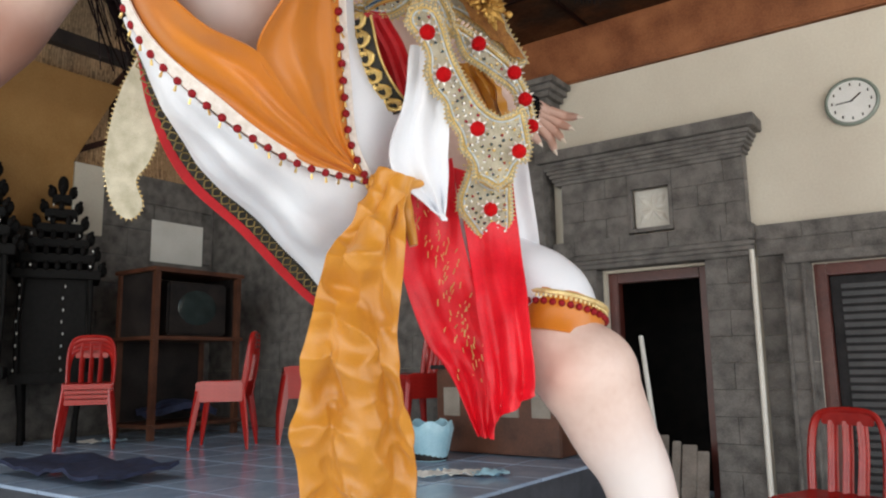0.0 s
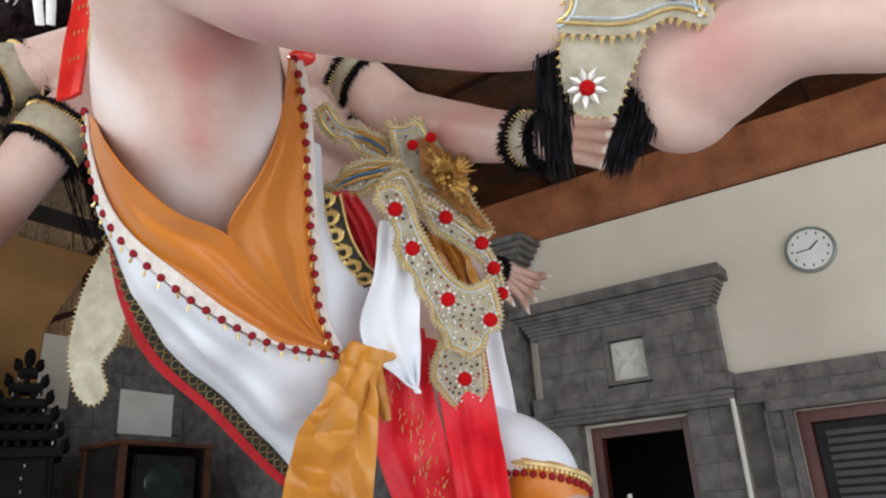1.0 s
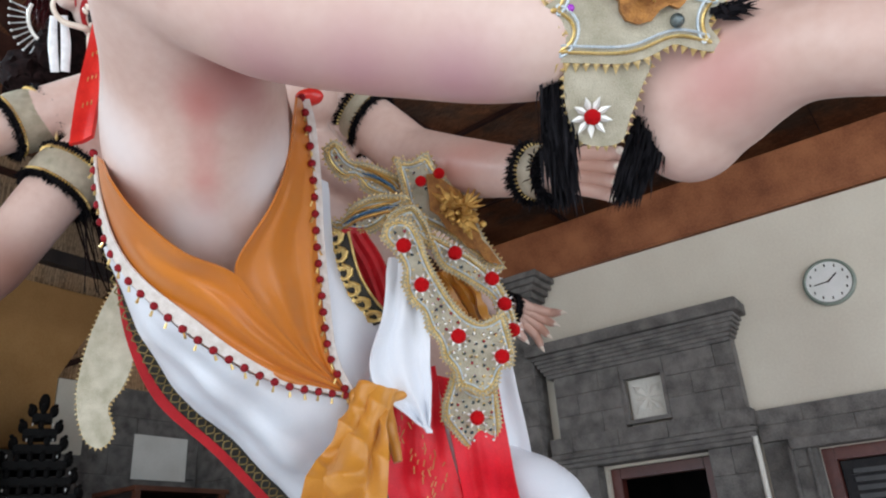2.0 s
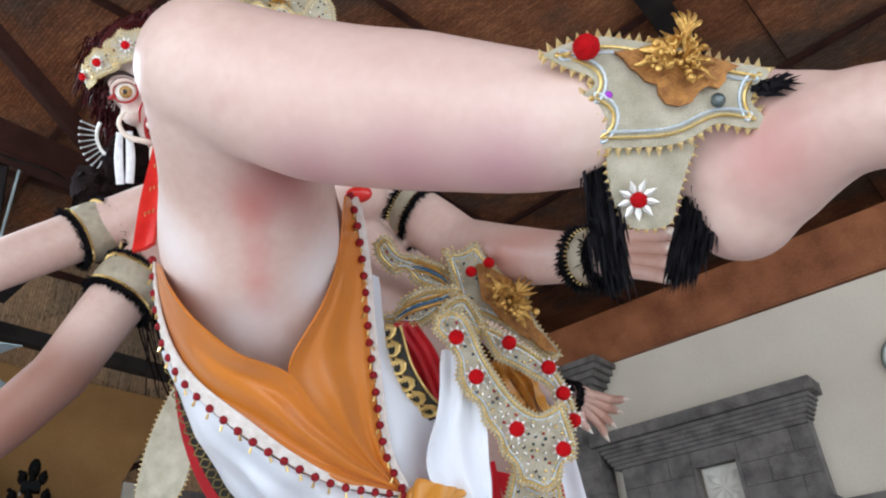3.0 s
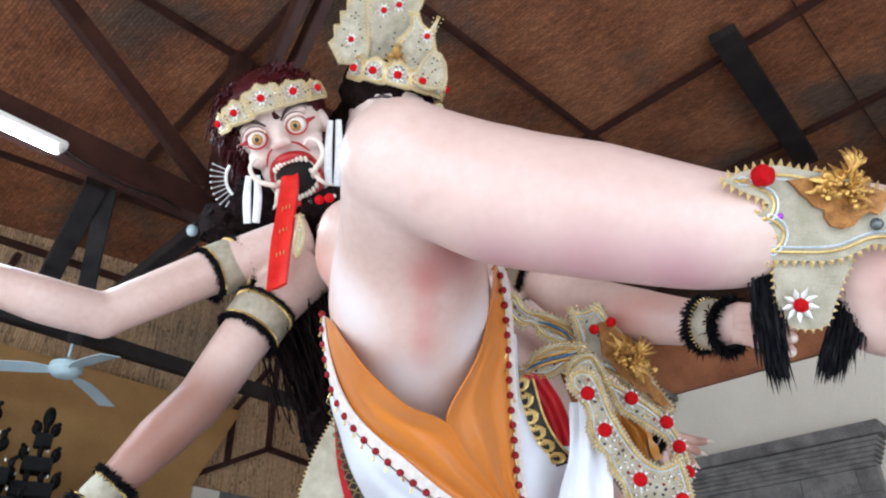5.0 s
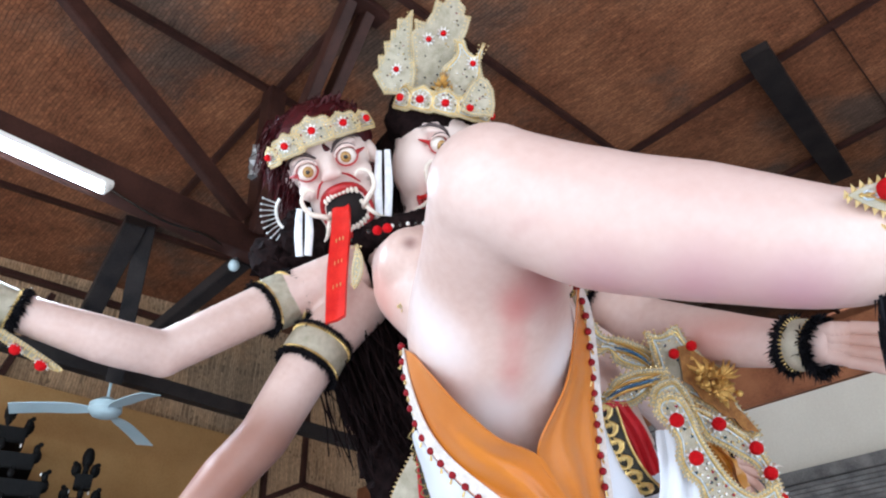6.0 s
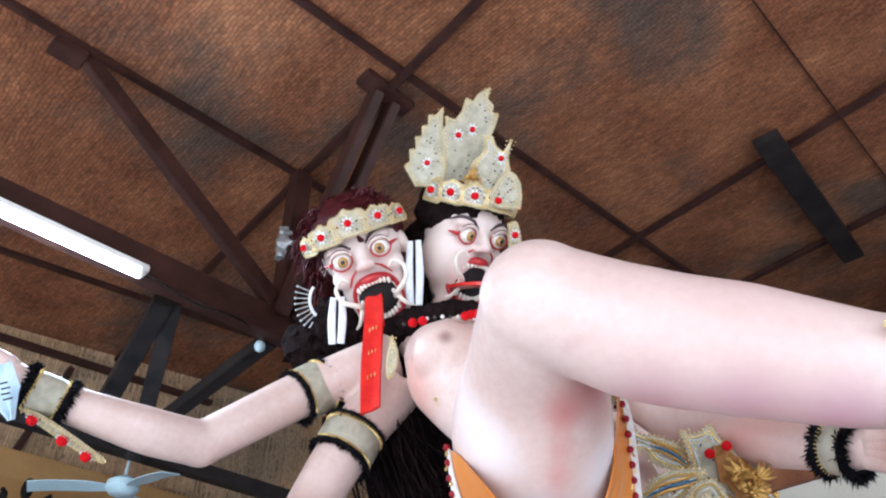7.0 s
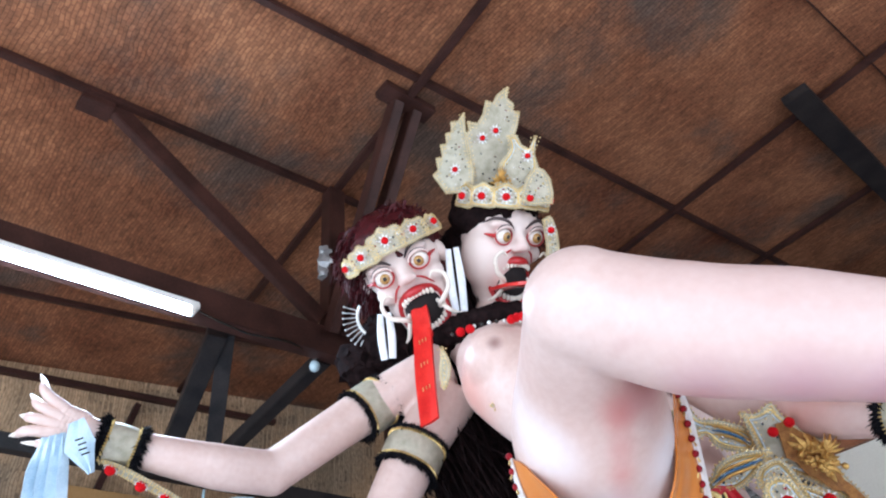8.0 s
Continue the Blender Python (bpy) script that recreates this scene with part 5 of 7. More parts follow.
for stages, n in (((((-0.433, 0.940, 1.943), (-0.407, 0.966, 1.937)), ((-0.466, 0.981, 1.853), (-0.437, 1.012, 1.842)), ((-0.486, 1.038, 1.754), (-0.465, 1.043, 1.769))), 16), ((((-0.300, 1.081, 1.970), (-0.235, 1.126, 1.976)), ((-0.354, 1.112, 1.871), (-0.307, 1.152, 1.866)), ((-0.420, 1.139, 1.764), (-0.391, 1.151, 1.778))), 26)):
    left, right = spline([V(a) for a, b in stages], 5), spline([V(b) for a, b in stages], 5)
    for lvl in range(len(left) - 2):
        fall = (left[lvl + 2] + right[lvl + 2] - left[lvl] - right[lvl]).normalized()
        tufts(bm, [(left[lvl].lerp(right[lvl], k / n), fall * 0.1) for k in range(n + 1)], 0.06, fall, 0.09, rng, 7, 0.003)
ring = [(V(-0.191, 1.039, 1.976).lerp(V(-0.146, 1.034, 1.949), k / 8), V(0.5, 0, 0)) for k in range(9)]
tufts(bm, ring, 0.03, V(0.7, 0.3, 0), 0.3, rng, 10)
fur = part("anklet_fur", bm, FUR, smooth=False)
tagged(fur, "long black fur hanging round the ankle", "fur", kind="stuff")

# jewelled apron over the sashes
apron = jewelled("jewelled_apron", pose(-1.094, 1.575, 1.835, 118.3, 0.2, 46.3), [(-0.181, 0.226), (-0.144, 0.242), (-0.104, 0.231), (-0.077, 0.18), (-0.058, 0.127), (-0.026, 0.071), (0.01, 0.018), (0.048, -0.022), (0.09, -0.044), (0.121, -0.03), (0.151, -0.01), (0.174, -0.067), (0.191, -0.125), (0.187, -0.162), (0.153, -0.171), (0.147, -0.217), (0.104, -0.252), (0.065, -0.227), (0.032, -0.221), (0.024, -0.173), (-0.014, -0.14), (-0.021, -0.096), (-0.059, -0.058), (-0.068, -0.012), (-0.104, 0.01), (-0.129, 0.062), (-0.122, 0.109), (-0.157, 0.152), (-0.189, 0.184)], "grey-gold jewelled apron panel with red pompoms", "ornament", poms=[(-0.129, 0.167), (-0.078, 0.063), (0.027, -0.076), (0.151, -0.133)], gems=110, seed=4, teeth=0.013, sharp=True)
jewelled("jewelled_strap", pose(-1.081, 1.646, 1.966, 118.3, -1.7, 49.8), [(-0.11, 0.096), (-0.061, 0.083), (0.0, 0.048), (0.069, 0.003), (0.107, -0.036), (0.14, -0.088), (0.165, -0.152), (0.167, -0.198), (0.144, -0.208), (0.131, -0.158), (0.102, -0.118), (0.082, -0.082), (0.029, -0.05), (-0.024, -0.02), (-0.068, 0.002), (-0.094, 0.049)], "grey-gold jewelled strap with red pompoms", "ornament", poms=[(-0.031, 0.045), (0.081, -0.027), (0.122, -0.1), (0.151, -0.176)], gems=40, seed=5, teeth=0.013)
jewelled("jewelled_pendant", pose(-1.168, 1.767, 1.557, 118.3, 1.1, 44.5), [(-0.063, 0.158), (-0.015, 0.098), (0.031, 0.086), (0.062, 0.108), (0.077, 0.02), (0.087, -0.075), (0.012, -0.115), (-0.034, -0.053), (-0.09, 0.011), (-0.09, 0.056), (-0.075, 0.107)], "grey-gold five-sided pendant with one red pompom", "ornament", poms=[(0.007, 0.02)], gems=44, seed=6, teeth=0.013, sharp=True)
clasp = jewelled("lotus_clasp", pose(-1.282, 1.495, 2.243, 118.0, 4.0, 39.2), [(-0.145, 0.11), (-0.116, 0.134), (-0.087, 0.117), (-0.066, 0.079), (-0.014, 0.071), (0.037, 0.054), (0.088, 0.029), (0.105, -0.013), (0.08, -0.041), (0.021, -0.032), (-0.03, -0.008), (-0.046, 0.029), (-0.081, 0.015), (-0.12, 0.045), (-0.141, 0.076)], "grey-gold lotus clasp with blue cord at the waist", "ornament", gems=14, seed=7)
jewelled("petal", pose(-1.247, 1.437, 2.122, 128.0, 4.0, 39.2), [(-0.119, -0.03), (-0.073, -0.016), (-0.053, 0.02), (-0.006, 0.047), (0.049, 0.057), (0.112, 0.054), (0.087, 0.014), (0.054, -0.023), (0.01, -0.056), (-0.045, -0.063), (-0.086, -0.05)], "", "", parent=clasp, gems=8, seed=8)
jewelled("petal", pose(-1.160, 1.463, 2.116, 118.0, 4.0, 39.2), [(-0.034, -0.067), (-0.029, -0.022), (-0.001, 0.003), (0.036, 0.013), (0.06, -0.003), (0.096, -0.067), (0.089, -0.107), (0.028, -0.067)], "", "", parent=clasp, gems=8, seed=9)
for m_, pts in ((pose(-1.247, 1.437, 2.122, 128.0, 4.0, 39.2), ((-0.07, -0.03), (-0.02, 0.0), (0.04, 0.018), (0.085, 0.03))), (pose(-1.282, 1.495, 2.243, 118.0, 4.0, 39.2), ((-0.03, 0.04), (0.01, 0.03), (0.05, 0.01), (0.08, -0.015)))):
    for off in (-0.012, 0.0, 0.012):
        bm = bmesh.new()
        tube(bm, [m_ @ V(x, y + off, 0.013) for x, y in pts], [0.002, 0.005, 0.005, 0.002], 6, n=4)
        part("enamel_bar", bm, ENAMEL if off == 0.0 else OLDGOLD, clasp, "blue enamel bar" if off == 0.0 else "")
maskp = jewelled("gilt_mask_plate", pose(-1.115, 1.644, 2.166, 118.0, 4.0, 39.2), [(-0.165, 0.145), (-0.115, 0.138), (-0.068, 0.165), (-0.038, 0.118), (0.027, 0.063), (0.072, 0.028), (0.088, -0.038), (0.125, -0.102), (0.174, -0.166), (0.137, -0.179), (0.076, -0.134), (0.002, -0.081), (-0.051, -0.055), (-0.115, -0.029), (-0.135, 0.038)], "gilt carved mask on a toothed plate at the waist", "ornament", gems=12, seed=10)
part("wing_plate", solid([(-0.07, 0.1), (-0.045, 0.105), (0.0, 0.072), (0.025, 0.06), (0.062, 0.022), (0.066, -0.01), (0.082, -0.04), (0.1, -0.085), (0.122, -0.105), (0.165, -0.16), (0.118, -0.152), (0.092, -0.12), (0.06, -0.112), (0.03, -0.08), (-0.002, -0.062), (-0.03, -0.02), (-0.055, -0.005), (-0.06, 0.04)], 0.012, pose(-1.115, 1.644, 2.166, 118.0, 4.0, 39.2) @ Matrix.Translation((0.0, 0.0, 0.012))), BROWNGILT, maskp, "brown gilt wings under the mask", smooth=False)
gilt_mask("gilt_carving", pose(-1.094, 1.634, 2.161, 118.0, 4.0, 39.2) @ pose(0.015, -0.012, 0.006, 0, 0, -48), 0.2, 0.14, maskp, "gilt carving of a curled mask", 5)
for p in ((-1.132, 1.536, 2.223), (-1.082, 1.560, 2.240)):
    pompom("pompom", V(p), 0.016, maskp)
jewelled("leaf_ornament", pose(-1.844, 1.051, 1.758, 110.6, 3.4, 34.5), [(0.038, 0.215), (-0.014, 0.124), (-0.053, 0.023), (-0.077, -0.098), (-0.059, -0.204), (-0.014, -0.236), (0.023, -0.197), (0.008, -0.129), (0.045, -0.079), (0.074, 0.000), (0.062, 0.136)], "long leaf-shaped grey plate edged with gold beside the skirt", "ornament", teeth=0.014, gems=0, seed=11, beads=False, cords=False)
jewelled("breast_ornament", pose(-1.921, 1.218, 2.603, 108.7, 5.0, 51.1), [(-0.080, -0.013), (-0.043, 0.015), (0.000, 0.048), (0.054, 0.065), (0.093, 0.048), (0.076, -0.007), (0.022, -0.039), (-0.033, -0.035)], "small gold breast ornament with a red pompom", "ornament", teeth=0.014, poms=[(0.037, 0.039)], seed=12, cords=False)
jewelled("breast_ornament", pose(-2.157, 1.116, 2.858, 122.5, 22.8, 26.1), [(-0.019, 0.071), (0.019, 0.012), (0.019, -0.054), (-0.009, -0.106), (-0.028, -0.035)], "slim gold ornament beside the breast", "ornament", teeth=0.013, seed=13, cords=False)
jewelled("cuff_plate", pose(-2.841, 0.201, 2.432, 172.1, 21.9, 65.7), [(-0.191, 0.042), (-0.098, 0.054), (0.037, 0.023), (0.141, -0.012), (0.110, -0.040), (-0.004, -0.033), (-0.129, 0.000)], "slim gold plate with red pompoms under the wrist cuff", "ornament", teeth=0.013, poms=[(-0.137, 0.029), (-0.017, 0.000), (0.079, -0.021)], seed=14, cords=False)
neck = thing("necklace", (-2.000, 1.295, 3.042), "black and red beaded necklace over the chest", "necklace")
for p in [(-2.012, 1.081, 2.926), (-1.969, 1.095, 2.921), (-1.821, 1.187, 2.915), (-1.786, 1.217, 2.921), (-1.766, 1.237, 2.906), (-1.808, 1.208, 2.925)]:
    pompom("pompom", V(p), 0.019, neck)
for k in range(12):
    bm = bmesh.new()
    ball(bm, V(-2.038, 1.057, 2.921).lerp(V(-1.751, 1.255, 2.888), k / 11) + V(0, 0, 0.03 * math.sin(math.pi * k / 11)), 0.009, None, 8)
    part("bead", bm, (PUPIL, SEQUIN)[k % 2], neck)

# headband, crown, ear ornaments, in the frames of the two heads
def flame(bm, w, h, m, lobes=4):
    """A flame-shaped leaf with a scalloped edge, standing on y = 0."""
    side = []
    for k in range(lobes * 4 + 1):
        t = k / (lobes * 4)
        x = w * (0.55 + 0.6 * t - 1.15 * t * t) * (1 - t * 0.25) + w * 0.22 * abs(math.sin(math.pi * lobes * t)) * (1 - 0.7 * t)
        side.append(V(max(x, 0.0), h * t))
    return side + [V(-p.x, p.y) for p in side[-2::-1]]


def wrap(h, r, y, ang, tilt=0.0):
    """A pose on a head's brow: at the angle ang to its front, facing outwards."""
    return h @ Matrix.Translation((0, y, -0.05)) @ pose(0, 0, 0, 0, ang, 0) @ Matrix.Translation((0, 0, r)) @ pose(0, 0, 0, -tilt, 0, 0)


hb = thing("headband", HEAD1, "grey-gold headband with flowers and red pompoms", "headband")
for k, a in enumerate((-62, -31, 0, 31, 62)):
    hh = 0.075 + 0.035 * (1 - abs(a) / 62)
    o = [(-0.084, 0), (0, -0.006), (0.084, 0), (0.084, hh * 0.85), (0.03, hh * 0.95), (0, hh * 1.12), (-0.03, hh * 0.95), (-0.084, hh * 0.85)]
    jewelled("panel", wrap(HEAD1, 0.258, 0.1 - 0.008 * abs(k - 2), a, 8), o, "", "", parent=hb, teeth=0.012, bend=3.2, axis=(0, 1), poms=[(0, hh * 0.5)], pomr=0.017, petal=0.035, gems=7, seed=20 + k, cords=False)
cr = thing("crown", HEAD2, "tall jewelled grey-gold crown with red pompoms", "crown")
for k, a in enumerate((-84, -56, -28, 0, 28, 56, 84)):
    hh = 0.1
    o = [(-0.07, 0), (0, -0.006), (0.07, 0), (0.066, hh * 0.8), (0.03, hh), (0, hh * 1.15), (-0.03, hh), (-0.066, hh * 0.8)]
    jewelled("panel", wrap(HEAD2, 0.238, 0.135 + 0.012 * math.cos(radians(a)), a, 6), o, "", "", parent=cr, teeth=0.012, bend=3.2, axis=(0, 1), poms=[(0, hh * 0.45)], pomr=0.019, petal=0.038, gems=14, seed=30 + k)
for k, (a, r, y, tilt, leaf, poms) in enumerate((
        (-60, 0.2, 0.16, 6, [(-0.214, 0.03), (-0.306, 0.119), (-0.278, 0.148), (-0.3, 0.209), (-0.26, 0.211), (-0.283, 0.278), (-0.247, 0.286), (-0.261, 0.338), (-0.225, 0.346), (-0.239, 0.398), (-0.199, 0.4), (-0.169, 0.448), (-0.146, 0.364), (-0.114, 0.265), (-0.066, 0.153), (-0.058, 0.045)], [(-0.171, 0.153)]),
        (-15, 0.06, 0.2, 0, [(-0.172, 0.0), (-0.212, 0.194), (-0.237, 0.281), (-0.217, 0.312), (-0.229, 0.355), (-0.175, 0.351), (-0.151, 0.4), (-0.142, 0.469), (-0.105, 0.458), (-0.081, 0.507), (-0.032, 0.545), (-0.031, 0.489), (0.006, 0.466), (0.005, 0.429), (0.041, 0.429), (0.035, 0.356), (0.015, 0.282), (0.031, 0.0)], [(-0.082, 0.322), (-0.148, 0.279)]),
        (-25, 0.19, 0.17, 6, [(-0.071, 0.03), (-0.046, 0.188), (-0.011, 0.229), (0.008, 0.268), (-0.018, 0.322), (0.029, 0.333), (0.054, 0.286), (0.099, 0.263), (0.125, 0.34), (0.124, 0.246), (0.148, 0.179), (0.092, 0.05)], [(0.088, 0.231)]),
        (-20, 0.24, 0.14, 6, [(0.032, 0.04), (0.066, 0.155), (0.104, 0.21), (0.152, 0.196), (0.184, 0.158), (0.203, 0.091), (0.202, 0.035), (0.106, 0.02)], []))):
    jewelled("leaf", wrap(HEAD2, r, y, a, tilt), leaf, "", "", parent=cr, teeth=0.014, poms=poms, pomr=0.014, petal=0.036, gems=16, seed=40 + k, cords=k == 2, sharp=True, bite=0.5)
for k, (a, r, y, w, h, tilt) in enumerate(((90, 0.21, 0.16, 0.12, 0.16, 6), (180, 0.12, 0.2, 0.14, 0.4, 0))):
    jewelled("leaf", wrap(HEAD2, r, y, a, tilt), flame(None, w, h, None, 5), "", "", parent=cr, teeth=0.014, bend=2.0, axis=(0, 1), gems=12, seed=50 + k, cords=False)
gilt_mask("gilt_carving", wrap(HEAD2, 0.16, 0.25, -35, 0), 0.13, 0.16, cr, "gilt curls on the crown", 8)


def tassel_pair(name, top, drop, label):
    t = thing(name, top, label, "earring")
    for k in (-1, 1):
        bm = bmesh.new()
        a = V(top) + V(0.8, 0.58, 0) * 0.02 * k
        tube(bm, [a, a + V(drop) * 0.5 + V(0.8, 0.58, 0) * 0.006 * k, a + V(drop)], [0.014, 0.019, 0.017], 8, flat=0.5)
        part("tassel", bm, TASSEL, t, "white cotton tassel")


jewelled("ear_plate", pose(-1.913, 1.658, 3.551, 128.3, -7.5, 66.7), [(-0.039, 0.140), (0.008, 0.154), (0.045, 0.056), (0.050, -0.042), (0.017, -0.126), (-0.028, -0.106), (-0.017, 0.000)], "grey jewelled ear plate with red pompoms beside the crown", "ornament", teeth=0.012, poms=[(0.000, 0.090), (-0.017, -0.095)], pomr=0.017, petal=0.036, gems=10, seed=61, cords=False)
tassel_pair("earring", (-2.488, 1.053, 3.282), V(-2.575, 1.133, 3.101) - V(-2.488, 1.053, 3.282), "pair of white tassels hanging from the ear")
tassel_pair("earring", (-2.181, 1.252, 3.555), V(-2.271, 1.343, 3.265) - V(-2.181, 1.252, 3.555), "pair of long white tassels between the heads")
ear = thing("ear_ornament", (-2.592, 1.045, 3.290), "fan-shaped silver ear ornament with spikes", "earring")
em = pose(-2.588, 1.076, 3.331, 128.7, 5.0, 51.1)
for k in range(13):
    a = radians(165 + 9.5 * k)
    bm = bmesh.new()
    tube(bm, [em @ V(math.cos(a) * 0.09, math.sin(a) * 0.1, 0), em @ V(math.cos(a) * 0.155, math.sin(a) * 0.17, 0.01)], [0.0035, 0.003], 6, n=1)
    ball(bm, (math.cos(a) * 0.158, math.sin(a) * 0.173, 0.01), 0.0065, em, 6)
    part("spike", bm, METAL, ear)
bm = bmesh.new()
tube(bm, [em @ V(math.cos(radians(a)) * 0.09, math.sin(radians(a)) * 0.1, 0) for a in range(150, 300, 10)], [0.008, 0.008], 6, n=1)
part("rim", bm, SEQUIN, ear)


def hair(name, roots, falls, material, label, n, seed, w=0.006, wave=0.02):
    """Strands from the roots' region, each a thin ribbon that follows the fall with its own wave."""
    rng = random.Random(seed)
    bm = bmesh.new()
    for _ in range(n):
        c, r = roots[rng.randrange(len(roots))]
        p = V(c) + V(rng.gauss(0, 1), rng.gauss(0, 1), rng.gauss(0, 1)).normalized() * r
        f = falls[rng.randrange(len(falls))]
        pts = [p]
        for k, step_ in enumerate(f):
            pts.append(pts[-1] + V(step_) + V(rng.gauss(0, wave), rng.gauss(0, wave), rng.gauss(0, wave)))
        line = spline(pts, 4)
        side = (line[-1] - line[0]).cross(V(rng.gauss(0, 1), rng.gauss(0, 1), rng.gauss(0, 1))).normalized() * w
        prev = None
        for i, q in enumerate(line):
            k = side * (1 - 0.7 * i / len(line))
            pair = (bm.verts.new(q - k), bm.verts.new(q + k))
            if prev:
                bm.faces.new((prev[0], prev[1], pair[1], pair[0]))
            prev = pair
    ob = part(name, bm, material, smooth=False)
    return tagged(ob, label, "hair", kind="stuff")


H1, H2 = HEAD1.to_3x3(), HEAD2.to_3x3()
def shaggy(bm, amp=0.022):
    for v in bm.verts:
        v.co += V(noise.noise(v.co * 26), noise.noise(v.co * 26 + V(5, 0, 0)), noise.noise(v.co * 26 + V(0, 5, 0))) * amp + V(noise.noise(v.co * 8), noise.noise(v.co * 8 + V(5, 0, 0)), 0) * amp
    return bm


for h, mt, lb in ((HEAD1, REDHAIR, "dark red-black wig under the headband"), (HEAD2, HAIR, "black wig under the crown")):
    bm = bmesh.new()
    ball(bm, (0, 0.1, -0.1), (0.235, 0.205, 0.23), h, 48)
    ball(bm, (0, -0.12, -0.2), (0.215, 0.28, 0.14), h, 40)
    tagged(part("wig", shaggy(bm, 0.016), mt), lb, "wig")
bm = bmesh.new()
tube(bm, [(-2.537, 1.387, 3.144), (-2.372, 1.345, 3.172), (-2.253, 1.352, 3.178), (-2.133, 1.405, 3.179), (-2.021, 1.512, 3.159), (-1.928, 1.666, 3.113)], [0.05, 0.07, 0.065, 0.06, 0.06, 0.05], 32, n=12)
tagged(part("hair_collar", shaggy(bm, 0.022), HAIR), "black hair lying round the neck above the chest", "hair", kind="stuff")
bm = bmesh.new()
tube(bm, [HEAD1 @ V(0.05, -0.3, -0.3), (-2.665, 1.481, 3.075), (-2.525, 1.654, 2.528), (-2.553, 1.666, 2.232), (-2.537, 1.734, 2.007)], [0.2, 0.17, 0.16, 0.13, 0.04], 40, n=16)
for c, r in (((-2.798, 1.132, 3.185), 0.12), ((-2.694, 1.233, 3.260), 0.17), ((-2.721, 1.382, 3.075), 0.15)):
    ball(bm, c, r, None, 40)
tagged(part("hair_mass", shaggy(bm, 0.03), HAIR), "thick tangled black hair behind the shoulders", "hair", kind="stuff")
hair("hair", [(HEAD1 @ V(-0.1, 0.1, -0.1), 0.16), (HEAD1 @ V(0.05, 0.12, -0.08), 0.16), (HEAD1 @ V(-0.17, -0.05, -0.08), 0.07)], [[H1 @ V(-0.02, 0.02, 0.0), H1 @ V(-0.03, -0.03, -0.02), V(-0.01, 0, -0.06)], [H1 @ V(0.02, 0.02, 0.0), H1 @ V(-0.04, -0.02, -0.02), H1 @ V(-0.03, -0.05, -0.02)]], REDHAIR, "dark red curly hair round the headband", 3000, 3, 0.006, 0.012)
hair("hair", [(HEAD2 @ V(0.16, 0.02, -0.12), 0.08)], [[H2 @ V(0.05, 0.0, 0), H2 @ V(0.04, 0.01, 0), H2 @ V(0.03, -0.05, 0)]], REDHAIR, "dark red hair beside the crowned head", 450, 4, 0.005, 0.015)
hair("hair", [(HEAD1 @ V(0, -0.1, -0.36), 0.15), (HEAD2 @ V(0, -0.1, -0.36), 0.15), (HEAD1 @ V(-0.06, -0.25, -0.24), 0.09)], [[V(-0.03, 0.03, -0.2), V(0.0, 0.04, -0.25), V(0.04, 0.06, -0.25), V(0.06, 0.06, -0.25), V(0.06, 0.05, -0.2)], [V(-0.06, 0.03, -0.2), V(-0.02, 0.05, -0.2), V(0.03, 0.07, -0.2), V(0.08, 0.06, -0.2), V(0.08, 0.05, -0.12)]], HAIR, "long wavy black hair falling down the back", 4200, 5, 0.008, 0.03)

# cloth held in the raised hand
cloth("held_cloth", ribbon([(-2.870, -0.148, 2.559), (-2.953, -0.130, 2.468), (-3.062, -0.094, 2.368), (-3.169, -0.049, 2.247)], [0.05, 0.085, 0.1, 0.11], V(0.8, 0.58, 0), nu=40, nv=16, folds=0.02, count=4), BLUECLOTH, "pale blue cloth held in the raised hand", 0.005, 0.008, 8, "cloth")
cloth("held_cloth_fold", ribbon([(-2.763, -0.109, 2.577), (-2.784, -0.076, 2.497), (-2.809, -0.013, 2.420)], [0.03, 0.06, 0.01], V(0.8, 0.58, 0.2), nu=24, nv=10, folds=0.008, count=2), BLUECLOTH, "folded corner of the pale blue cloth", 0.005, 0.004, 8, "cloth")

jewel = thing("red_jewel", (-1.330, 1.276, 2.474), "red leaf-shaped jewel on the breast", "jewel")
bm = bmesh.new()
ball(bm, (0, 0, 0), (0.042, 0.026, 0.022), pose(-1.328, 1.279, 2.472, 118.0, -3.1, 35.4), 20)
part("stone", bm, TONGUE, jewel)
bm = bmesh.new()
cm_ = pose(-2.756, -0.072, 2.487, 163.5, 49.5, 115.9)
for k in range(4):
    box(bm, (0.018 * (k - 1.5), 0.004 * (k % 2), 0.004), (0.006, 0.03, 0.002), cm_)
tagged(part("printed_bar", bm, PUPIL, bpy.data.objects["held_cloth_fold"]), kind="stuff")

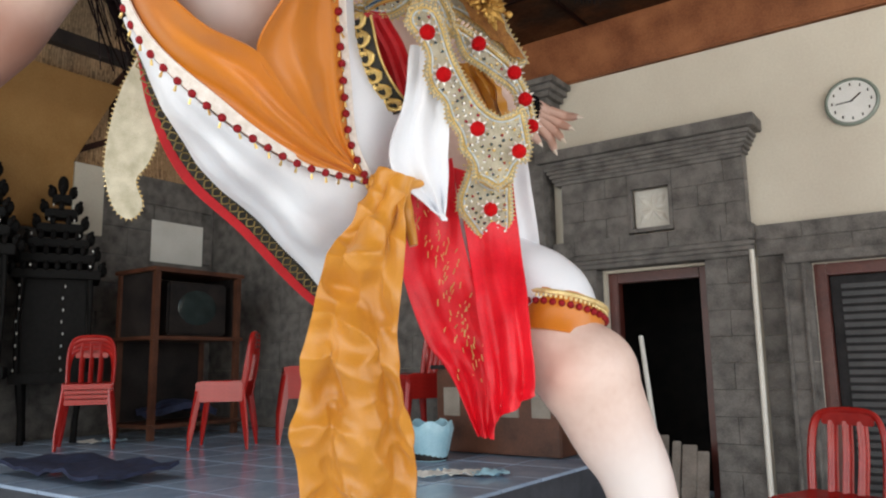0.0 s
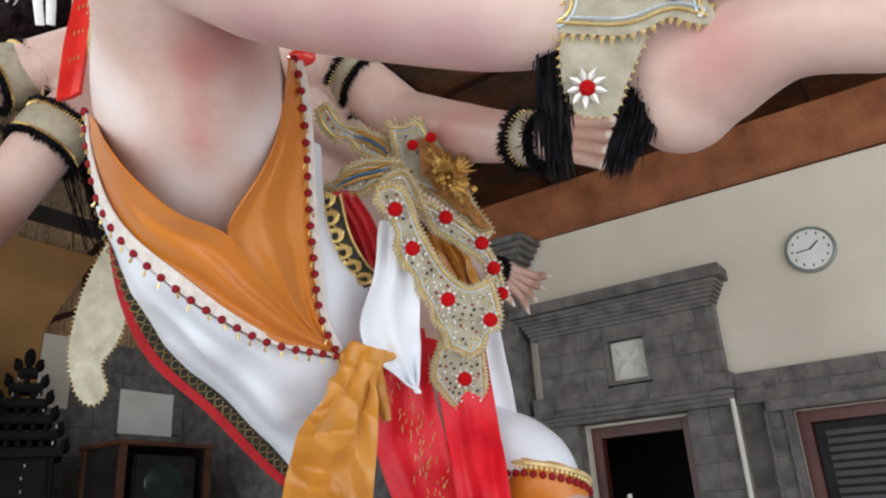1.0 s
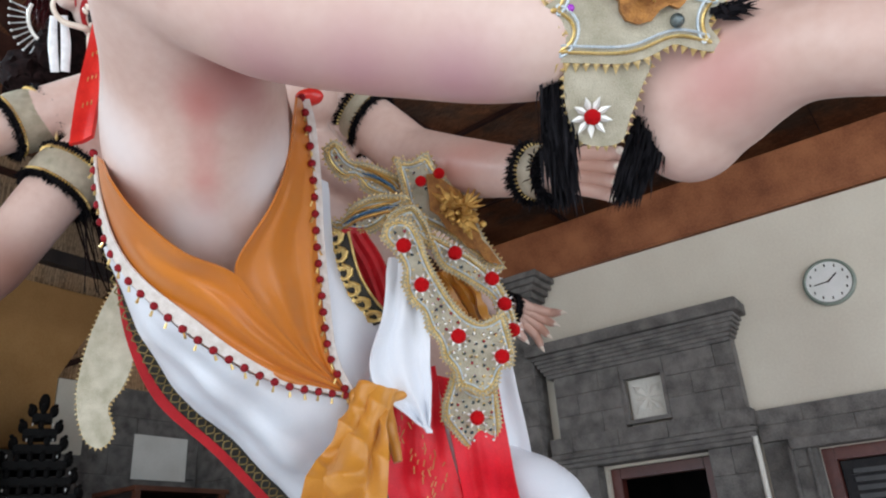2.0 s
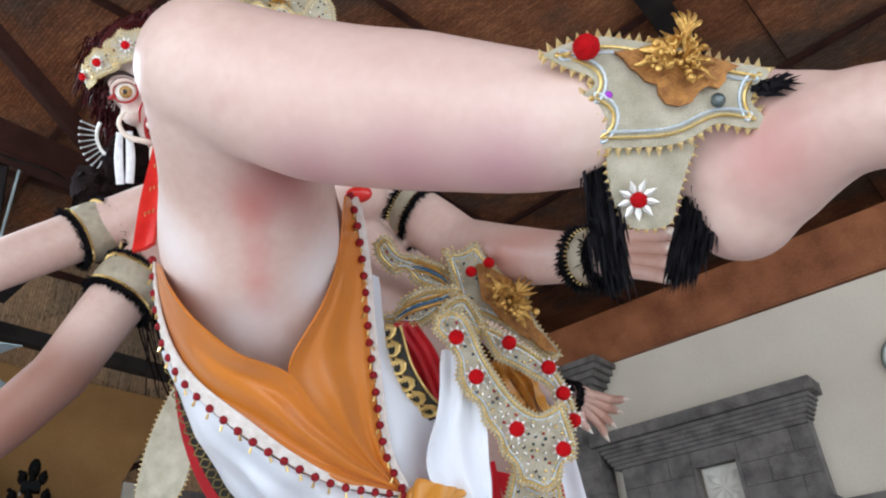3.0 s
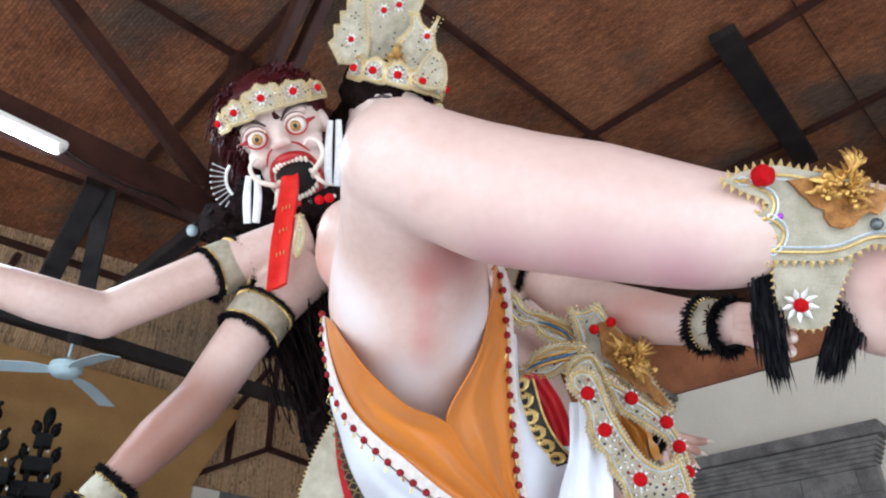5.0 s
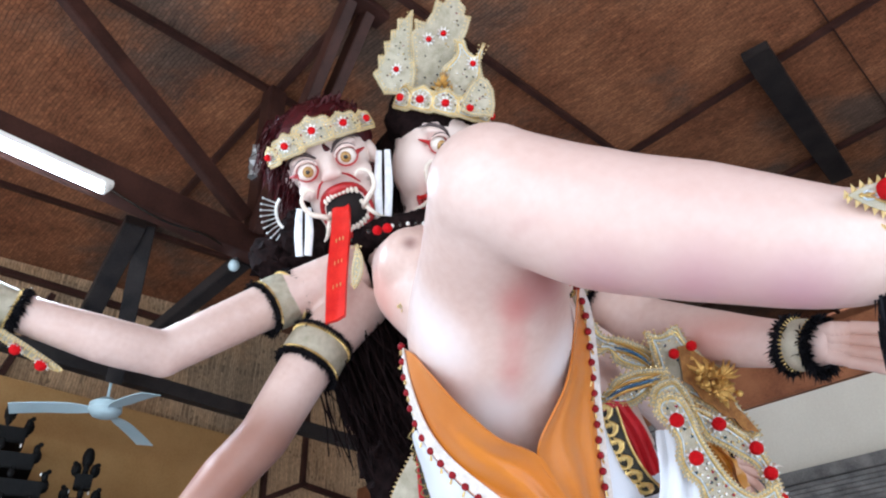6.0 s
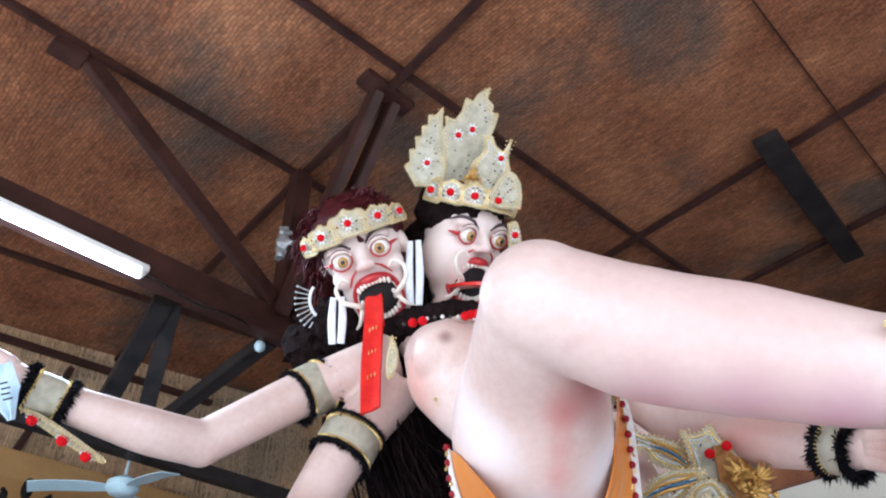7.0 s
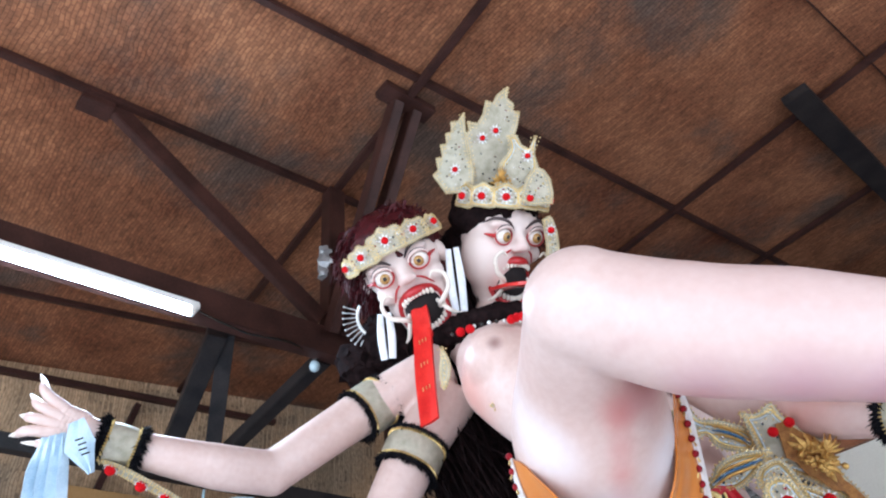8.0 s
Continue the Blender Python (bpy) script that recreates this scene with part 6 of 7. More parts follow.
# ---------------------------------------------------------------- stone gate, doors and fittings of the north wall
def blocks(parent, x0, x1, z0, z1, front, back, high=0.19, long=0.38, holes=(), seed=1):
    """Coursed stone blocks as parts of a wall piece, their faces a little uneven."""
    rng = random.Random(seed)
    rows = max(1, round((z1 - z0) / high))
    hh = (z1 - z0) / rows
    for r in range(rows):
        x = x0 - (long / 2 if r % 2 else 0)
        while x < x1 - 0.01:
            a, b = max(x, x0), min(x + long, x1)
            x += long
            za, zb = z0 + r * hh, z0 + (r + 1) * hh
            if b - a < 0.03 or any(h[0] - 0.01 < (a + b) / 2 < h[1] + 0.01 and h[2] - 0.01 < (za + zb) / 2 < h[3] + 0.01 for h in holes):
                continue
            y = front + rng.uniform(-0.002, 0.002)
            bm = bmesh.new()
            box(bm, ((a + b) / 2, (y + back) / 2, (za + zb) / 2), (b - a - 0.002, back - y, hh - 0.002), bevel=0.0025)
            part("stone", bm, STONE, parent, smooth=False)


gate = thing("stone_gate", (-2.0, 5.42, 0), "grey carved volcanic stone gate round a dark doorway", "gate")
blocks(gate, -2.78, -2.42, 0, 1.84, 5.36, 5.5, seed=2)
blocks(gate, -1.58, -1.27, 0, 1.84, 5.36, 5.5, long=0.31, seed=3)
blocks(gate, -2.78, -1.24, 1.84, 2.08, 5.35, 5.5, high=0.12, seed=4)
blocks(gate, -2.7, -2.14, 2.08, 2.56, 5.38, 5.5, high=0.16, seed=5)
blocks(gate, -1.79, -1.27, 2.08, 2.56, 5.38, 5.5, high=0.16, seed=6)
blocks(gate, -2.14, -1.79, 2.47, 2.56, 5.38, 5.5, high=0.09, seed=7)
for k in range(6):
    w = 0.016 * k
    bm = bmesh.new()
    box(bm, (-2.01, 5.43 - w / 2, 2.575 + 0.03 * k), (1.48 + 2 * w, 0.14 + w, 0.03), bevel=0.004)
    part("cornice_step", bm, STONE, gate, smooth=False)
bm = bmesh.new()
box(bm, (-2.01, 5.38, 2.79), (1.72, 0.26, 0.09), bevel=0.006)
part("cap", bm, STONE, gate, smooth=False)
for k in range(3):
    bm = bmesh.new()
    box(bm, (-2.01, 5.345 - 0.008 * k, 1.86 + 0.035 * k), (1.54 + 0.02 * k, 0.02, 0.03), bevel=0.004)
    part("moulding", bm, STONE, gate, smooth=False)

grille = thing("wall_grille", (-1.965, 5.44, 2.11), "square white carved panel with a four-petalled flower", "panel")
bm = bmesh.new()
for (c, sz) in (((-1.965, 5.4, 2.455), (0.35, 0.05, 0.03)), ((-1.965, 5.4, 2.115), (0.35, 0.05, 0.03)), ((-2.125, 5.4, 2.285), (0.03, 0.05, 0.31)), ((-1.805, 5.4, 2.285), (0.03, 0.05, 0.31))):
    box(bm, c, sz, bevel=0.004)
part("frame", bm, STONE, grille, smooth=False)
bm = bmesh.new()
box(bm, (-1.965, 5.47, 2.285), (0.29, 0.02, 0.31), bevel=0.003)
part("slab", bm, WALLWHITE, grille)
for k in range(4):
    for off in (0, 45):
        a = radians(90 * k + 45 + off)
        L = 0.15 if off == 0 else 0.1
        bm = bmesh.new()
        c = V(-1.965, 5.458, 2.285)
        d = V(math.cos(a), 0, math.sin(a))
        tube(bm, [c + d * 0.015, c + d * L * 0.6, c + d * L], [0.01, 0.034 if off == 0 else 0.016, 0.004], 8, flat=0.7)
        part("petal", bm, WALLWHITE, grille)


def frame_door(name, x0, x1, z1, y, label, pane=None):
    t = thing(name, ((x0 + x1) / 2, y, 0), label, "door")
    t["kind"] = "structure"
    for nm, c, sz in (("jamb", (x0 + 0.04, y, z1 / 2), (0.08, 0.1, z1)), ("jamb", (x1 - 0.04, y, z1 / 2), (0.08, 0.1, z1)), ("lintel", ((x0 + x1) / 2, y - 0.003, z1 - 0.04), (x1 - x0 - 0.16, 0.1, 0.08))):
        bm = bmesh.new()
        box(bm, c, sz, bevel=0.006)
        part(nm, bm, DOORWOOD, t)
    if pane:
        bm = bmesh.new()
        box(bm, ((x0 + x1) / 2, y + 0.03, z1 / 2 - 0.04), (x1 - x0 - 0.17, 0.02, z1 - 0.09), bevel=0.003)
        part("leaf", bm, pane, t)
        for k in range(28):
            bm = bmesh.new()
            box(bm, ((x0 + x1) / 2, y + 0.012, 0.2 + k * 0.052), (x1 - x0 - 0.3, 0.012, 0.03), bevel=0.002)
            part("slat", bm, mat("dark_slat", (0.03, 0.032, 0.035), (0.06, 0.062, 0.066), rough=0.5) if k == 0 else bpy.data.materials["dark_slat"], t)
    return t


frame_door("door_1", -2.4, -1.6, 1.82, 5.6, "open doorway with a dark red wooden frame")
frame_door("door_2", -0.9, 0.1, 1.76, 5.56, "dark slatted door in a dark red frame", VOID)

band = thing("stone_band", (0, 5.46, 0), "grey stone dado and moulding along the cream wall", "dado")
band["kind"] = "structure"
blocks(band, -1.24, 5.1, 1.84, 2.06, 5.44, 5.5, high=0.11, long=0.6, seed=11)
blocks(band, -1.24, -1.06, 0, 1.84, 5.47, 5.5, long=0.36, seed=12)
blocks(band, -1.06, -0.9, 0, 1.84, 5.4, 5.5, long=0.32, seed=13)
blocks(band, 0.1, 5.1, 0, 1.84, 5.45, 5.5, long=0.6, high=0.3, seed=14)
bm = bmesh.new()
box(bm, (-0.4, 5.42, 1.8), (1.3, 0.14, 0.07), bevel=0.006)
part("lintel_stone", bm, STONE, band, smooth=False)
for x in (-1.06, -0.94):
    bm = bmesh.new()
    box(bm, (x, 5.385, 0.9), (0.025, 0.03, 1.76), bevel=0.005)
    part("fillet", bm, STONE, band, smooth=False)
bm = bmesh.new()
tube(bm, [(-1.25, 5.345, 0), (-1.25, 5.345, 1.88)], [0.018, 0.018], 10, n=2)
tagged(part("conduit", bm, WALLWHITE), "pale upright conduit beside the gate", "pipe")

pier = thing("stone_pier", (-3.0, 5.4, 0), "grey stone corner pier with a stepped capital under the beam", "pier")
pier["kind"] = "structure"
blocks(pier, -3.5, -2.82, 0, 3.2, 5.3, 5.5, high=0.2, long=0.34, seed=15)
for k in range(5):
    bm = bmesh.new()
    box(bm, (-3.14, 5.38 - 0.012 * k, 3.225 + 0.05 * k), (0.74 + 0.07 * k, 0.22 + 0.03 * k, 0.05), bevel=0.005)
    part("capital_step", bm, STONE, pier, smooth=False)
clad = thing("stone_cladding", (-5.3, 5.45, 0), "grey stone facing at the back of the stage", "wall facing")
clad["kind"] = "structure"
blocks(clad, -7.3, -3.5, 0.5, 3.46, 5.42, 5.5, high=0.3, long=0.6, seed=16)
west = thing("stone_facing", (-7.26, 3.0, 0), "grey stone facing behind the cupboard", "wall facing")
west["kind"] = "structure"
rng = random.Random(8)
for r in range(9):
    for k in range(10):
        y = 1.9 + 0.6 * k - (0.3 if r % 2 else 0)
        if y > 5.3:
            continue
        bm = bmesh.new()
        box(bm, (-7.275 + rng.uniform(-0.004, 0.004), min(y + 0.3, 5.12), 0.66 + 0.3 * r), (0.06, min(0.596, 5.42 - y - 0.02), 0.296), bevel=0.005)
        part("stone", bm, STONE, west, smooth=False)
bm = bmesh.new()
vs = [bm.verts.new((-7.235, y, z)) for y, z in ((0.6, 2.475), (3.66, 2.475), (3.66, 3.2), (4.12, 4.1), (0.6, 4.1))]
got = bmesh.ops.extrude_face_region(bm, geom=[bm.faces.new(vs)])
for v in got["geom"]:
    if isinstance(v, bmesh.types.BMVert):
        v.co.x += 0.04
structure("wall_panel", bm, TANWALL, "ochre plaster field above the stone wall", "wall")
bm = bmesh.new()
box(bm, (-7.215, 3.83, 2.83), (0.04, 0.32, 0.72), bevel=0.004)
structure("wall_panel", bm, PLASTER, "pale plaster strip beside the ochre field", "wall")

clock = thing("wall_clock", (-0.565, 5.46, 2.835), "round white wall clock with a grey-green rim", "clock")
cm = pose(-0.565, 5.5, 2.835, 90, 0, 0)
bm = bmesh.new()
lathe(bm, [(0.13, 0.0), (0.16, 0.0), (0.168, 0.02), (0.164, 0.036), (0.152, 0.042), (0.144, 0.034), (0.142, 0.03)], 40, cm)
part("rim", bm, CLOCKRIM, clock)
bm = bmesh.new()
lathe(bm, [(0.02, 0.026), (0.145, 0.026), (0.145, 0.0335), (0.02, 0.034)], 40, cm)
part("dial", bm, CLOCKFACE, clock)
for k in range(12):
    a = radians(30 * k)
    bm = bmesh.new()
    box(bm, (0.118 * math.sin(a), 0.118 * math.cos(a), 0.036), (0.008, 0.018, 0.003), cm)
    part("hour_mark", bm, PUPIL, clock)
for nm, a, L, w in (("minute_pointer", -95, 0.105, 0.006), ("hour_pointer", 52, 0.085, 0.009)):
    bm = bmesh.new()
    box(bm, (0, L / 2 - 0.01, 0.04 if w < 0.008 else 0.044), (w, L, 0.003), cm @ pose(0, 0, 0, 0, 0, -a))
    part(nm, bm, PUPIL, clock)

# brush pole and boards leaning in the doorway
bm = bmesh.new()
tube(bm, [(-2.1, 5.4, 1.31), (-1.93, 5.15, 0.5), (-1.84, 5.0, 0.03)], [0.018, 0.018, 0.018], 10)
pole = tagged(part("broom_pole", bm, PAPER), "pale bamboo broom pole leaning in the doorway", "broom")
bm = bmesh.new()
tube(bm, [(-1.94, 5.17, 0.62), (-1.92, 5.13, 0.5)], [0.026, 0.03], 10)
part("binding", bm, BLACKWOOD, pole)
for k, (x, h, w) in enumerate(((-1.93, 0.6, 0.07), (-1.84, 0.56, 0.06), (-1.75, 0.54, 0.1), (-1.66, 0.5, 0.08))):
    bm = bmesh.new()
    beam(bm, (x + 0.05, 5.0, 0.01), (x, 5.3, h), w, 0.022)
    tagged(part("board", bm, mat("grey_board", (0.12, 0.1, 0.085), (0.26, 0.23, 0.2), rough=0.7, scale=6) if k == 0 else bpy.data.materials["grey_board"]), "weathered grey-brown board leaning beside the doorway", "board", "boards by the doorway")

# ---------------------------------------------------------------- chairs
def make_chair(m):
    """Stackable plastic chair: moulded seat, slatted back with a rounded top, four splayed legs."""
    t = thing("plastic_chair", m, "glossy red plastic chair in a stack", "chair", "red plastic chairs")
    bm = bmesh.new()
    rows = []
    for i in range(9):
        v = i / 8
        row = []
        for j in range(9):
            u = j / 8 * 2 - 1
            w = 0.2 - 0.02 * v
            row.append(V(u * w, -0.2 + 0.4 * v, 0.44 - 0.025 * (1 - u * u) * math.sin(math.pi * v) - (0.03 if i == 0 else 0)))
        rows.append(row)
    s_ = sheet([[m @ p for p in r] for r in rows], 0.014)
    part("seat", s_, REDPLASTIC, t)
    bm = bmesh.new()
    for sx in (-1, 1):
        box(bm, (sx * 0.195, 0, 0.415), (0.016, 0.38, 0.05), m, 0.004)
    box(bm, (0, -0.195, 0.405), (0.38, 0.016, 0.06), m, 0.004)
    part("apron", bm, REDPLASTIC, t)
    bm = bmesh.new()
    arch = [V(-0.185, 0.19, 0.43), V(-0.19, 0.225, 0.65), V(-0.165, 0.245, 0.8), V(-0.09, 0.255, 0.85), V(0.09, 0.255, 0.85), V(0.165, 0.245, 0.8), V(0.19, 0.225, 0.65), V(0.185, 0.19, 0.43)]
    tube(bm, [m @ p for p in arch], [0.022, 0.022], 8, flat=0.7)
    box(bm, (0, 0.252, 0.815), (0.27, 0.018, 0.07), m, 0.006)
    part("back_frame", bm, REDPLASTIC, t)
    for k in (-1, 0, 1):
        bm = bmesh.new()
        tube(bm, [m @ V(k * 0.075, 0.195, 0.43), m @ V(k * 0.08, 0.238, 0.65), m @ V(k * 0.075, 0.252, 0.8)], [0.028, 0.027, 0.027], 8, flat=0.25)
        part("back_slat", bm, REDPLASTIC, t)
    for sx in (-1, 1):
        for sy in (-1, 1):
            bm = bmesh.new()
            tube(bm, [m @ V(sx * 0.175, sy * 0.175, 0.43), m @ V(sx * 0.2, sy * 0.21, 0.2), m @ V(sx * 0.225, sy * 0.24, 0.0)], [0.03, 0.026, 0.018], 8, flat=0.6)
            part("leg", bm, REDPLASTIC, t)
    return t


def stack(x, y, z, turn, n):
    for k in range(n):
        copy_thing(proto, pose(x, y, z + 0.036 * k, 0, 0, turn) @ Matrix.Scale(0.93, 4))


proto = make_chair(Matrix())
proto.matrix_basis = pose(-0.72, 4.15, 0, 0, 0, -20)
proto["label"] = "glossy red plastic chair standing by the doors"
stack(-6.0, 3.28, STAGE_Z, 58, 4)
stack(-5.0, 3.86, STAGE_Z, -50, 4)
stack(-4.75, 4.5, STAGE_Z, -40, 7)
stack(-3.75, 4.75, STAGE_Z, -20, 5)
for ob in scene.objects:
    if ob.name.startswith("plastic_chair.") and ob.parent is None:
        ob["label"] = "glossy red plastic chair stacked on the stage"

# ---------------------------------------------------------------- cupboard, television, shrines
cab = thing("television_cupboard", (-6.28, 4.3, STAGE_Z), "dark brown open wooden television cupboard", "cupboard")
X0, X1, Y0, Y1 = -6.56, -6.0, 3.86, 4.76
for x in (X0, X1):
    for y in (Y0, Y1):
        bm = bmesh.new()
        box(bm, (x, y, STAGE_Z + 0.755), (0.055, 0.055, 1.51), bevel=0.005)
        part("post", bm, CABWOOD, cab)
for z, h in ((2.02, 0.04), (1.4, 0.035), (0.62, 0.035)):
    bm = bmesh.new()
    box(bm, ((X0 + X1) / 2, (Y0 + Y1) / 2, z), (X1 - X0 + 0.1, Y1 - Y0 + 0.1, h), bevel=0.006)
    part("shelf", bm, CABWOOD, cab)
for c, sz in (((X0, (Y0 + Y1) / 2, 1.3), (0.02, Y1 - Y0, 1.4)), (((X0 + X1) / 2, Y1, 1.7), (X1 - X0, 0.02, 0.6)), (((X0 + X1) / 2, Y0, 1.7), (X1 - X0, 0.015, 0.6))):
    bm = bmesh.new()
    box(bm, c, sz)
    part("panel", bm, BLACKWOOD, cab, smooth=False)
tv = thing("television", (-6.22, 4.34, 1.42), "old black television with a bulging dark screen", "television")
bm = bmesh.new()
box(bm, (-6.24, 4.34, 1.68), (0.4, 0.66, 0.5), bevel=0.02)
part("case", bm, BLACKWOOD, tv)
bm = bmesh.new()
ball(bm, (-6.06, 4.33, 1.69), (0.04, 0.25, 0.19), None, 20)
part("screen", bm, DARKGLASS, tv, "bulging dark glass screen")
poster = thing("poster", (-7.22, 4.75, 2.5), "blank white sheet pinned to the stone wall", "poster")
bm = bmesh.new()
box(bm, (-7.232, 4.9, 2.51), (0.006, 0.66, 0.46))
part("sheet", bm, PAPER, poster, smooth=False)
cloth("dark_cloth", ribbon([(-6.3, 4.0, 0.72), (-6.25, 4.3, 0.8), (-6.2, 4.6, 0.72)], [0.15, 0.2, 0.15], (1, 0, 0), nu=24, nv=12), BLUEFABRIC, "dark folded cloths on the cupboard's lowest shelf", 0.06, 0.05, 6)


def shrine(x, y, z0, top, w, turn, label, seed):
    """Black carved shrine: stand, niche body, and a tapering roof of curled tiers with small bright studs."""
    rng = random.Random(seed)
    m = pose(x, y, z0, 0, 0, turn)
    t = thing("carved_shrine", m, label, "shrine", "black shrines")
    H = top - z0
    for sx in (-1, 1):
        for sy in (-1, 1):
            bm = bmesh.new()
            tube(bm, [m @ V(sx * w * 0.36, sy * w * 0.3, 0), m @ V(sx * w * 0.38, sy * w * 0.32, H * 0.1), m @ V(sx * w * 0.42, sy * w * 0.36, H * 0.22)], [0.03, 0.026, 0.035], 8)
            part("leg", bm, SHRINE, t)
    bm = bmesh.new()
    box(bm, (0, 0, H * 0.24), (w * 1.15, w * 0.95, H * 0.04), m, 0.01)
    box(bm, (0, 0, H * 0.44), (w * 0.9, w * 0.75, H * 0.36), m, 0.01)
    for sx in (-1, 1):
        tube(bm, [m @ V(sx * w * 0.47, -w * 0.4, H * 0.26), m @ V(sx * w * 0.5, -w * 0.42, H * 0.44), m @ V(sx * w * 0.47, -w * 0.4, H * 0.62)], [0.028, 0.02, 0.03], 8)
    part("body", bm, SHRINE, t)
    bm = bmesh.new()
    for k in range(6):
        f = 1 - k / 6.5
        zz = H * (0.63 + 0.062 * k)
        box(bm, (0, 0, zz), (w * 1.25 * f, w * 1.05 * f, H * 0.035), m, 0.008)
        n = max(3, int(9 * f))
        for i in range(n):
            u = (i / (n - 1) * 2 - 1) if n > 1 else 0
            for sy in (-1, 1):
                c = V(u * w * 0.62 * f, sy * w * 0.52 * f, zz + H * 0.028)
                ball(bm, c, (0.026, 0.026, 0.04), m, 8)
                ball(bm, c + V(u * 0.02, sy * 0.012, 0.035), 0.02, m, 7)
        for sx in (-1, 1):
            ball(bm, (sx * w * 0.66 * f, 0, zz + H * 0.03), (0.04, 0.03, 0.06), m, 8)
    ball(bm, (0, 0, H * 1.0), (0.05, 0.05, 0.09), m, 10)
    part("roof", bm, SHRINE, t, "tapering roof of curled tiers")
    bm = bmesh.new()
    for k in range(8):
        ball(bm, (-w * 0.5 + rng.uniform(-0.01, 0.01), -w * 0.46, H * (0.27 + 0.045 * k)), (0.008, 0.008, 0.015), m, 6)
        ball(bm, (w * 0.12 + rng.uniform(-0.01, 0.01), -w * 0.4, H * (0.27 + 0.045 * k)), (0.007, 0.007, 0.014), m, 6)
    for k in range(10):
        f = 1 - (k % 5) / 6.5
        ball(bm, ((-1 if k < 5 else 1) * w * 0.6 * f * rng.uniform(0.5, 1), -w * 0.56 * f, H * (0.66 + 0.062 * (k % 5))), (0.008, 0.008, 0.016), m, 6)
    tagged(part("studs", bm, SEQUIN, t, "small bright metal studs"), kind="stuff")


shrine(-6.78, 3.36, STAGE_Z, 2.82, 0.56, 62, "black carved wooden shrine with bright studs on the stage", 1)
shrine(-6.7, 2.62, STAGE_Z, 3.05, 0.5, 62, "taller black carved shrine with a tiered roof", 2)
shrine(-6.45, 1.85, 0.0, 3.3, 0.46, 70, "slim tall black carved shrine beside the stage", 3)
shrine(-6.7, 1.25, 0.0, 3.62, 1.05, 75, "broad tall black carved shrine with heavy curls", 4)

# sideboard, basket and litter on the stage
sb = thing("sideboard", (-2.8, 4.62, STAGE_Z), "low dark wooden sideboard with pale panels", "sideboard")
bm = bmesh.new()
box(bm, (-2.8, 4.62, 0.8), (1.0, 0.4, 0.58), bevel=0.01)
part("body", bm, CABWOOD, sb)
bm = bmesh.new()
box(bm, (-2.8, 4.61, 1.105), (1.06, 0.46, 0.03), bevel=0.006)
part("top", bm, BLACKWOOD, sb)
for k in range(4):
    bm = bmesh.new()
    box(bm, (-3.16 + 0.24 * k, 4.415, 0.86), (0.14, 0.012, 0.2), bevel=0.003)
    part("panel", bm, mat("pale_panel", (0.2, 0.17, 0.14), (0.3, 0.26, 0.22), rough=0.6) if k == 0 else bpy.data.materials["pale_panel"], sb)
bk = thing("basket", (-3.05, 4.0, STAGE_Z), "pale blue plastic basket with a scalloped rim", "basket")
bm = bmesh.new()
for k, (r0, z0, r1, z1) in enumerate(((0.1, 0.0, 0.14, 0.2),)):
    ring_a = [[V(-3.05 + r * math.cos(a) * 1.05, 4.0 + r * math.sin(a), STAGE_Z + 0.004 + z + (0.02 * math.sin(5 * a) if z > 0.15 else 0)) for a in (2 * math.pi * i / 30 for i in range(31))] for r, z in ((0.1, 0.0), (0.12, 0.07), (0.135, 0.14), (0.15, 0.2), (0.14, 0.24))]
part("wall", sheet(ring_a, 0.008), BLUEBASKET, bk)
# near-black plug, added to stand in for the shade inside the basket
bm = bmesh.new()
lathe(bm, [(0.02, 0.01), (0.115, 0.01), (0.128, 0.17), (0.02, 0.19)], 20, pose(-3.05, 4.0, STAGE_Z))
part("dark_inside", bm, BLACKWOOD, bk)
cloth("navy_cloth", [[V(-5.0 + 0.09 * i, 2.15 + 0.07 * j, STAGE_Z + 0.03 + 0.06 * max(0, noise.noise(V(i * 0.4, j * 0.5, 3))) + 0.03) for j in range(8)] for i in range(14)], BLUEFABRIC, "crumpled navy cloth lying on the stage", 0.02, 0.03, 7)
for k, (x, y, a, mt) in enumerate(((-2.5, 3.55, 20, PAPER), (-2.62, 3.42, 70, PAPER), (-2.35, 3.62, 45, BLUEBASKET), (-6.3, 3.5, 10, PAPER), (-6.2, 3.65, 60, BLUEBASKET))):
    rows = [[pose(x, y, STAGE_Z, 0, 0, a) @ V(0.02 * i - 0.1, 0.02 * j - 0.07, 0.02 + 0.025 * noise.noise(V(i * 0.5, j * 0.5, k))) for j in range(8)] for i in range(11)]
    cloth("litter", rows, mt, "crumpled paper and plastic wrapping on the stage", 0.004, 0.01, 14, "litter")

# ---------------------------------------------------------------- roof timbers, lamp, fan
tie = thing("roof_truss", (-3.75, 0, 3.95), "dark brown timber truss with braces under the mats", "truss")


def timber(name, p, q, w, h, parent=None, material=DARKWOOD):
    bm = bmesh.new()
    beam(bm, p, q, w, h)
    return part(name, bm, material, parent if parent is not None else tie)


timber("tie_beam", (-3.76, -5.7, 3.93), (-3.76, 5.4, 3.93), 0.12, 0.2)
timber("king_post", (-3.74, 1.55, 4.0), (-3.74, 1.55, 5.3), 0.13, 0.13)
timber("brace", (-3.72, -0.16, 5.2), (-3.72, 1.45, 4.08), 0.07, 0.12)
timber("brace", (-2.72, 1.41, 5.28), (-3.68, 1.5, 3.98), 0.07, 0.14)
timber("brace", (-2.72, 1.56, 5.28), (-3.68, 1.62, 3.98), 0.07, 0.14)
bm = bmesh.new()
box(bm, (-2.7, 1.48, 5.31), (0.14, 0.42, 0.06), bevel=0.005)
part("cleat", bm, DARKWOOD, tie)
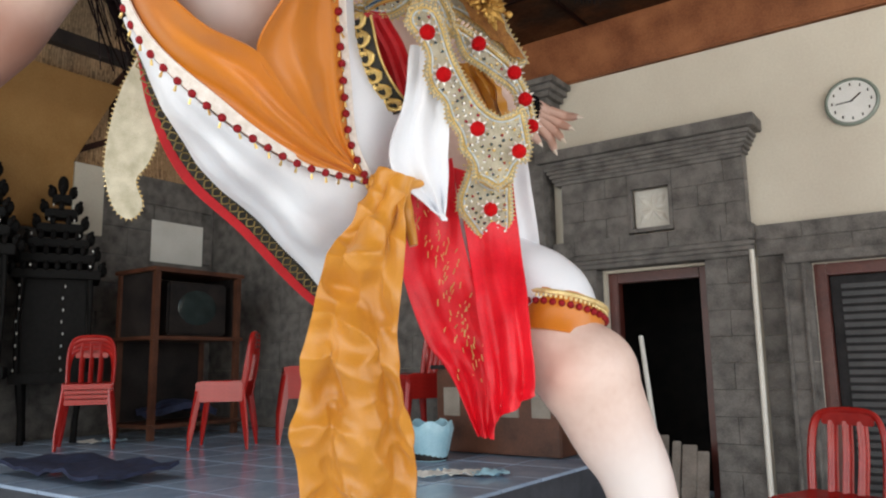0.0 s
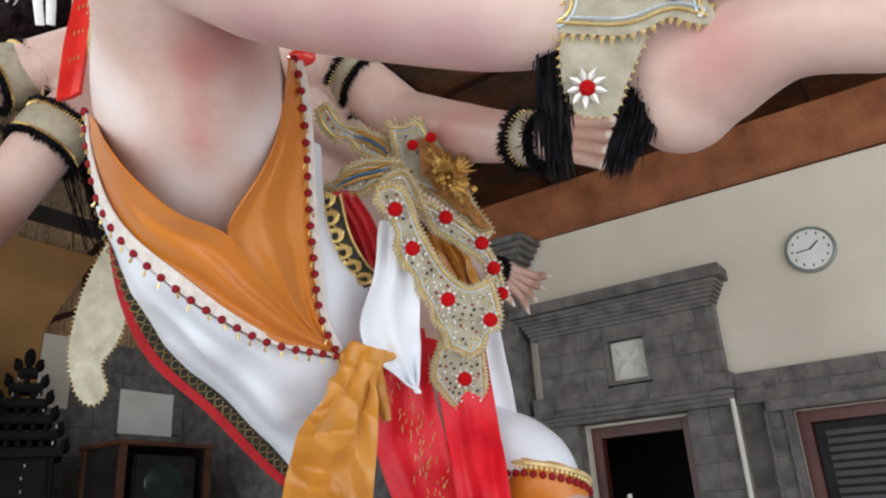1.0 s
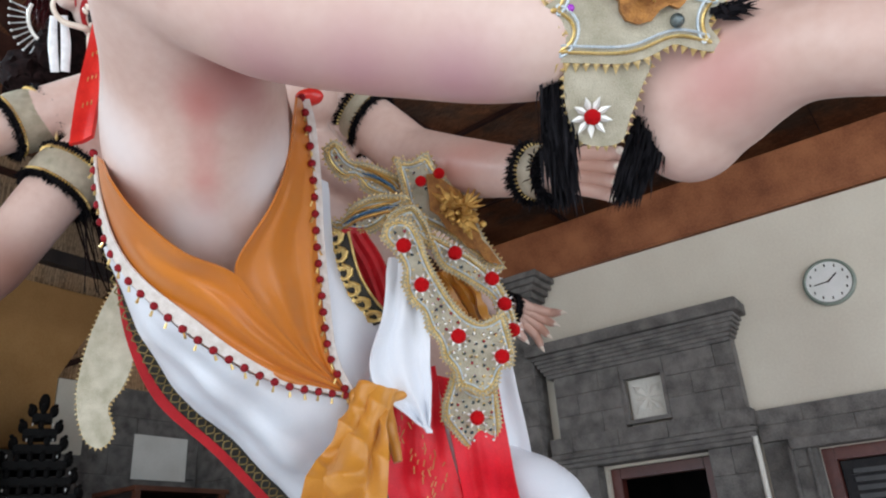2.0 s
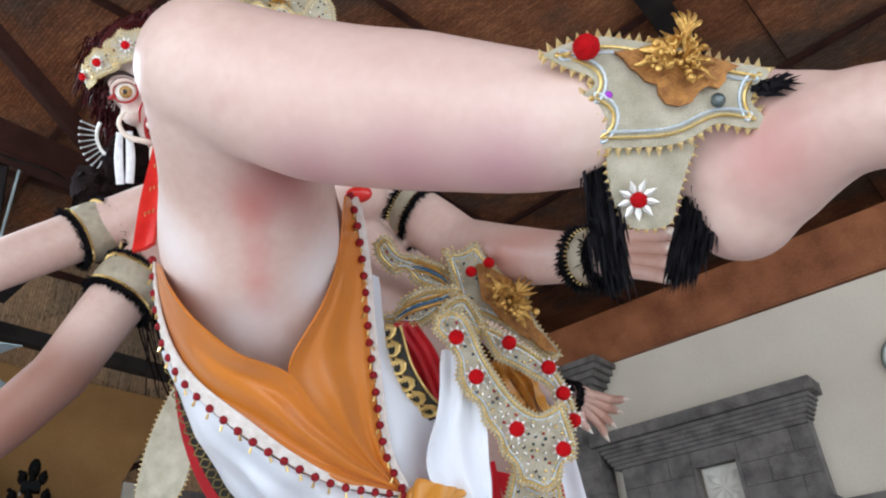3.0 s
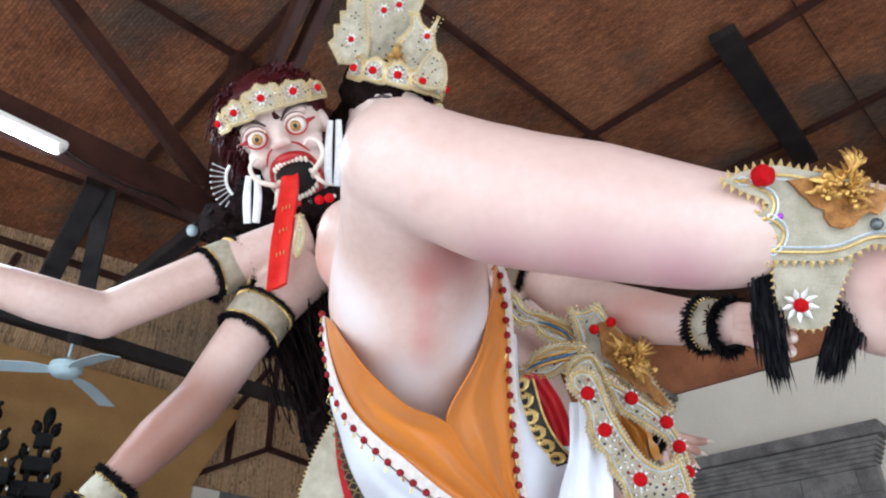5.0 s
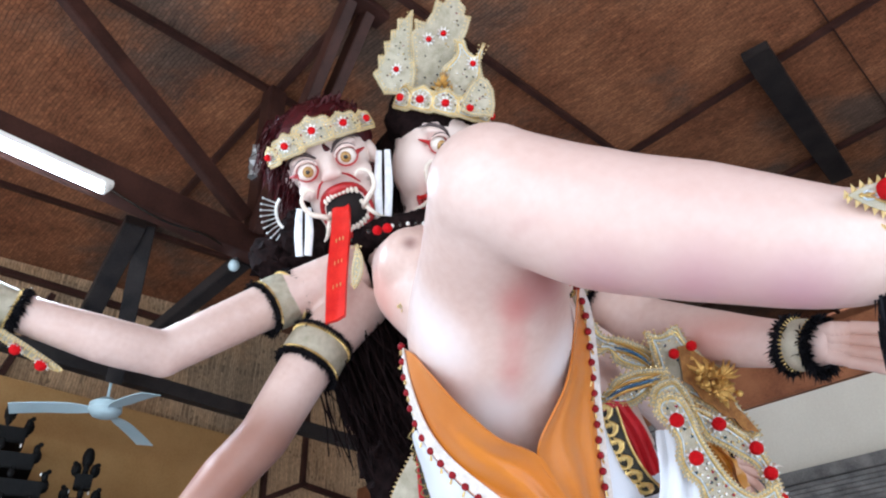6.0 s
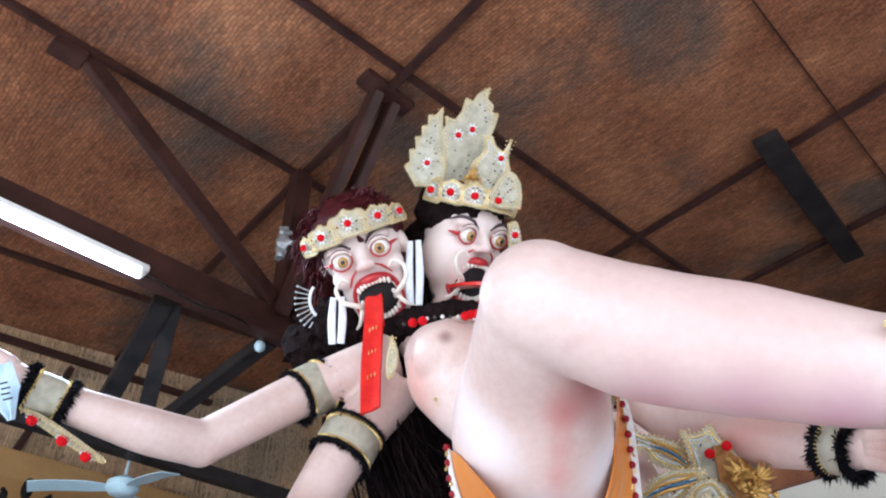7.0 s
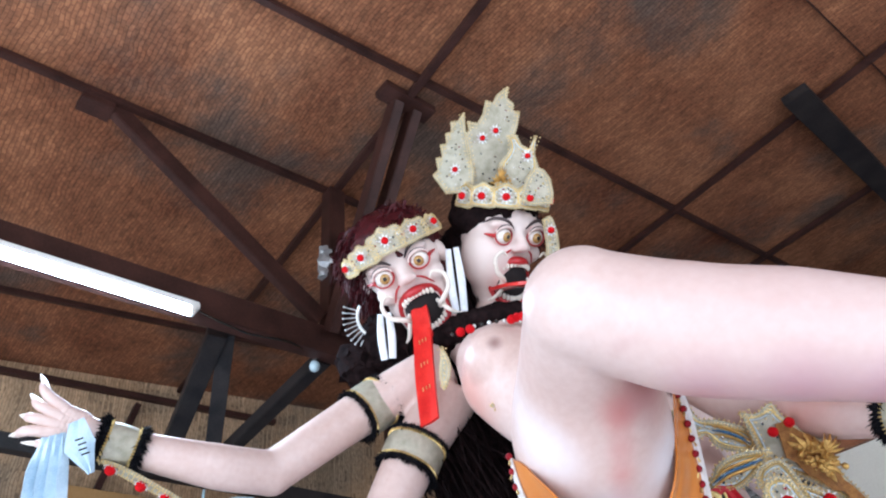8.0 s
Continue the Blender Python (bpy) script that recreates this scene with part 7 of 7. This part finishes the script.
bm = bmesh.new()
box(bm, (-3.72, -0.22, 5.12), (0.14, 0.2, 0.06), bevel=0.005)
part("cleat", bm, DARKWOOD, tie)
bm = bmesh.new()
tube(bm, [(-3.74, 1.48, 4.45), (-3.73, 1.49, 4.6), (-3.74, 1.48, 4.72)], [0.045, 0.06, 0.038], 12)
for v in bm.verts:
    v.co += V(noise.noise(v.co * 22), noise.noise(v.co * 22 + V(5, 0, 0)), 0) * 0.035
part("wrapping", bm, METAL, tie, "grey plastic wrapped round the post")
far = thing("roof_truss", (-5.6, 1.5, 4.5), "blackened timber struts of the farther truss", "truss")
for p, q, w in (((-4.511, 1.072, 4.293), (-5.866, 1.293, 3.820), 0.14), ((-4.550, 1.160, 4.343), (-5.609, 1.590, 3.642), 0.12), ((-3.899, 1.593, 3.930), (-5.379, 1.610, 3.837), 0.1), ((-4.448, -0.798, 5.791), (-4.806, -0.683, 5.040), 0.16)):
    timber("strut", p, q, w, 0.1, far, BLACKWOOD)
timber("tie_beam", (-5.75, -5.7, 3.75), (-5.75, 5.4, 3.75), 0.1, 0.12, far, BLACKWOOD)
str_ = thing("roof_brace", (-1.15, 5.1, 5.6), "black timber bar fixed across two battens", "brace")
timber("bar", (-1.07, 3.95, CEIL(3.95) - 0.09), (-1.22, 6.35, CEIL(6.35) - 0.09), 0.2, 0.08, str_, BLACKWOOD)

lamp = thing("fluorescent_lamp", (-3.6, -0.06, 3.79), "lit fluorescent tube in a white batten fitting", "lamp")
bm = bmesh.new()
box(bm, (-3.62, -0.06, 3.8), (0.07, 1.28, 0.05), bevel=0.008)
part("fitting", bm, WALLWHITE, lamp)
bm = bmesh.new()
tube(bm, [(-3.6, -0.66, 3.745), (-3.6, 0.53, 3.745)], [0.019, 0.019], 14, n=4)
part("tube", bm, TUBE, lamp, "glowing white tube")
for y in (-0.67, 0.54):
    bm = bmesh.new()
    box(bm, (-3.6, y, 3.76), (0.045, 0.03, 0.06), bevel=0.005)
    part("holder", bm, WALLWHITE, lamp)
tl = bpy.data.lights.new("tube_light", "AREA")
tl.shape, tl.size, tl.size_y, tl.energy, tl.color = "RECTANGLE", 0.06, 1.15, 36, (0.82, 0.92, 1.0)
new("tube_light", tl).matrix_world = Matrix.Translation((-3.6, -0.06, 3.715))
bulb = thing("bulb", (-3.83, 1.475, 3.8), "small pale blue bulb hanging under the tie beam", "bulb")
bm = bmesh.new()
ball(bm, (-3.83, 1.475, 3.79), (0.036, 0.036, 0.04), None, 12)
part("glass", bm, FANBLUE, bulb)
bm = bmesh.new()
tube(bm, [(-3.82, 1.475, 3.82), (-3.8, 1.475, 3.86)], [0.02, 0.024], 10, n=1)
part("holder", bm, BLACKWOOD, bulb)
cable = bmesh.new()
tube(cable, [(-3.66, 0.55, 3.82), (-3.68, 0.9, 3.78), (-3.7, 1.2, 3.82), (-3.8, 1.46, 3.85)], [0.007, 0.007], 6)
tagged(part("cable", cable, PUPIL), "black cable running along the tie beam", "cable")

fan = thing("ceiling_fan", (-5.82, 1.65, 3.48), "pale blue three-bladed ceiling fan on a rod", "fan")
bm = bmesh.new()
lathe(bm, [(0.03, -0.06), (0.09, -0.05), (0.125, -0.01), (0.12, 0.04), (0.06, 0.08), (0.02, 0.1)], 24, pose(-5.82, 1.65, 3.48))
part("motor", bm, FANBLUE, fan)
bm = bmesh.new()
tube(bm, [(-5.82, 1.65, 3.55), (-5.82, 1.65, CEIL(1.65))], [0.012, 0.012], 8, n=2)
part("rod", bm, FANBLUE, fan)
for a in (245, 5, 125):
    bm = bmesh.new()
    m = pose(-5.82, 1.65, 3.47, 0, 0, a)
    rows = [[m @ V(0.1 + 0.055 * i, (0.035 + 0.04 * math.sin(min(1, i / 3) * 1.4)) * v, 0.012 * v - 0.0005 * i * i) for v in (-1, -0.5, 0, 0.5, 1)] for i in range(11)]
    part("blade", sheet(rows, 0.006), FANBLUE, fan)
